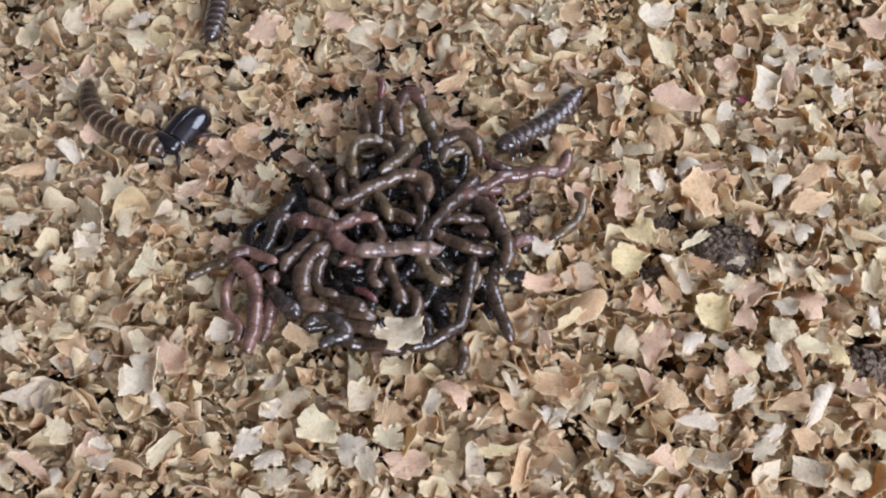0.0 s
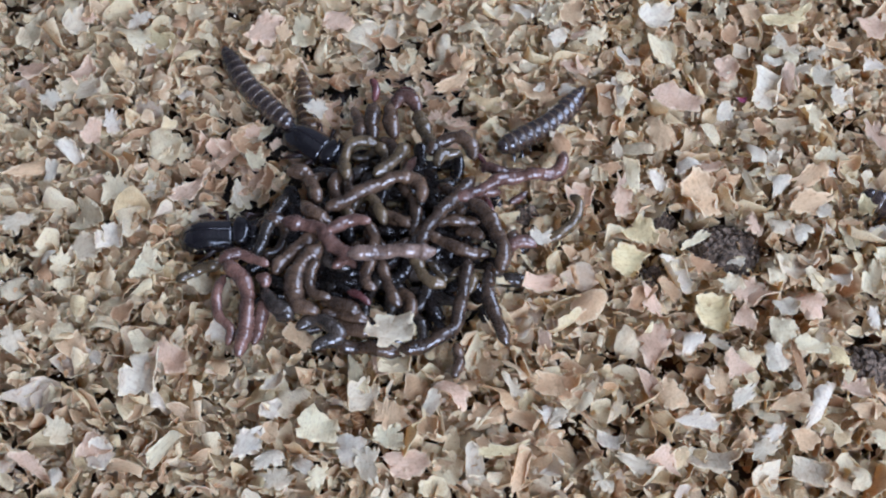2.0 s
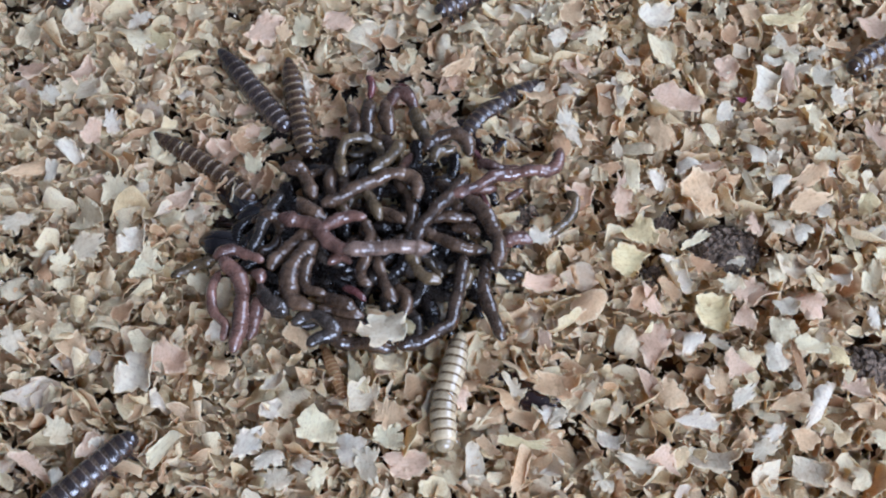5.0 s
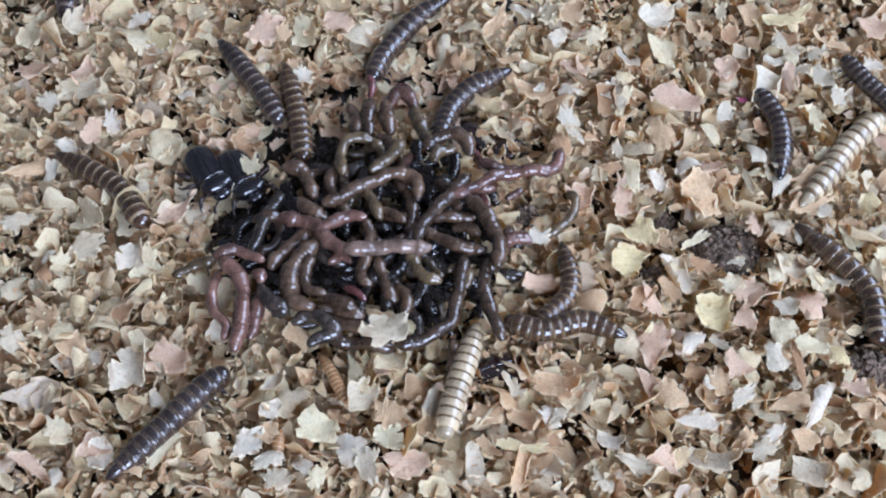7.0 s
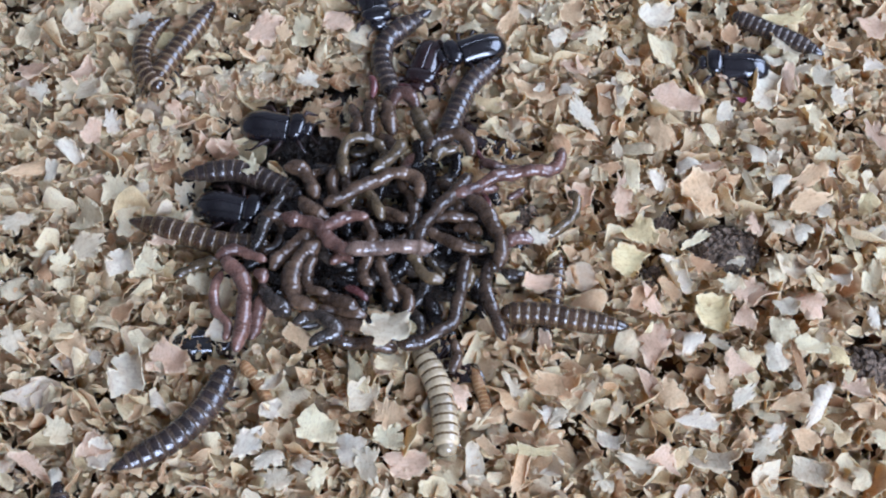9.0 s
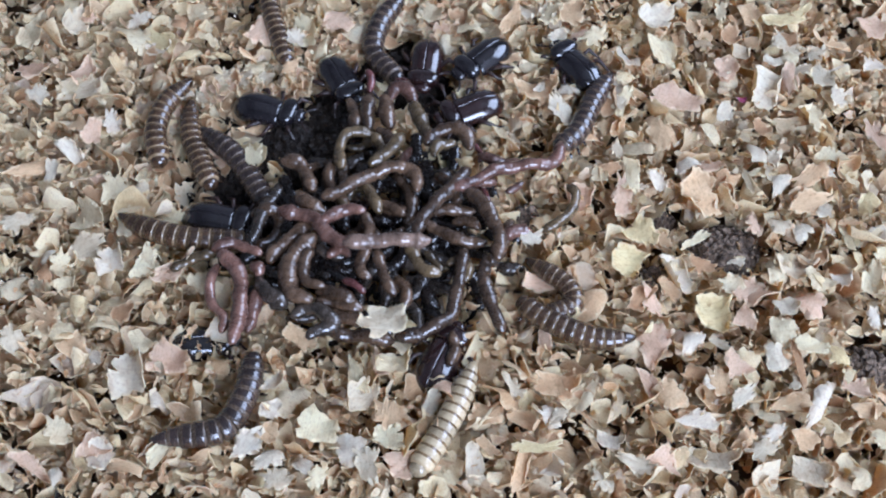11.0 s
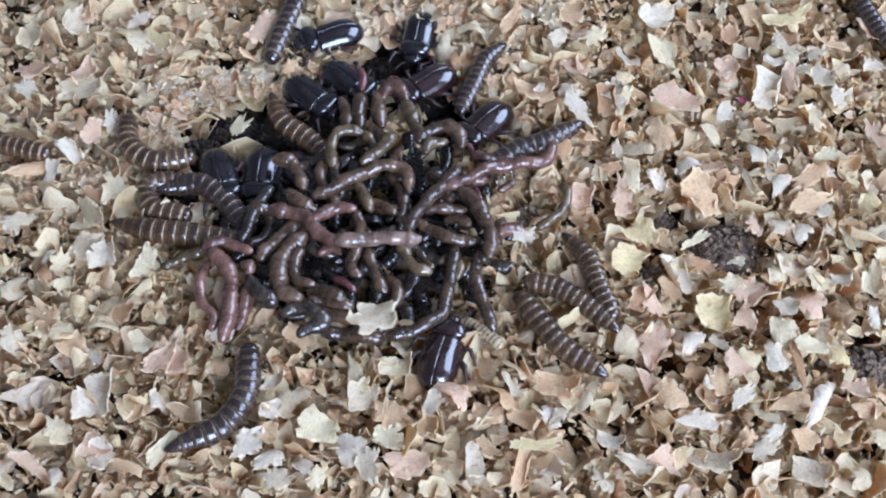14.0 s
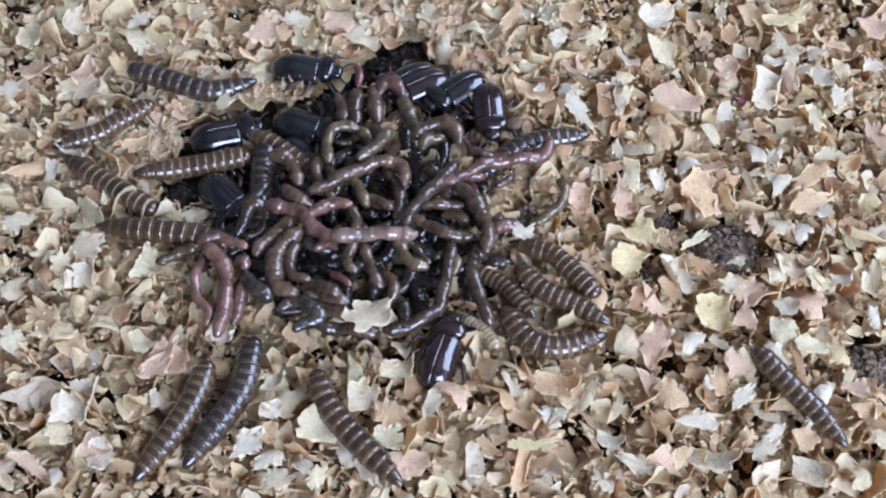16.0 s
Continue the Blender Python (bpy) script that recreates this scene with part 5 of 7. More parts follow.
at(c, 8.4, "under", (-50.0, 55.3), (-53.7, 49.3), (-54.8, 42.1), (-51.8, 35.1))
at(c, 9, "on", (-51.0, 52.7), (-55.4, 46.9), (-55.8, 39.4), (-50.2, 31.5))
at(c, 11.5, "on", (-45.3, 25.3), (-43.8, 20.5), (-41.8, 15.8), (-40.1, 11.5))
at(c, 12, "on", (-47.7, 23.3), (-44.0, 20.1), (-42.7, 15.1), (-38.8, 11.8))
at(c, 12.5, "on", (-41.3, 20.1), (-46.7, 21.8), (-46.8, 15.8), (-40.3, 11.3))
at(c, 13, "on", (-41.1, 21.8), (-46.6, 22.7), (-46.1, 16.4), (-40.4, 12.1))
at(c, 13.5, "on", (-38.1, 16.2), (-47.0, 16.0), (-47.3, 10.9), (-43.6, 6.1))
at(c, 14, "on", (-45.3, 14.5), (-51.2, 12.3), (-49.8, 7.5), (-44.0, 5.9))
at(c, 14.5, "on", (-43.7, 17.6), (-51.2, 17.6), (-52.8, 12.1), (-47.5, 5.9))
at(c, 15, "low", (-48.9, 20.6), (-51.5, 18.1), (-51.9, 13.1), (-47.3, 8.3))
at(c, 15.5, "on", (-41.5, 13.0), (-38.8, 13.3), (-35.9, 14.5), (-33.6, 18.9))
at(c, 16, "on", (-49.4, 15.8), (-46.1, 16.7), (-42.2, 17.6), (-38.3, 18.5))
c = larva("brown", 21.0)
at(c, 0, "under", (-24.9, 40.7), (-24.3, 35.1), (-23.8, 31.0), (-23.3, 27.1))
at(c, 0.5, "on", (-24.4, 35.6), (-23.8, 29.9), (-23.3, 25.3), (-22.8, 20.3))
at(c, 1, "on", (-24.9, 35.6), (-24.1, 29.9), (-23.6, 25.3), (-23.2, 20.3))
at(c, 1.5, "low", (-25.8, 37.9), (-24.8, 31.0), (-24.2, 26.4), (-23.7, 21.3))
at(c, 3.5, "on", (-26.5, 35.3), (-25.3, 29.9), (-24.7, 26.6), (-24.1, 23.1))
at(c, 6.5, "on", (-29.0, 38.0), (-27.9, 33.2), (-26.9, 29.2), (-25.8, 25.1))
at(c, 7, "on", (-28.4, 36.0), (-27.0, 31.2), (-26.1, 27.2), (-25.4, 22.6))
at(c, 7.5, "on", (-27.2, 36.0), (-26.7, 31.2), (-26.3, 27.9), (-25.7, 23.8))
at(c, 8, "on", (-27.5, 35.3), (-27.2, 30.5), (-27.0, 27.2), (-26.7, 23.8))
at(c, 8.5, "under", (-27.8, 36.5), (-27.4, 31.7), (-27.2, 28.4), (-27.0, 25.0))
at(c, 10.2, "low", (-35.4, 64.6), (-34.3, 58.4), (-31.9, 49.3), (-29.2, 42.1))
at(c, 11.5, "on", (-32.9, 52.4), (-30.9, 45.1), (-28.3, 38.7), (-26.1, 32.3))
at(c, 12, "on", (-29.9, 42.5), (-28.0, 34.6), (-24.5, 27.9), (-20.5, 21.4))
at(c, 12.5, "on", (-23.0, 37.3), (-28.0, 34.6), (-26.5, 27.9), (-20.4, 23.3))
at(c, 13, "on", (-31.9, 35.6), (-30.2, 29.9), (-24.8, 25.3), (-19.3, 21.3))
at(c, 13.5, "on", (-33.2, 35.6), (-31.0, 29.6), (-25.8, 25.3), (-20.4, 23.1))
at(c, 14, "on", (-31.5, 32.8), (-29.0, 27.2), (-23.7, 23.3), (-18.3, 16.7))
at(c, 14.5, "on", (-42.8, 27.5), (-36.1, 26.6), (-30.7, 22.7), (-25.5, 18.0))
at(c, 15, "on", (-41.7, 26.8), (-35.0, 25.9), (-28.6, 22.0), (-22.2, 19.2))
at(c, 15.5, "on", (-34.8, 24.0), (-29.7, 22.7), (-24.9, 19.5), (-20.7, 15.8))
at(c, 16, "on", (-32.2, 22.7), (-28.5, 20.5), (-24.3, 17.6), (-21.6, 14.5))
c = larva("tan", 20.5)
at(c, 0, "under", (0.5, -29.2), (0.1, -33.0), (0.1, -36.7), (0.1, -40.3))
at(c, 2.5, "under", (0.5, -27.2), (0.1, -31.1), (0.1, -34.8), (0.1, -38.5))
at(c, 3, "low", (0.7, -24.5), (-0.4, -28.7), (-0.1, -33.0), (-0.3, -37.1))
at(c, 3.5, "low", (-0.5, -25.8), (-0.8, -30.1), (-0.8, -33.9), (-0.8, -37.4))
at(c, 4, "on", (1.2, -23.5), (0.1, -28.9), (-0.8, -33.6), (-0.3, -37.7))
at(c, 6.5, "on", (4.4, -14.7), (2.8, -22.0), (1.0, -28.9), (-0.1, -35.3))
at(c, 7, "on", (5.6, -15.4), (3.4, -23.0), (1.6, -28.9), (0.0, -35.8))
at(c, 7.5, "on", (2.5, -16.4), (0.5, -23.0), (-0.3, -28.9), (-0.3, -35.8))
at(c, 8, "on", (1.2, -17.8), (-1.2, -24.0), (-1.7, -29.8), (-0.6, -36.6))
at(c, 8.5, "on", (-3.7, -21.2), (-0.8, -26.9), (0.1, -31.7), (0.6, -37.1))
at(c, 9, "on", (-4.1, -19.5), (-1.2, -25.5), (0.1, -30.8), (0.6, -37.5))
at(c, 10.2, "on", (0.5, -25.0), (1.0, -28.9), (0.5, -32.7), (-0.8, -37.3))
at(c, 11.5, "low", (4.1, -27.7), (1.4, -31.6), (-0.3, -34.4), (-2.1, -37.1))
at(c, 12.5, "under", (3.2, -29.6), (1.4, -32.0), (0.5, -33.9), (-0.8, -35.8))
at(c, 16, "under", (4.0, -29.6), (1.8, -32.0), (0.5, -33.9), (-0.8, -35.8))
c = larva("dark", 23.5)
at(c, 0, "under", (-57.9, -58.1), (-57.1, -54.0), (-55.2, -50.7), (-52.4, -48.2))
at(c, 4, "low", (-54.9, -52.4), (-55.3, -48.2), (-55.8, -43.8), (-56.6, -38.5))
at(c, 4.2, "on", (-54.8, -42.6), (-55.7, -39.1), (-56.6, -35.4), (-57.9, -29.8))
at(c, 5, "on", (-59.3, -48.7), (-57.3, -46.1), (-53.8, -42.6), (-49.5, -38.2))
at(c, 6.5, "on", (-53.1, -43.9), (-47.7, -38.4), (-42.3, -34.7), (-37.0, -33.1))
at(c, 7, "on", (-49.7, -42.2), (-42.4, -33.8), (-37.9, -28.1), (-33.0, -23.2))
at(c, 7.5, "on", (-48.8, -41.0), (-42.3, -34.7), (-37.7, -29.8), (-33.0, -23.0))
at(c, 8.5, "on", (-48.8, -40.7), (-41.4, -34.7), (-36.2, -29.8), (-33.0, -23.5))
at(c, 9, "on", (-48.8, -40.6), (-40.5, -35.4), (-36.0, -29.8), (-33.5, -23.0))
at(c, 11.5, "on", (-40.5, -34.1), (-32.9, -34.1), (-29.9, -27.9), (-29.6, -22.0))
at(c, 12, "on", (-40.1, -33.1), (-32.9, -34.5), (-29.9, -27.9), (-29.6, -22.0))
at(c, 12.5, "on", (-39.9, -34.5), (-32.2, -33.1), (-29.5, -27.9), (-31.3, -22.0))
at(c, 13, "on", (-39.9, -35.0), (-32.6, -33.1), (-29.5, -27.9), (-30.6, -22.0))
at(c, 13.5, "on", (-38.4, -36.2), (-33.0, -33.8), (-29.9, -27.9), (-30.6, -22.0))
at(c, 14.5, "on", (-38.7, -35.9), (-33.5, -32.8), (-30.8, -27.9), (-30.6, -22.0))
at(c, 15, "on", (-39.3, -36.5), (-33.1, -32.8), (-30.3, -27.9), (-30.6, -22.0))
at(c, 15.5, "on", (-37.1, -35.4), (-33.0, -33.1), (-30.1, -27.9), (-29.7, -22.5))
at(c, 16, "on", (-36.0, -36.2), (-33.6, -32.2), (-31.0, -27.1), (-30.4, -22.0))
c = larva("brown", 21.5)
at(c, 0, "under", (-89.9, -1.0), (-87.5, -6.6), (-85.2, -12.0), (-83.0, -17.2))
at(c, 13, "under", (-77.6, -13.1), (-74.9, -17.2), (-72.2, -21.3), (-69.3, -26.3))
at(c, 13.5, "on", (-64.5, -30.8), (-62.2, -35.9), (-60.1, -40.9), (-58.6, -46.1))
at(c, 14.2, "low", (-59.8, -48.2), (-56.4, -53.2), (-53.4, -56.5), (-49.0, -58.9))
at(c, 15, "on", (-64.8, -44.0), (-57.7, -43.9), (-51.0, -44.0), (-45.2, -44.4))
at(c, 15.5, "on", (-47.4, -43.5), (-42.2, -38.4), (-39.1, -32.7), (-35.7, -26.8))
at(c, 16, "on", (-45.5, -42.2), (-41.3, -35.4), (-38.3, -28.9), (-36.7, -22.0))
c = larva("brown", 23.0)
at(c, 0, "under", (9.4, -55.7), (4.5, -54.0), (-0.3, -52.4), (-5.2, -50.7))
at(c, 15, "under", (9.4, -55.7), (4.6, -50.7), (-0.3, -47.3), (-5.3, -45.6))
at(c, 15.5, "on", (0.9, -43.9), (-3.7, -41.3), (-8.8, -38.9), (-14.0, -38.6))
at(c, 16, "on", (-5.7, -43.2), (-12.3, -36.4), (-17.7, -29.8), (-20.2, -22.8))
c = larva("brown", 19.5)
at(c, 0, "under", (76.3, -52.4), (74.6, -49.0), (73.0, -45.6), (71.3, -42.1))
at(c, 14.8, "under", (76.3, -52.4), (74.6, -49.0), (73.0, -45.6), (71.3, -42.1))
at(c, 15.5, "on", (65.7, -42.2), (63.3, -37.5), (60.7, -33.6), (57.7, -29.2))
at(c, 16, "on", (60.6, -36.4), (56.9, -30.8), (53.3, -26.2), (48.9, -19.8))
c = larva("tan", 26.0)
at(c, 0, "under", (23.4, -62.0), (25.3, -58.1), (27.2, -54.0), (29.2, -50.7))
at(c, 5.2, "under", (17.3, -58.1), (19.9, -54.0), (22.7, -49.9), (25.5, -45.6))
at(c, 6.3, "on", (27.8, -40.4), (32.5, -31.7), (38.4, -22.0), (47.6, -3.0))
at(c, 6.5, "on", (34.2, -23.2), (42.6, -12.8), (47.5, -4.2), (52.9, 4.9))
at(c, 7, "on", (61.7, 8.0), (66.6, 13.5), (71.9, 20.5), (79.0, 27.0))
at(c, 7.5, "on", (84.5, 32.6), (89.9, 38.0), (95.5, 43.7), (103.7, 51.0))
at(c, 16, "under", (95.7, 33.8), (101.3, 39.3), (107.0, 45.0), (115.5, 52.3))
c = larva("dark", 20.5)
at(c, 0, "under", (110.1, 40.7), (105.1, 33.8), (100.2, 27.1), (95.8, 21.9))
at(c, 2.5, "on", (89.5, 27.2), (87.0, 20.8), (84.5, 14.5), (81.2, 8.5))
at(c, 3, "on", (75.5, 16.0), (75.6, 8.5), (72.5, -0.8), (67.8, -7.4))
at(c, 3.5, "on", (77.2, 10.3), (71.3, 7.3), (66.8, 4.4), (60.9, 0.3))
at(c, 4, "low", (63.0, 2.4), (58.8, 0.1), (53.7, -2.1), (48.7, -4.4))
at(c, 5.2, "under", (33.7, -13.1), (35.2, -12.0), (36.2, -10.9), (37.2, -9.9))
at(c, 6.5, "on", (37.9, -9.8), (41.7, -5.5), (46.0, -0.8), (51.4, 3.5))
at(c, 7, "on", (58.6, 13.9), (60.0, 20.5), (60.0, 26.6), (57.6, 32.8))
at(c, 7.5, "on", (60.0, 45.1), (59.7, 50.2), (59.6, 57.0), (59.9, 64.8))
at(c, 8.5, "under", (63.1, 67.8), (62.7, 72.7), (62.3, 77.7), (61.8, 82.8))
at(c, 16, "under", (63.1, 67.8), (62.7, 72.7), (62.3, 77.7), (61.8, 82.8))
c = larva("brown", 25.5)
at(c, 0, "on", (90.4, -22.0), (87.9, -18.0), (85.4, -13.8), (83.6, -9.6))
at(c, 3, "on", (80.0, -5.3), (79.1, -0.8), (78.7, 3.8), (78.3, 8.5))
at(c, 3.5, "on", (75.1, 27.0), (77.8, 35.3), (81.4, 45.1), (85.5, 56.2))
at(c, 4, "on", (91.2, 63.2), (94.1, 71.2), (97.1, 79.5), (100.2, 88.2))
at(c, 5.2, "on", (92.2, 48.0), (86.6, 42.3), (80.9, 35.3), (76.5, 28.5))
at(c, 6.5, "on", (68.1, 16.4), (67.2, 7.3), (64.4, 0.3), (61.5, -5.9))
at(c, 7, "on", (61.4, 1.5), (66.2, -4.2), (69.5, -10.1), (69.3, -17.5))
at(c, 7.5, "on", (74.4, -18.0), (76.2, -22.0), (77.7, -26.9), (79.2, -31.7))
at(c, 16, "under", (75.1, -17.2), (76.8, -21.3), (78.4, -26.3), (79.8, -31.1))
c = larva("dark", 18.0)
at(c, 0, "under", (91.9, 2.4), (90.8, 5.9), (89.1, 10.7), (87.3, 15.6))
at(c, 6.5, "on", (87.1, 17.0), (85.8, 20.1), (84.2, 24.0), (82.5, 27.9))
at(c, 7, "on", (83.2, 26.6), (80.9, 31.2), (78.1, 35.6), (75.3, 41.1))
at(c, 7.5, "on", (78.8, 32.3), (75.3, 38.3), (71.2, 44.8), (66.3, 50.7))
at(c, 8, "on", (75.8, 42.8), (72.1, 44.3), (68.5, 48.0), (64.1, 54.2))
at(c, 8.5, "on", (70.9, 42.0), (66.9, 44.8), (62.1, 48.6), (57.1, 52.7))
at(c, 9, "on", (70.6, 42.7), (66.0, 45.8), (61.1, 48.7), (55.9, 52.0))
at(c, 10.2, "under", (66.9, 49.3), (61.8, 51.6), (57.7, 53.1), (53.4, 53.8))
at(c, 13.6, "under", (88.0, 55.0), (85.0, 60.0), (82.0, 65.0), (79.0, 70.0))
at(c, 14.0, "on", (86.3, 40.7), (84.1, 45.7), (82.1, 51.6), (80.2, 57.6))
at(c, 14.2, "on", (83.6, 45.3), (82.1, 49.1), (80.9, 52.6), (79.8, 57.6))
at(c, 14.4, "on", (66.9, 44.3), (66.0, 49.4), (64.9, 54.6), (63.0, 61.5))
at(c, 14.6, "on", (68.3, 31.1), (64.7, 38.0), (61.0, 44.7), (57.3, 51.6))
at(c, 14.8, "on", (78.1, 17.9), (73.2, 23.6), (68.2, 29.5), (63.0, 35.5))
at(c, 15.0, "on", (91.6, 3.7), (88.0, 8.4), (84.2, 13.2), (80.1, 16.9))
at(c, 15.5, "under", (96.1, -0.9), (92.6, 3.7), (88.9, 8.4), (85.2, 13.2))
at(c, 16, "under", (96.1, -0.9), (92.6, 3.7), (88.9, 8.4), (85.2, 13.2))
c = larva("brown", 20.0)
at(c, 0, "under", (37.6, -19.3), (33.3, -17.2), (28.8, -16.2), (24.3, -15.2))
at(c, 5.2, "under", (33.1, -19.3), (29.6, -17.2), (25.2, -15.2), (20.7, -14.1))
at(c, 6.5, "on", (28.3, -18.2), (20.6, -13.8), (15.1, -13.8), (10.5, -17.2))
at(c, 7, "on", (27.9, -17.2), (22.4, -15.1), (15.9, -16.8), (10.7, -15.1))
at(c, 7.5, "low", (27.3, -15.8), (21.6, -14.6), (16.1, -14.1), (10.9, -12.8))
at(c, 9, "on", (27.6, -15.9), (21.5, -14.9), (16.0, -13.8), (10.8, -13.5))
at(c, 10.2, "on", (30.3, -18.0), (23.1, -18.0), (16.0, -14.9), (11.1, -10.7))
at(c, 11.5, "on", (33.2, -17.5), (24.8, -18.2), (15.6, -14.1), (11.0, -8.3))
at(c, 12, "on", (27.6, -18.0), (19.4, -18.5), (13.3, -15.1), (11.5, -8.3))
at(c, 12.5, "on", (24.3, -20.6), (19.4, -19.5), (14.1, -17.0), (11.2, -9.4))
at(c, 13, "on", (24.9, -20.0), (19.4, -18.5), (15.1, -15.4), (11.5, -9.4))
at(c, 13.5, "on", (22.0, -23.2), (18.1, -19.0), (15.6, -13.8), (13.8, -8.1))
at(c, 14, "on", (23.7, -23.5), (19.3, -20.2), (16.0, -15.9), (13.0, -11.3))
at(c, 14.5, "on", (23.8, -17.3), (19.4, -19.5), (14.5, -19.0), (11.1, -14.5))
at(c, 16, "on", (23.8, -18.3), (18.4, -20.0), (14.0, -19.0), (10.4, -14.1))
c = larva("brown", 18.0)
at(c, 0, "under", (28.8, 7.1), (25.7, 4.7), (22.6, 1.3), (20.5, -2.1))
at(c, 6, "under", (26.7, 4.7), (24.5, 1.3), (22.5, -1.0), (20.4, -3.3))
at(c, 7, "on", (20.5, -3.9), (21.0, -7.4), (20.1, -10.7), (17.4, -13.6))
at(c, 7.5, "low", (18.9, -4.9), (18.5, -7.7), (18.0, -10.4), (17.1, -13.1))
at(c, 9, "low", (18.9, -4.9), (18.5, -7.7), (18.0, -10.4), (17.1, -13.1))
at(c, 11.5, "on", (17.6, -5.0), (22.4, -8.0), (23.7, -11.7), (19.7, -13.4))
at(c, 12, "on", (33.1, -1.7), (29.0, -6.1), (24.5, -10.7), (22.0, -13.6))
at(c, 12.5, "on", (27.8, 4.4), (28.9, 0.3), (28.4, -5.3), (26.5, -10.1))
at(c, 13, "on", (19.3, -0.6), (24.8, -3.9), (26.1, -9.1), (26.8, -14.4))
at(c, 13.5, "on", (19.1, -0.2), (24.5, -3.6), (26.1, -8.5), (25.5, -12.3))
at(c, 14, "on", (21.0, 0.9), (24.1, -3.0), (25.6, -8.5), (27.4, -13.8))
at(c, 14.5, "on", (16.1, -1.7), (20.3, -3.6), (23.8, -7.4), (26.0, -12.3))
at(c, 15, "on", (14.5, -2.8), (18.4, -3.7), (21.1, -6.4), (24.5, -9.8))
at(c, 16, "on", (15.2, -0.8), (18.0, -1.9), (20.3, -4.2), (22.9, -7.4))
c = larva("brown", 18.0)
at(c, 0, "under", (39.9, -36.7), (37.7, -33.9), (35.4, -31.1), (34.0, -27.2))
at(c, 10.2, "under", (39.9, -36.7), (37.7, -33.9), (35.4, -31.1), (34.0, -27.2))
at(c, 11.3, "low", (33.9, -36.7), (33.5, -33.0), (32.3, -27.2), (30.5, -22.3))
at(c, 11.5, "on", (31.8, -34.5), (32.9, -29.8), (32.3, -25.0), (30.1, -19.5))
at(c, 12, "on", (29.0, -17.2), (26.0, -15.1), (22.4, -13.8), (17.4, -13.5))
at(c, 12.5, "on", (30.4, -22.0), (27.8, -17.2), (25.3, -12.0), (21.5, -10.5))
at(c, 13, "on", (29.4, -19.8), (26.8, -15.9), (23.4, -12.8), (20.3, -8.3))
at(c, 13.5, "on", (30.4, -22.0), (27.6, -17.2), (24.8, -13.3), (20.8, -8.3))
at(c, 14, "on", (27.7, -16.4), (23.5, -12.3), (18.2, -8.5), (13.1, -7.2))
at(c, 14.5, "on", (26.0, -12.6), (22.6, -11.2), (19.0, -10.1), (14.1, -8.7))
at(c, 15, "on", (26.3, -13.0), (22.6, -11.2), (18.2, -8.5), (13.2, -6.9))
at(c, 16, "on", (25.7, -14.7), (20.7, -11.5), (16.3, -9.1), (12.7, -5.0))
c = larva("brown", 15.0)
at(c, 0, "under", (16.2, -13.1), (14.0, -10.9), (11.7, -8.8), (9.0, -6.6))
at(c, 13.6, "under", (16.2, -13.1), (14.0, -10.9), (11.7, -8.8), (9.0, -6.6))
at(c, 14.5, "on", (13.9, -11.2), (11.7, -9.1), (9.8, -7.4), (6.9, -5.5))
at(c, 16, "on", (13.4, -12.3), (11.6, -9.6), (9.8, -7.4), (5.8, -4.4))
c = larva("dark", 24.5)
at(c, 0, "under", (98.0, -13.1), (94.6, -8.8), (92.0, -4.4), (89.1, -1.0))
at(c, 2.3, "on", (79.7, 1.5), (76.8, 6.1), (73.7, 9.7), (70.2, 12.1))
at(c, 2.5, "on", (76.3, 7.5), (69.6, 13.9), (65.5, 18.9), (63.1, 26.6))
at(c, 3, "on", (55.0, 25.7), (48.1, 31.2), (41.6, 38.0), (34.1, 42.7))
at(c, 3.5, "on", (41.3, 37.1), (34.4, 39.4), (28.3, 43.7), (23.1, 48.5))
at(c, 4, "on", (36.7, 39.2), (29.4, 43.7), (23.3, 49.5), (16.5, 52.0))
at(c, 4.2, "on", (33.4, 40.1), (26.3, 44.4), (19.1, 50.2), (11.6, 53.9))
at(c, 5.2, "on", (13.1, 66.3), (8.5, 63.2), (4.0, 60.1), (-0.4, 55.5))
at(c, 6.5, "on", (2.3, 55.8), (-1.0, 52.4), (-4.8, 49.8), (-9.2, 44.8))
at(c, 7, "on", (0.1, 55.8), (-5.9, 51.0), (-10.9, 44.4), (-13.2, 37.8))
at(c, 7.5, "on", (-3.2, 55.8), (-8.6, 51.0), (-11.1, 44.4), (-9.6, 35.0))
at(c, 8, "on", (-1.0, 55.2), (-7.0, 52.1), (-10.6, 48.0), (-11.2, 40.6))
at(c, 8.5, "on", (-4.3, 55.5), (-9.9, 48.0), (-12.1, 42.3), (-9.8, 35.0))
at(c, 9, "on", (-4.8, 51.7), (-10.1, 48.0), (-11.6, 42.3), (-9.8, 35.0))
at(c, 11.5, "on", (-9.8, 56.2), (-12.4, 51.0), (-13.3, 45.1), (-9.7, 40.1))
at(c, 12, "low", (-7.1, 55.3), (-9.7, 50.8), (-10.1, 46.4), (-8.9, 40.7))
at(c, 12.5, "on", (-9.0, 47.1), (-13.3, 46.3), (-17.5, 44.8), (-21.2, 43.0))
at(c, 13, "on", (-12.4, 45.4), (-17.5, 44.0), (-21.7, 43.4), (-26.4, 43.4))
at(c, 13.5, "low", (-20.3, 55.3), (-23.4, 52.3), (-25.5, 50.8), (-28.7, 49.3))
at(c, 14, "on", (-28.1, 58.5), (-28.8, 53.9), (-29.9, 50.2), (-31.0, 45.8))
at(c, 14.5, "on", (-31.5, 55.2), (-32.6, 44.0), (-36.9, 35.3), (-44.1, 30.9))
at(c, 15, "on", (-32.4, 46.3), (-35.5, 36.9), (-42.8, 31.9), (-50.4, 30.3))
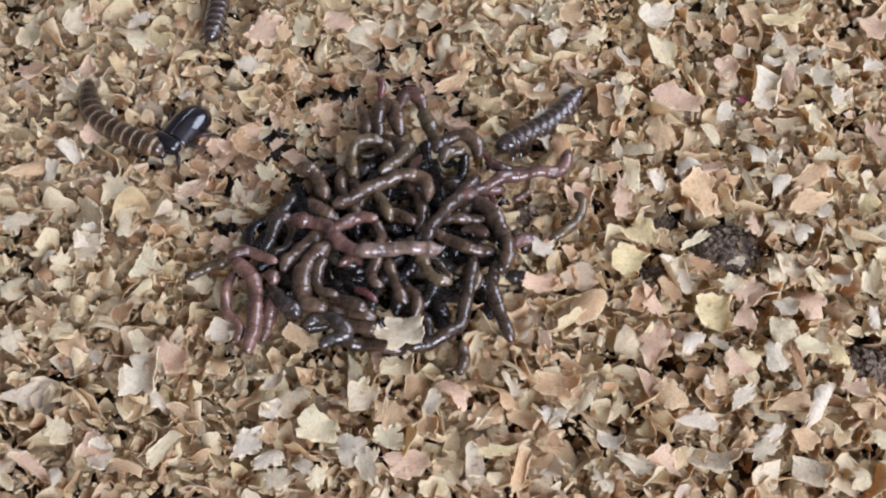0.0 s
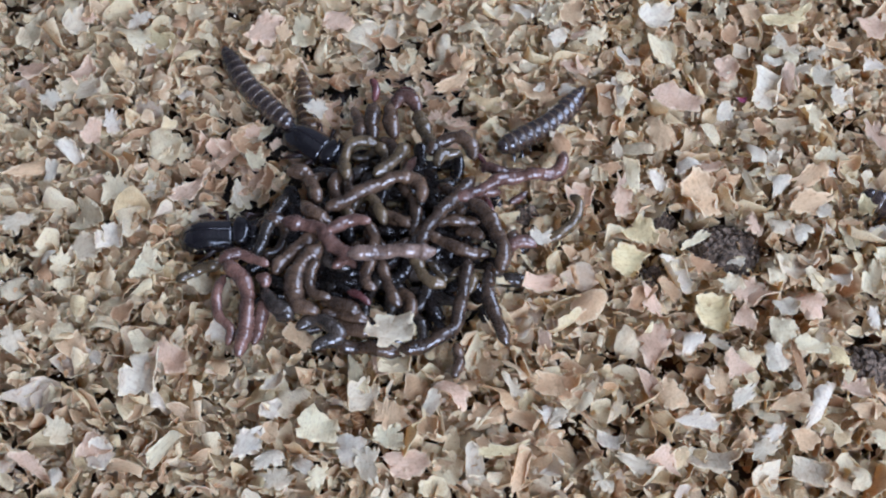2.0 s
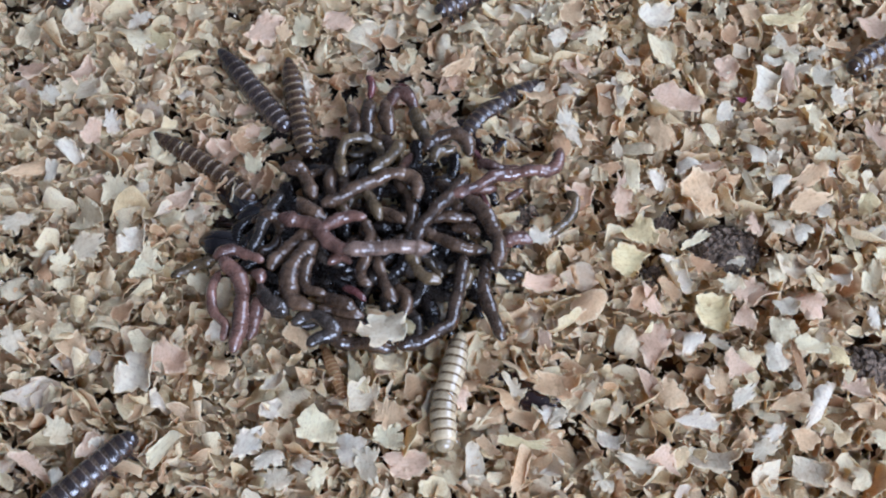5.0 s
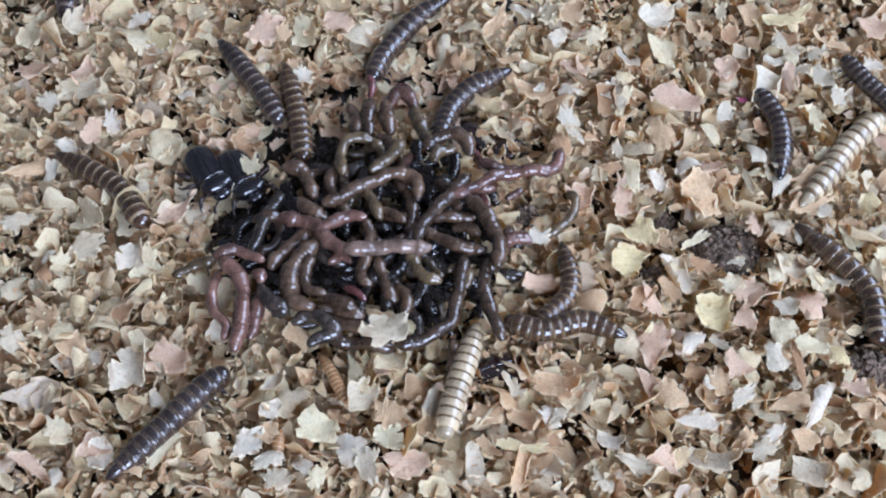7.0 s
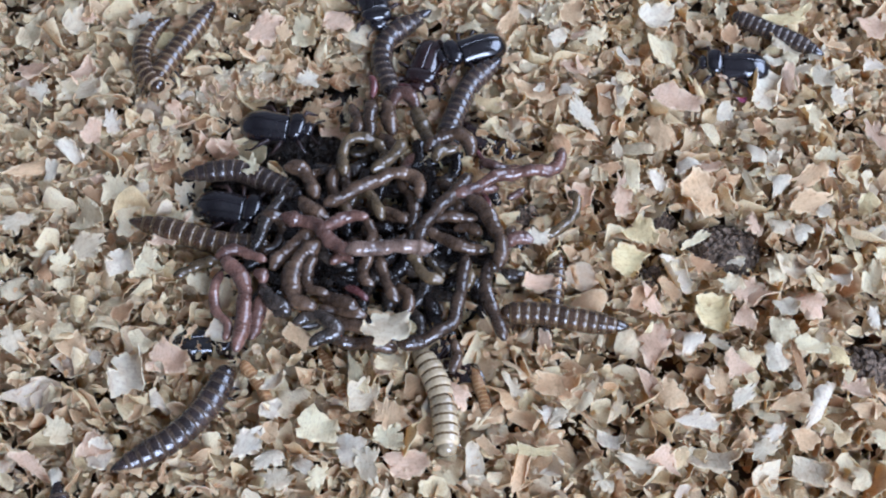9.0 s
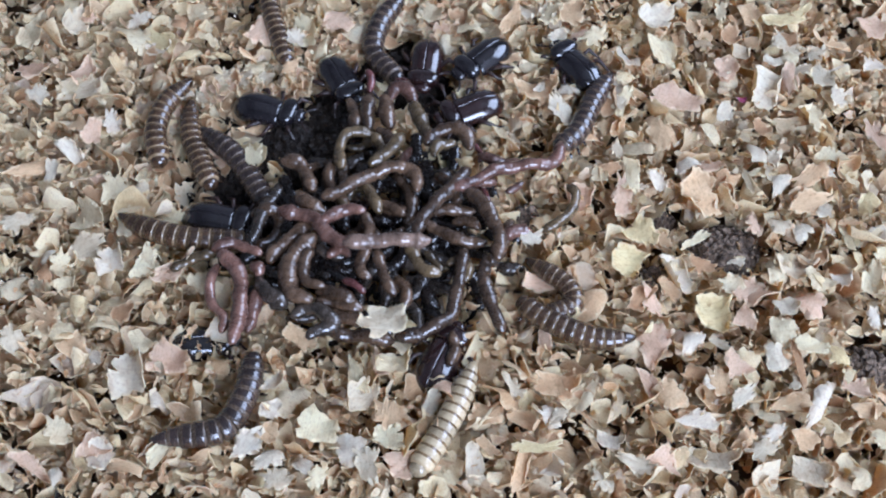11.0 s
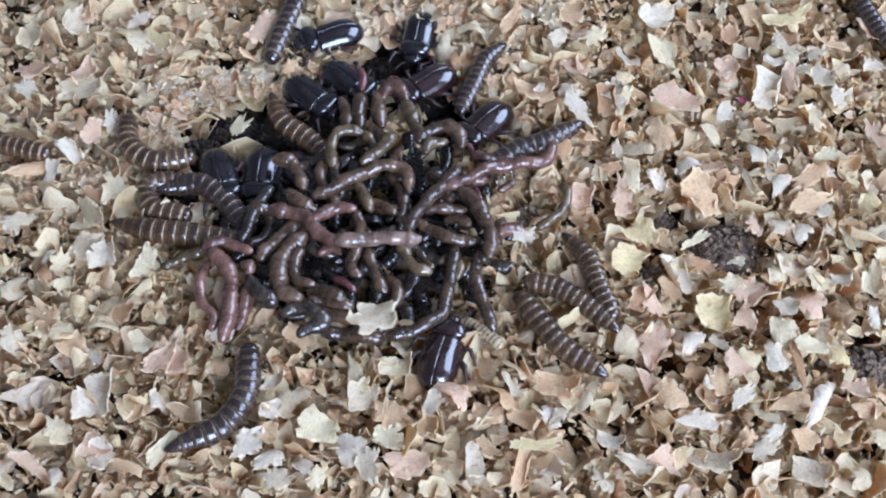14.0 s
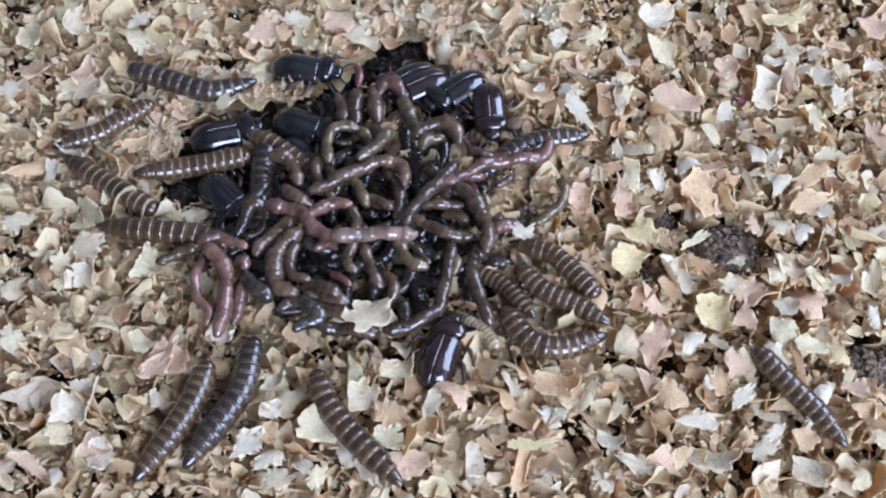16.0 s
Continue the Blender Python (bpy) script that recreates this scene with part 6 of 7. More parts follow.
at(c, 15.5, "on", (-37.2, 40.8), (-39.0, 30.5), (-46.1, 28.8), (-50.9, 36.9))
at(c, 16, "on", (-36.7, 35.0), (-43.0, 33.2), (-50.5, 35.6), (-56.6, 37.8))
c = larva("dark", 18.0)
at(c, 0, "under", (18.8, 67.8), (15.2, 61.5), (12.8, 56.9), (11.6, 52.3))
at(c, 11.6, "under", (13.2, 67.8), (12.4, 61.5), (11.9, 56.9), (11.6, 52.3))
at(c, 12, "on", (10.5, 55.5), (12.8, 48.0), (11.2, 40.8), (7.1, 36.4))
at(c, 12.5, "on", (9.0, 44.0), (10.3, 38.7), (7.4, 35.3), (2.5, 34.3))
at(c, 13, "on", (9.0, 47.3), (10.4, 40.8), (7.9, 35.3), (2.9, 34.3))
at(c, 13.5, "on", (7.1, 46.3), (7.0, 42.3), (5.4, 36.7), (3.0, 32.8))
at(c, 14, "on", (11.1, 44.0), (8.0, 40.8), (5.8, 35.3), (3.0, 29.3))
at(c, 14.5, "on", (8.5, 40.4), (3.8, 37.3), (0.6, 33.9), (-1.6, 28.0))
at(c, 15, "on", (3.0, 41.5), (4.6, 33.9), (1.6, 29.2), (-4.7, 28.3))
at(c, 15.5, "on", (4.8, 33.2), (1.6, 29.6), (-1.4, 28.1), (-5.0, 27.5))
at(c, 16, "low", (4.8, 33.2), (1.6, 29.6), (-1.4, 28.1), (-5.0, 27.5))
c = larva("brown", 18.0)
at(c, 0, "under", (17.1, 82.8), (16.2, 76.0), (15.4, 69.5), (14.6, 63.1))
at(c, 14.7, "under", (17.1, 82.8), (16.2, 76.0), (15.4, 69.5), (14.6, 63.1))
at(c, 15, "on", (13.6, 64.6), (13.0, 56.9), (12.0, 50.1), (10.2, 43.9))
at(c, 15.2, "on", (15.4, 53.5), (14.1, 47.2), (12.3, 40.7), (10.0, 35.2))
at(c, 15.4, "on", (11.7, 51.6), (10.3, 47.2), (8.6, 42.4), (6.7, 38.0))
at(c, 15.7, "low", (11.2, 47.9), (9.8, 44.3), (8.2, 40.7), (6.7, 37.3))
at(c, 16, "under", (11.2, 47.9), (9.8, 44.3), (8.2, 40.7), (6.7, 37.3))
c = larva("brown", 19.0)
at(c, 0, "under", (-104.7, 21.9), (-99.5, 21.2), (-94.3, 20.8), (-89.2, 20.6))
at(c, 13.5, "on", (-90.5, 19.5), (-86.5, 19.8), (-82.7, 20.8), (-78.9, 21.4))
at(c, 14, "on", (-84.9, 21.4), (-80.8, 21.0), (-76.7, 20.5), (-72.3, 19.5))
at(c, 14.5, "on", (-79.1, 22.7), (-72.0, 22.6), (-66.5, 25.3), (-62.4, 28.1))
at(c, 15, "on", (-71.9, 22.7), (-66.2, 23.8), (-60.7, 27.2), (-54.9, 31.5))
at(c, 15.5, "on", (-69.4, 24.9), (-62.6, 23.3), (-58.6, 27.0), (-55.4, 31.7))
at(c, 16, "on", (-64.9, 22.3), (-61.2, 24.0), (-58.9, 25.9), (-56.2, 27.9))
c = larva("dark", 26.0)
at(c, 0, "under", (-76.0, 77.7), (-75.7, 72.7), (-75.4, 67.8), (-74.8, 63.1))
at(c, 7, "on", (-74.5, 74.5), (-73.9, 67.9), (-73.1, 60.1), (-72.6, 53.9))
at(c, 7.5, "on", (-71.8, 44.8), (-71.0, 35.3), (-71.3, 26.6), (-71.8, 17.6))
at(c, 8, "on", (-67.4, -17.2), (-63.5, -26.0), (-60.1, -34.5), (-56.7, -43.9))
at(c, 8.5, "on", (-55.4, -47.8), (-54.0, -52.8), (-52.8, -57.7), (-51.6, -62.4))
at(c, 16, "under", (-55.8, -47.3), (-54.5, -52.4), (-53.2, -57.3), (-52.0, -62.0))
c = larva("orange", 10.0)
at(c, 0, "under", (-22.4, -39.4), (-23.2, -40.8), (-23.9, -42.1), (-24.6, -43.8))
at(c, 6.4, "under", (-23.7, -33.0), (-24.5, -34.4), (-24.8, -35.8), (-25.2, -36.7))
at(c, 7, "on", (-24.8, -35.0), (-25.0, -37.3), (-25.3, -39.5), (-25.9, -42.3))
at(c, 7.5, "on", (-27.2, -30.6), (-28.2, -27.9), (-29.9, -25.5), (-32.4, -22.5))
at(c, 8.5, "on", (-27.2, -30.6), (-28.2, -27.9), (-29.9, -25.5), (-32.4, -22.5))
at(c, 9, "on", (-26.6, -30.2), (-28.0, -26.9), (-29.5, -24.8), (-31.7, -22.0))
at(c, 11.5, "low", (-25.4, -22.5), (-26.5, -20.3), (-28.4, -19.3), (-31.0, -19.8))
at(c, 12.5, "on", (-24.7, -23.5), (-26.2, -21.0), (-28.1, -20.2), (-30.7, -20.7))
at(c, 16, "under", (-24.9, -22.8), (-26.5, -20.3), (-28.3, -19.5), (-31.0, -20.0))
c = larva("orange", 10.5)
at(c, 0, "under", (-72.4, 16.8), (-68.2, 16.2), (-64.1, 15.6), (-60.1, 14.9))
at(c, 1, "on", (-67.1, 14.8), (-64.0, 13.9), (-60.9, 13.3), (-57.9, 13.0))
at(c, 1.5, "on", (-59.9, -7.1), (-57.0, -8.0), (-53.9, -9.4), (-50.4, -11.5))
at(c, 2, "under", (-52.7, -7.7), (-49.6, -9.9), (-46.5, -12.0), (-43.5, -14.1))
at(c, 16, "under", (-52.7, -7.7), (-49.6, -9.9), (-46.5, -12.0), (-43.5, -14.1))
c = larva("orange", 10.0)
at(c, 0, "under", (-19.4, -17.2), (-18.4, -20.3), (-17.3, -23.3), (-16.3, -26.3))
at(c, 2, "low", (-15.4, -26.3), (-14.4, -27.7), (-14.0, -28.7), (-13.5, -30.1))
at(c, 3, "on", (-18.7, -21.0), (-17.2, -24.0), (-16.2, -26.5), (-15.0, -29.8))
at(c, 4, "on", (-18.5, -19.2), (-17.2, -22.5), (-16.2, -25.5), (-15.0, -28.7))
at(c, 6.5, "low", (-19.3, -19.3), (-18.3, -21.3), (-17.3, -23.3), (-16.3, -25.3))
at(c, 7, "on", (-19.1, -21.0), (-17.6, -23.5), (-16.6, -25.5), (-15.0, -28.4))
at(c, 9, "low", (-19.3, -19.3), (-18.3, -21.3), (-17.3, -23.3), (-16.3, -25.3))
at(c, 16, "under", (-19.3, -19.3), (-18.3, -21.3), (-17.3, -23.3), (-16.3, -25.3))
c = larva("orange", 9.5)
at(c, 0, "under", (6.0, -19.3), (5.9, -22.3), (6.0, -25.3), (6.3, -27.2))
at(c, 8.6, "under", (5.0, -21.3), (5.9, -24.3), (6.3, -27.2), (6.5, -29.2))
at(c, 9, "on", (4.8, -23.5), (5.8, -26.9), (6.4, -29.4), (6.7, -32.5))
at(c, 9.8, "under", (5.0, -21.3), (5.9, -24.3), (6.3, -27.2), (6.5, -29.2))
at(c, 16, "under", (5.0, -21.3), (5.9, -24.3), (6.3, -27.2), (6.5, -29.2))
c = larva("tan", 10.0)
at(c, 0, "under", (1.5, -9.9), (3.3, -12.0), (5.1, -14.1), (6.9, -16.2))
at(c, 11.3, "under", (1.5, -9.9), (3.3, -12.0), (5.1, -14.1), (6.9, -16.2))
at(c, 13.5, "on", (2.8, -13.8), (5.1, -15.4), (6.9, -16.4), (8.6, -18.0))
at(c, 14.5, "on", (2.6, -12.6), (5.1, -14.9), (6.9, -17.0), (9.0, -19.5))
at(c, 16, "on", (2.0, -11.7), (4.6, -14.4), (6.9, -16.4), (9.0, -19.8))
c = beetle("black")
at(c, 0, "on", (-44.4, 29.2), (-49.9, 20.8))
at(c, 0.5, "on", (-47.2, 35.3), (-52.6, 20.8))
at(c, 0.8, "on", (-52.1, 29.2), (-48.5, 37.3))
at(c, 1, "on", (-47.6, 38.7), (-37.1, 32.5))
at(c, 1.5, "on", (-33.1, 34.6), (-21.5, 22.0))
at(c, 2, "on", (-28.9, 26.6), (-17.9, 19.9))
at(c, 3, "on", (-28.0, 26.3), (-17.9, 20.4))
at(c, 3.2, "on", (-31.0, 27.2), (-21.5, 22.0))
at(c, 3.5, "on", (-43.7, 30.5), (-35.3, 19.9))
at(c, 4, "on", (-47.9, 7.7), (-41.6, -3.3))
at(c, 4.2, "on", (-45.8, 3.8), (-40.8, -5.8))
at(c, 5.2, "low", (-36.7, 20.6), (-31.1, 13.1))
at(c, 6.3, "on", (-29.5, 35.3), (-22.7, 25.9))
at(c, 6.5, "on", (-31.4, 32.5), (-36.3, 19.9))
at(c, 7, "on", (-40.1, 22.7), (-31.6, 8.9))
at(c, 7.5, "on", (-42.1, 19.9), (-30.6, 8.5))
at(c, 8, "on", (-43.7, 16.1), (-29.4, 8.5))
at(c, 8.5, "on", (-45.1, 11.5), (-30.1, 7.7))
at(c, 9, "on", (-44.9, 10.0), (-29.0, 7.9))
at(c, 11.5, "on", (-46.9, 7.0), (-32.5, 4.9))
at(c, 12, "on", (-48.5, 7.7), (-33.7, 4.9))
at(c, 12.5, "on", (-49.7, 7.7), (-34.5, 5.3))
at(c, 13, "on", (-51.3, 9.3), (-36.9, 7.7))
at(c, 13.5, "under", (-52.0, 10.9), (-37.4, 9.2))
at(c, 16, "under", (-52.0, 10.9), (-37.4, 9.2))
c = beetle("black")
at(c, 0, "under", (-97.6, 29.7), (-86.8, 27.7))
at(c, 1.3, "on", (-98.2, 22.6), (-85.0, 22.2))
at(c, 1.5, "on", (-69.0, 22.7), (-54.7, 20.8))
at(c, 2, "on", (-44.9, 2.3), (-31.9, 3.5))
at(c, 2.5, "on", (-44.1, 1.5), (-31.3, 2.3))
at(c, 3, "on", (-42.6, 1.5), (-30.5, 0.9))
at(c, 4, "on", (-41.3, 2.3), (-30.5, 0.9))
at(c, 6.5, "low", (-39.5, 4.1), (-31.1, 1.8))
at(c, 7, "on", (-46.1, 23.2), (-37.2, 9.4))
at(c, 7.5, "low", (-41.2, 29.7), (-33.6, 25.1))
at(c, 8, "on", (-45.1, 27.9), (-30.0, 22.7))
at(c, 8.5, "on", (-33.7, 38.4), (-23.3, 22.0))
at(c, 9, "on", (-37.3, 27.2), (-23.5, 25.5))
at(c, 11.5, "on", (-38.9, 33.0), (-27.1, 28.1))
at(c, 12, "on", (-42.1, 34.6), (-34.3, 21.7))
at(c, 12.5, "on", (-51.8, 30.8), (-35.7, 29.2))
at(c, 13, "on", (-48.3, 39.8), (-38.3, 34.3))
at(c, 13.5, "on", (-45.1, 44.7), (-33.4, 31.9))
at(c, 14, "on", (-41.2, 20.8), (-37.3, 9.7))
at(c, 14.5, "on", (-41.2, 20.4), (-36.5, 9.1))
at(c, 15, "on", (-41.6, 20.4), (-34.9, 9.7))
at(c, 15.5, "on", (-42.7, 21.4), (-36.9, 5.6))
at(c, 16, "on", (-40.5, 13.9), (-34.7, 7.9))
c = beetle("brown")
at(c, 0, "on", (96.8, 33.2), (85.2, 18.9))
at(c, 1, "on", (77.6, 8.5), (67.9, -1.3))
at(c, 1.5, "on", (60.5, -16.4), (51.9, -25.4))
at(c, 1.7, "low", (56.0, -17.2), (46.7, -25.3))
at(c, 2.2, "under", (36.8, -26.3), (29.1, -33.0))
at(c, 3.8, "under", (21.3, -45.6), (25.8, -52.4))
at(c, 4, "on", (22.2, -41.2), (28.0, -46.4))
at(c, 4.2, "on", (22.1, -42.9), (23.2, -34.0))
at(c, 5.2, "low", (15.6, -25.3), (6.8, -23.8))
at(c, 6.5, "low", (9.5, -23.1), (-2.2, -21.8))
at(c, 7, "low", (11.8, -21.3), (2.3, -24.1))
at(c, 7.5, "low", (9.1, -18.8), (1.4, -26.3))
at(c, 8, "low", (7.0, -21.8), (0.7, -27.4))
at(c, 8.5, "on", (8.4, -27.8), (-1.1, -19.9))
at(c, 9, "low", (5.9, -25.3), (-1.3, -18.3))
at(c, 10.2, "low", (-2.1, -25.3), (1.5, -15.2))
at(c, 11.5, "on", (-2.3, -25.9), (2.2, -15.9))
at(c, 12.5, "on", (-1.6, -26.6), (1.4, -14.8))
at(c, 16, "on", (-2.1, -25.9), (1.5, -14.5))
c = beetle("black")
at(c, 0, "under", (25.9, 91.6), (23.0, 82.8))
at(c, 6.8, "under", (25.1, 77.7), (15.4, 67.8))
at(c, 7.1, "on", (14.3, 56.2), (7.1, 47.3))
at(c, 7.5, "on", (12.2, 46.5), (0.1, 34.9))
at(c, 8, "on", (12.5, 49.0), (3.2, 36.0))
at(c, 8.5, "on", (12.7, 47.5), (0.8, 39.8))
at(c, 9, "on", (11.5, 45.5), (-0.4, 41.5))
at(c, 11.5, "on", (11.3, 46.1), (3.8, 36.2))
at(c, 12, "on", (8.0, 49.9), (2.2, 39.4))
at(c, 12.5, "on", (4.8, 52.9), (-3.1, 42.2))
at(c, 13, "on", (3.7, 55.4), (-0.2, 43.2))
at(c, 13.5, "on", (1.2, 54.7), (-0.2, 42.9))
at(c, 14, "on", (-3.7, 53.9), (-5.7, 42.7))
at(c, 14.5, "on", (7.0, 44.9), (-6.8, 46.4))
at(c, 15, "on", (-14.0, 52.0), (-19.9, 47.3))
at(c, 15.5, "low", (-14.2, 54.1), (-20.2, 49.3))
at(c, 16, "on", (8.0, 38.0), (-3.0, 30.5))
c = beetle("black")
at(c, 0, "under", (-26.9, 91.6), (-25.2, 82.8))
at(c, 3.7, "under", (-25.4, 67.8), (-23.6, 55.3))
at(c, 4, "on", (-21.8, 46.4), (-18.6, 32.1))
at(c, 4.2, "on", (-20.5, 41.5), (-18.5, 27.2))
at(c, 5, "under", (-19.6, 40.7), (-17.9, 28.4))
at(c, 7, "under", (-19.7, 91.6), (-16.9, 82.8))
at(c, 8.6, "under", (-16.7, 77.7), (-14.6, 67.8))
at(c, 9, "on", (-15.1, 62.3), (-12.1, 49.0))
at(c, 10.2, "on", (-19.9, 50.2), (-17.2, 38.7))
at(c, 11.5, "on", (-24.1, 39.8), (-15.2, 27.9))
at(c, 12, "on", (-25.6, 38.4), (-17.9, 26.8))
at(c, 12.5, "on", (-27.4, 34.6), (-18.5, 27.2))
at(c, 13, "on", (-29.8, 36.6), (-19.0, 28.5))
at(c, 13.5, "on", (-30.6, 35.7), (-19.6, 29.2))
at(c, 14, "on", (-29.7, 38.0), (-19.0, 28.9))
at(c, 14.5, "on", (-31.1, 31.2), (-17.8, 25.5))
at(c, 15, "on", (-29.3, 32.1), (-18.0, 22.9))
at(c, 15.5, "on", (-29.1, 31.9), (-17.9, 22.9))
at(c, 16, "on", (-30.9, 28.9), (-18.8, 25.0))
c = beetle("brown")
at(c, 0, "under", (-7.7, 91.6), (-8.1, 82.8))
at(c, 8, "under", (0.7, 67.8), (-1.6, 58.4))
at(c, 8.5, "on", (1.8, 59.2), (-4.7, 48.7))
at(c, 9, "on", (-1.0, 48.0), (-5.1, 34.6))
at(c, 10.2, "on", (-1.5, 47.3), (-4.1, 35.3))
at(c, 11.5, "on", (-2.8, 47.5), (-4.1, 33.9))
at(c, 12, "on", (0.1, 45.5), (-4.7, 30.8))
at(c, 12.5, "on", (-7.0, 43.7), (-4.5, 31.2))
at(c, 13, "on", (1.2, 40.4), (-7.8, 32.5))
at(c, 13.5, "on", (-0.4, 40.4), (-9.6, 36.6))
at(c, 14, "on", (1.2, 39.4), (-7.5, 33.5))
at(c, 14.5, "on", (-0.9, 40.8), (-7.9, 33.5))
at(c, 15, "on", (-0.4, 38.7), (-8.5, 34.9))
at(c, 16, "on", (0.6, 38.0), (-9.7, 33.2))
c = beetle("black")
at(c, 0, "under", (85.8, 91.6), (78.3, 82.8))
at(c, 7.4, "under", (76.8, 74.4), (71.7, 64.6))
at(c, 7.9, "on", (59.4, 40.1), (54.2, 50.9))
at(c, 8.5, "on", (58.6, 39.0), (51.6, 49.9))
at(c, 9, "on", (59.2, 39.0), (49.9, 40.1))
at(c, 10.2, "on", (41.0, 33.2), (32.0, 37.3))
at(c, 11.5, "on", (24.9, 37.6), (18.5, 51.4))
at(c, 12, "on", (21.0, 47.0), (12.7, 49.9))
at(c, 12.5, "on", (0.7, 55.4), (-6.4, 49.4))
at(c, 13, "on", (-1.5, 45.8), (-8.9, 42.2))
at(c, 13.5, "on", (-4.3, 55.4), (-5.5, 42.9))
at(c, 14, "on", (-15.5, 49.4), (-27.6, 45.1))
at(c, 14.5, "on", (-3.2, 54.4), (-10.6, 48.0))
at(c, 15, "under", (-2.7, 67.8), (5.3, 72.7))
at(c, 15.2, "low", (52.9, 67.8), (43.2, 61.5))
at(c, 15.5, "on", (45.4, 54.4), (31.1, 50.5))
at(c, 15.7, "on", (36.9, 57.7), (22.4, 53.2))
at(c, 16, "on", (-1.5, 40.1), (-12.3, 34.6))
c = beetle("brown")
at(c, 0, "under", (0.7, 82.8), (1.8, 74.4))
at(c, 2.0, "under", (1.9, 81.1), (3.0, 69.5))
at(c, 2.2, "on", (2.8, 51.7), (4.3, 40.1))
at(c, 2.4, "on", (1.7, 47.3), (4.0, 36.0))
at(c, 2.5, "low", (2.2, 37.2), (8.9, 29.7))
at(c, 3, "low", (3.7, 28.4), (9.8, 23.8))
at(c, 9, "low", (3.7, 26.8), (10.7, 22.1))
at(c, 10.2, "on", (8.8, 29.2), (1.6, 26.6))
at(c, 11.5, "on", (8.9, 33.9), (-0.4, 28.9))
at(c, 12, "on", (5.3, 35.3), (-0.4, 29.9))
at(c, 12.5, "on", (9.9, 30.5), (2.1, 22.9))
at(c, 13, "on", (8.7, 31.6), (5.2, 21.7))
at(c, 13.5, "on", (8.6, 30.8), (2.4, 22.4))
at(c, 14, "on", (10.9, 29.5), (3.8, 22.4))
at(c, 14.5, "on", (9.7, 33.5), (5.4, 22.2))
at(c, 15, "on", (10.3, 29.5), (6.1, 21.2))
at(c, 15.5, "on", (9.1, 34.6), (8.6, 22.0))
at(c, 16, "on", (8.1, 35.7), (8.9, 22.7))
c = beetle("black")
at(c, 0, "under", (-12.6, 95.3), (-17.3, 91.6))
at(c, 10.4, "under", (-9.7, 74.4), (-16.5, 71.1))
at(c, 11.5, "on", (-16.6, 54.4), (-29.8, 52.9))
at(c, 11.75, "on", (-19.9, 50.2), (-21.5, 40.1))
at(c, 12, "on", (-20.7, 41.2), (-12.3, 32.5))
at(c, 12.5, "on", (-20.9, 39.0), (-12.6, 33.5))
at(c, 13, "on", (-21.7, 39.8), (-13.4, 33.9))
at(c, 13.5, "on", (-24.8, 39.8), (-14.5, 35.7))
at(c, 14, "on", (-21.7, 40.4), (-13.4, 33.9))
at(c, 15, "on", (-21.5, 39.8), (-12.4, 33.9))
at(c, 16, "on", (-33.9, 40.4), (-17.4, 38.4))
c = beetle("black")
at(c, 0, "under", (-58.0, 91.6), (-54.8, 84.6))
at(c, 3.7, "under", (-52.7, 67.8), (-49.7, 61.5))
at(c, 4, "low", (-50.2, 56.9), (-42.7, 50.1))
at(c, 4.2, "low", (-49.7, 56.9), (-42.3, 50.1))
at(c, 5, "under", (-46.7, 55.3), (-42.0, 52.3))
at(c, 10.4, "under", (-30.9, 81.1), (-34.9, 72.7))
at(c, 11.5, "on", (-35.2, 55.0), (-42.8, 42.7))
at(c, 11.75, "on", (-39.0, 47.3), (-39.7, 33.2))
at(c, 12, "on", (-36.8, 33.5), (-28.2, 24.6))
at(c, 12.5, "on", (-39.8, 39.4), (-30.0, 34.3))
at(c, 13, "on", (-35.4, 33.2), (-34.7, 17.0))
at(c, 13.5, "on", (-35.5, 27.2), (-28.5, 15.4))
at(c, 14, "on", (-31.8, 22.7), (-32.6, 9.1))
at(c, 14.5, "on", (-29.8, 38.7), (-21.0, 31.9))
at(c, 15, "on", (-29.5, 42.2), (-20.0, 32.1))
at(c, 15.5, "on", (-30.3, 45.8), (-20.2, 32.1))
at(c, 16, "on", (-44.2, 22.7), (-34.4, 26.3))
c = beetle("brown")
at(c, 0, "under", (-55.2, 29.7), (-48.3, 24.4))
at(c, 13.1, "under", (-48.6, 43.5), (-40.4, 36.5))
at(c, 13.5, "on", (-57.4, 17.0), (-49.4, 24.2))
at(c, 13.9, "under", (-58.2, 18.7), (-50.1, 26.0))
at(c, 16, "under", (-58.2, 18.7), (-50.1, 26.0))
c = beetle("red")
at(c, 0, "under", (74.2, -54.0), (71.1, -49.9))
at(c, 11, "under", (68.7, -42.1), (66.5, -36.7))
at(c, 11.3, "on", (62.3, -34.9), (58.6, -29.3))
at(c, 11.5, "on", (58.2, -24.4), (50.3, -18.4))
at(c, 12, "on", (44.3, -7.4), (35.3, -1.1))
at(c, 12.3, "low", (31.8, -3.3), (23.5, 0.1))
at(c, 13, "under", (20.5, -2.1), (12.9, -1.0))
at(c, 16, "under", (20.5, -2.1), (12.9, -1.0))
c = beetle("black")
at(c, 0, "under", (-29.0, 24.4), (-23.5, 18.1))
at(c, 6, "under", (-38.3, 0.3), (-31.0, 3.7))
at(c, 6.5, "low", (-40.2, 0.3), (-32.0, 3.7))
at(c, 7, "low", (-39.9, 1.4), (-31.2, 4.9))
at(c, 7.5, "on", (-45.1, 1.4), (-36.8, -0.9))
at(c, 8, "low", (-43.5, 12.0), (-35.1, 15.7))
at(c, 8.5, "low", (-40.8, 27.8), (-31.9, 31.8))
at(c, 9, "under", (-35.0, 28.4), (-29.0, 24.1))
at(c, 11.4, "under", (-30.0, 24.4), (-24.0, 18.1))
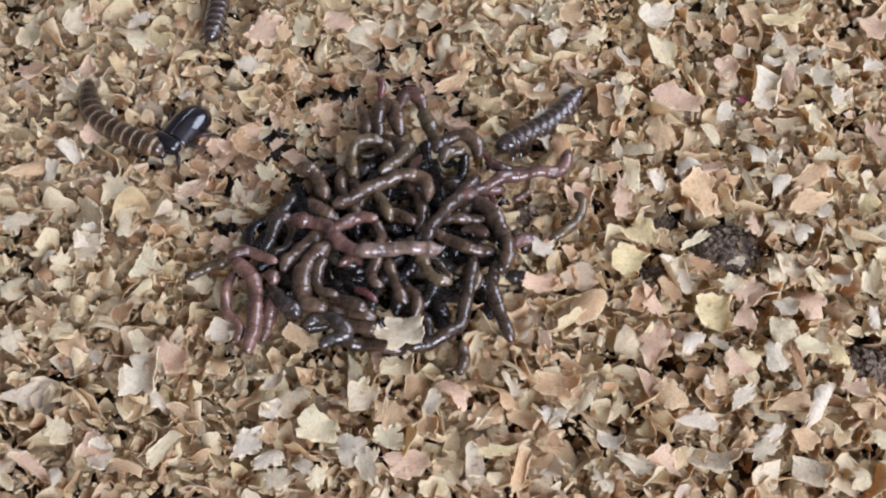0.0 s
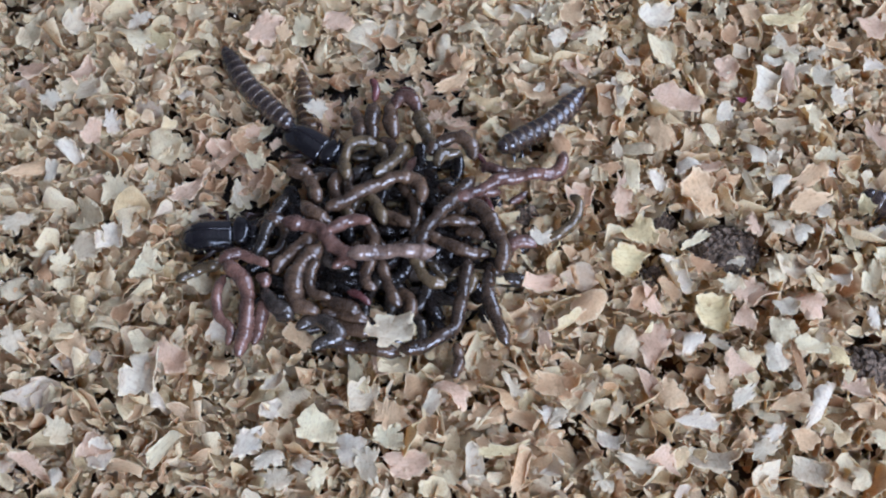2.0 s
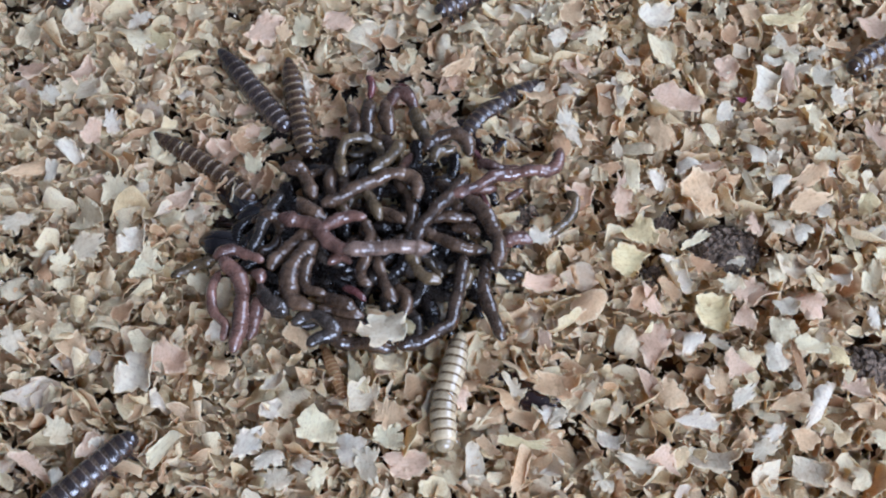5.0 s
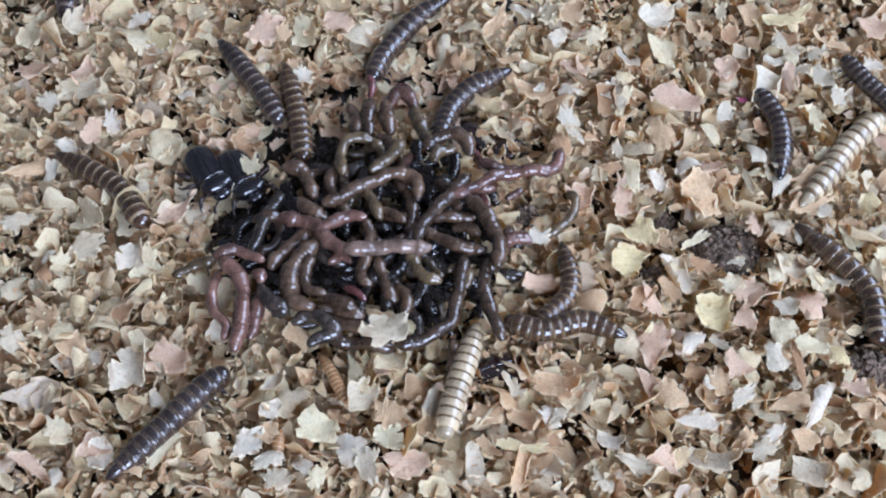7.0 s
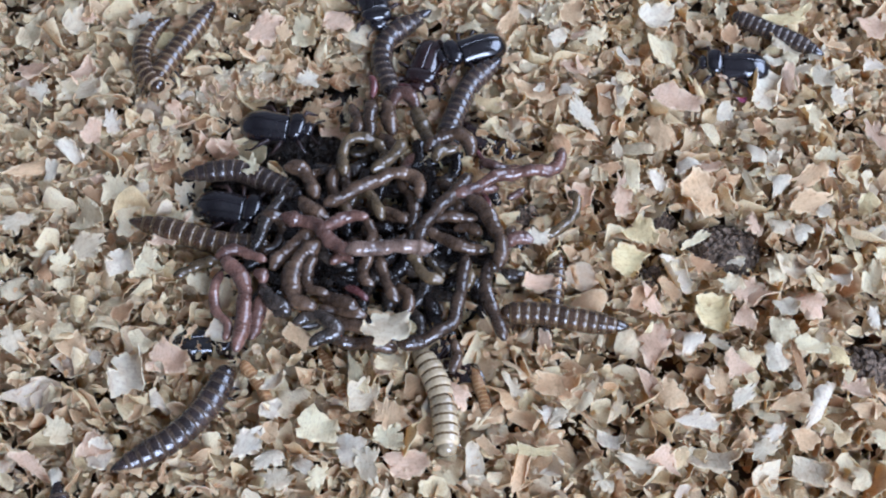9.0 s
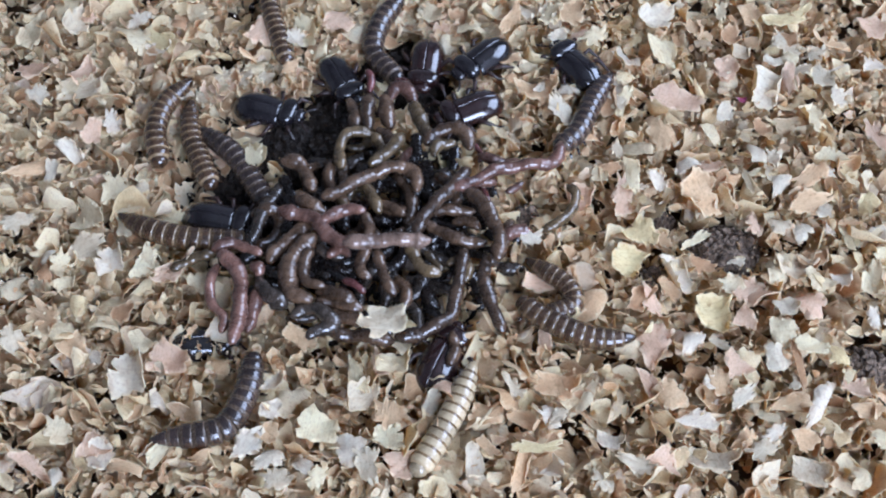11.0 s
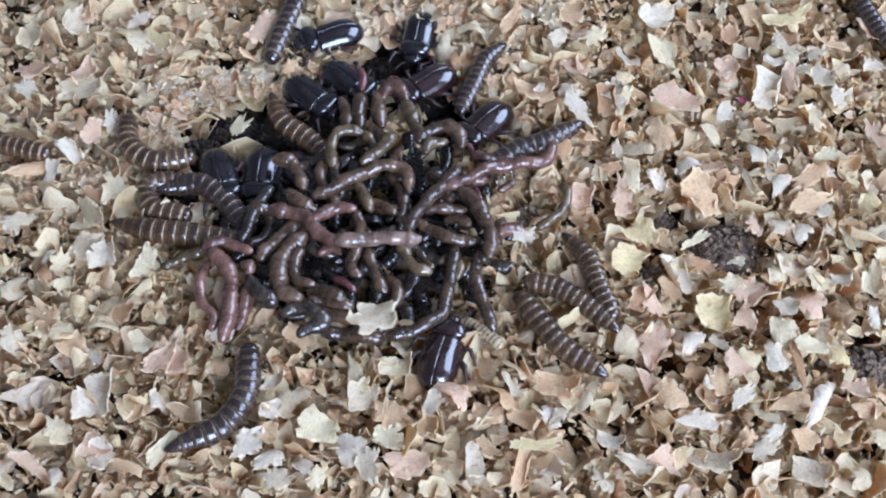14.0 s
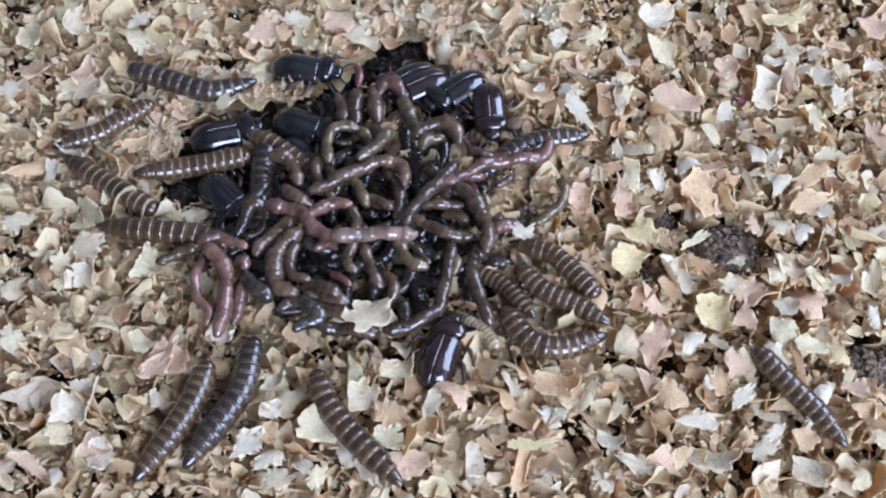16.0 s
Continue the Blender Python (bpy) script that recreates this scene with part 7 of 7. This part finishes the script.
at(c, 12, "low", (-30.0, 24.4), (-24.0, 18.1))
at(c, 12.5, "on", (-31.2, 24.6), (-24.2, 17.0))
at(c, 13, "on", (-30.8, 23.3), (-23.3, 15.1))
at(c, 13.5, "on", (-28.5, 22.0), (-22.0, 14.5))
at(c, 14, "on", (-27.3, 19.5), (-21.9, 12.7))
at(c, 14.5, "on", (-27.2, 24.6), (-21.6, 15.8))
at(c, 16, "on", (-28.1, 23.3), (-22.1, 15.1))
c = beetle("black")
at(c, 0, "under", (-44.0, -17.2), (-35.9, -16.4))
at(c, 8, "under", (-44.0, -17.2), (-35.9, -16.4))
at(c, 9, "low", (-44.0, -17.4), (-35.5, -16.2))
at(c, 12.5, "low", (-44.0, -17.4), (-35.5, -16.2))
at(c, 13, "under", (-44.0, -17.4), (-35.5, -16.2))
at(c, 16, "under", (-44.0, -17.4), (-35.5, -16.2))

# loose flakes that lie on top over the middle of the tray
for _ in range(150):
    x, y = random.uniform(-72, 74), random.uniform(-42, 54)
    if ((x + 12) / 30) ** 2 + ((y - 4) / 24) ** 2 > 1:
        w = random.uniform(3.4, 6.5)
        flake(random.choice(["white", "cream", "tan", "pink", "grey", "cream", "white", "brown"]), x, y, w, w * random.uniform(0.5, 1.0), random.uniform(0, 360))

# ---- movement ----
# the heap settles: seconds, sideways at its left and right end, away, in mm
SETTLE = [(0.0, 2.2, 1.25, -0.3), (1.0, 1.6, 1.05, -0.6), (2.0, 0.8, 0.6, -0.8), (3.0, 0.2, 0.2, -0.5), (4.0, -0.1, 0.0, -0.2), (7.0, 0.0, 0.0, 0.0),
          (9.0, 0.3, 0.3, 0.0), (11.5, -0.8, 0.0, 1.5), (13.0, -1.6, -0.8, 1.5), (16.0, -3.0, -1.6, 2.6)]


def settled(p):
    f = min(1.0, max(0.0, (p[0] + 35) / 50))
    k = 1.0 if p[0] < 25 else 0.5
    return [(t, Matrix.Translation(Vector((p[0] + k * (a + (b - a) * f), p[1] + k * d, p[2])) * MM)) for t, a, b, d in SETTLE]


def motions():
    for ob, base in WORM_LIST:
        walk(ob, settled(base))
    for ob, a, b, t0, t1, spin, tilt, way in PUSHED:
        near = flake_pose(a[0], a[1], ground(a[0], a[1]) + a[2], spin, tilt, way)
        far = flake_pose(b[0], b[1], ground(b[0], b[1]) + b[2], spin + 60, tilt * 0.6, way)
        walk(ob, [(0.0, near), (t0, near), (t1, far), (16.0, far)])
    for ob, z, tilt, way, rows in DRIFTERS:
        walk(ob, [(t, flake_pose(x, y, z + (0 if z > 4 else 1.5 + ground(x, y)), spin, radians(tilt), way)) for t, x, y, spin in rows])
    for c in CREATURES:
        if c["larva"]:
            sets = [(t, larva_poses(c, pts, d)) for t, d, pts in c["rows"]]
            mid = SEGMENTS // 2
            walk(c["root"], halved([(t, m[mid]) for t, m in sets]))
            for i, ob in enumerate(c["parts"]):
                walk(ob, halved([(t, m[mid].inverted() @ m[i]) for t, m in sets]))
        else:
            rows = []
            for t, d, (a, b) in c["rows"]:
                x, y = (a[0] + b[0]) / 2, (a[1] + b[1]) / 2
                z = ground(x, y) + c["up"] + 1.5 * d if d > -5 else d - 2
                rows.append((t, facing((x, y, z), (b[0] - a[0], b[1] - a[1], 0))))
            walk(c["root"], halved(rows))


motions()
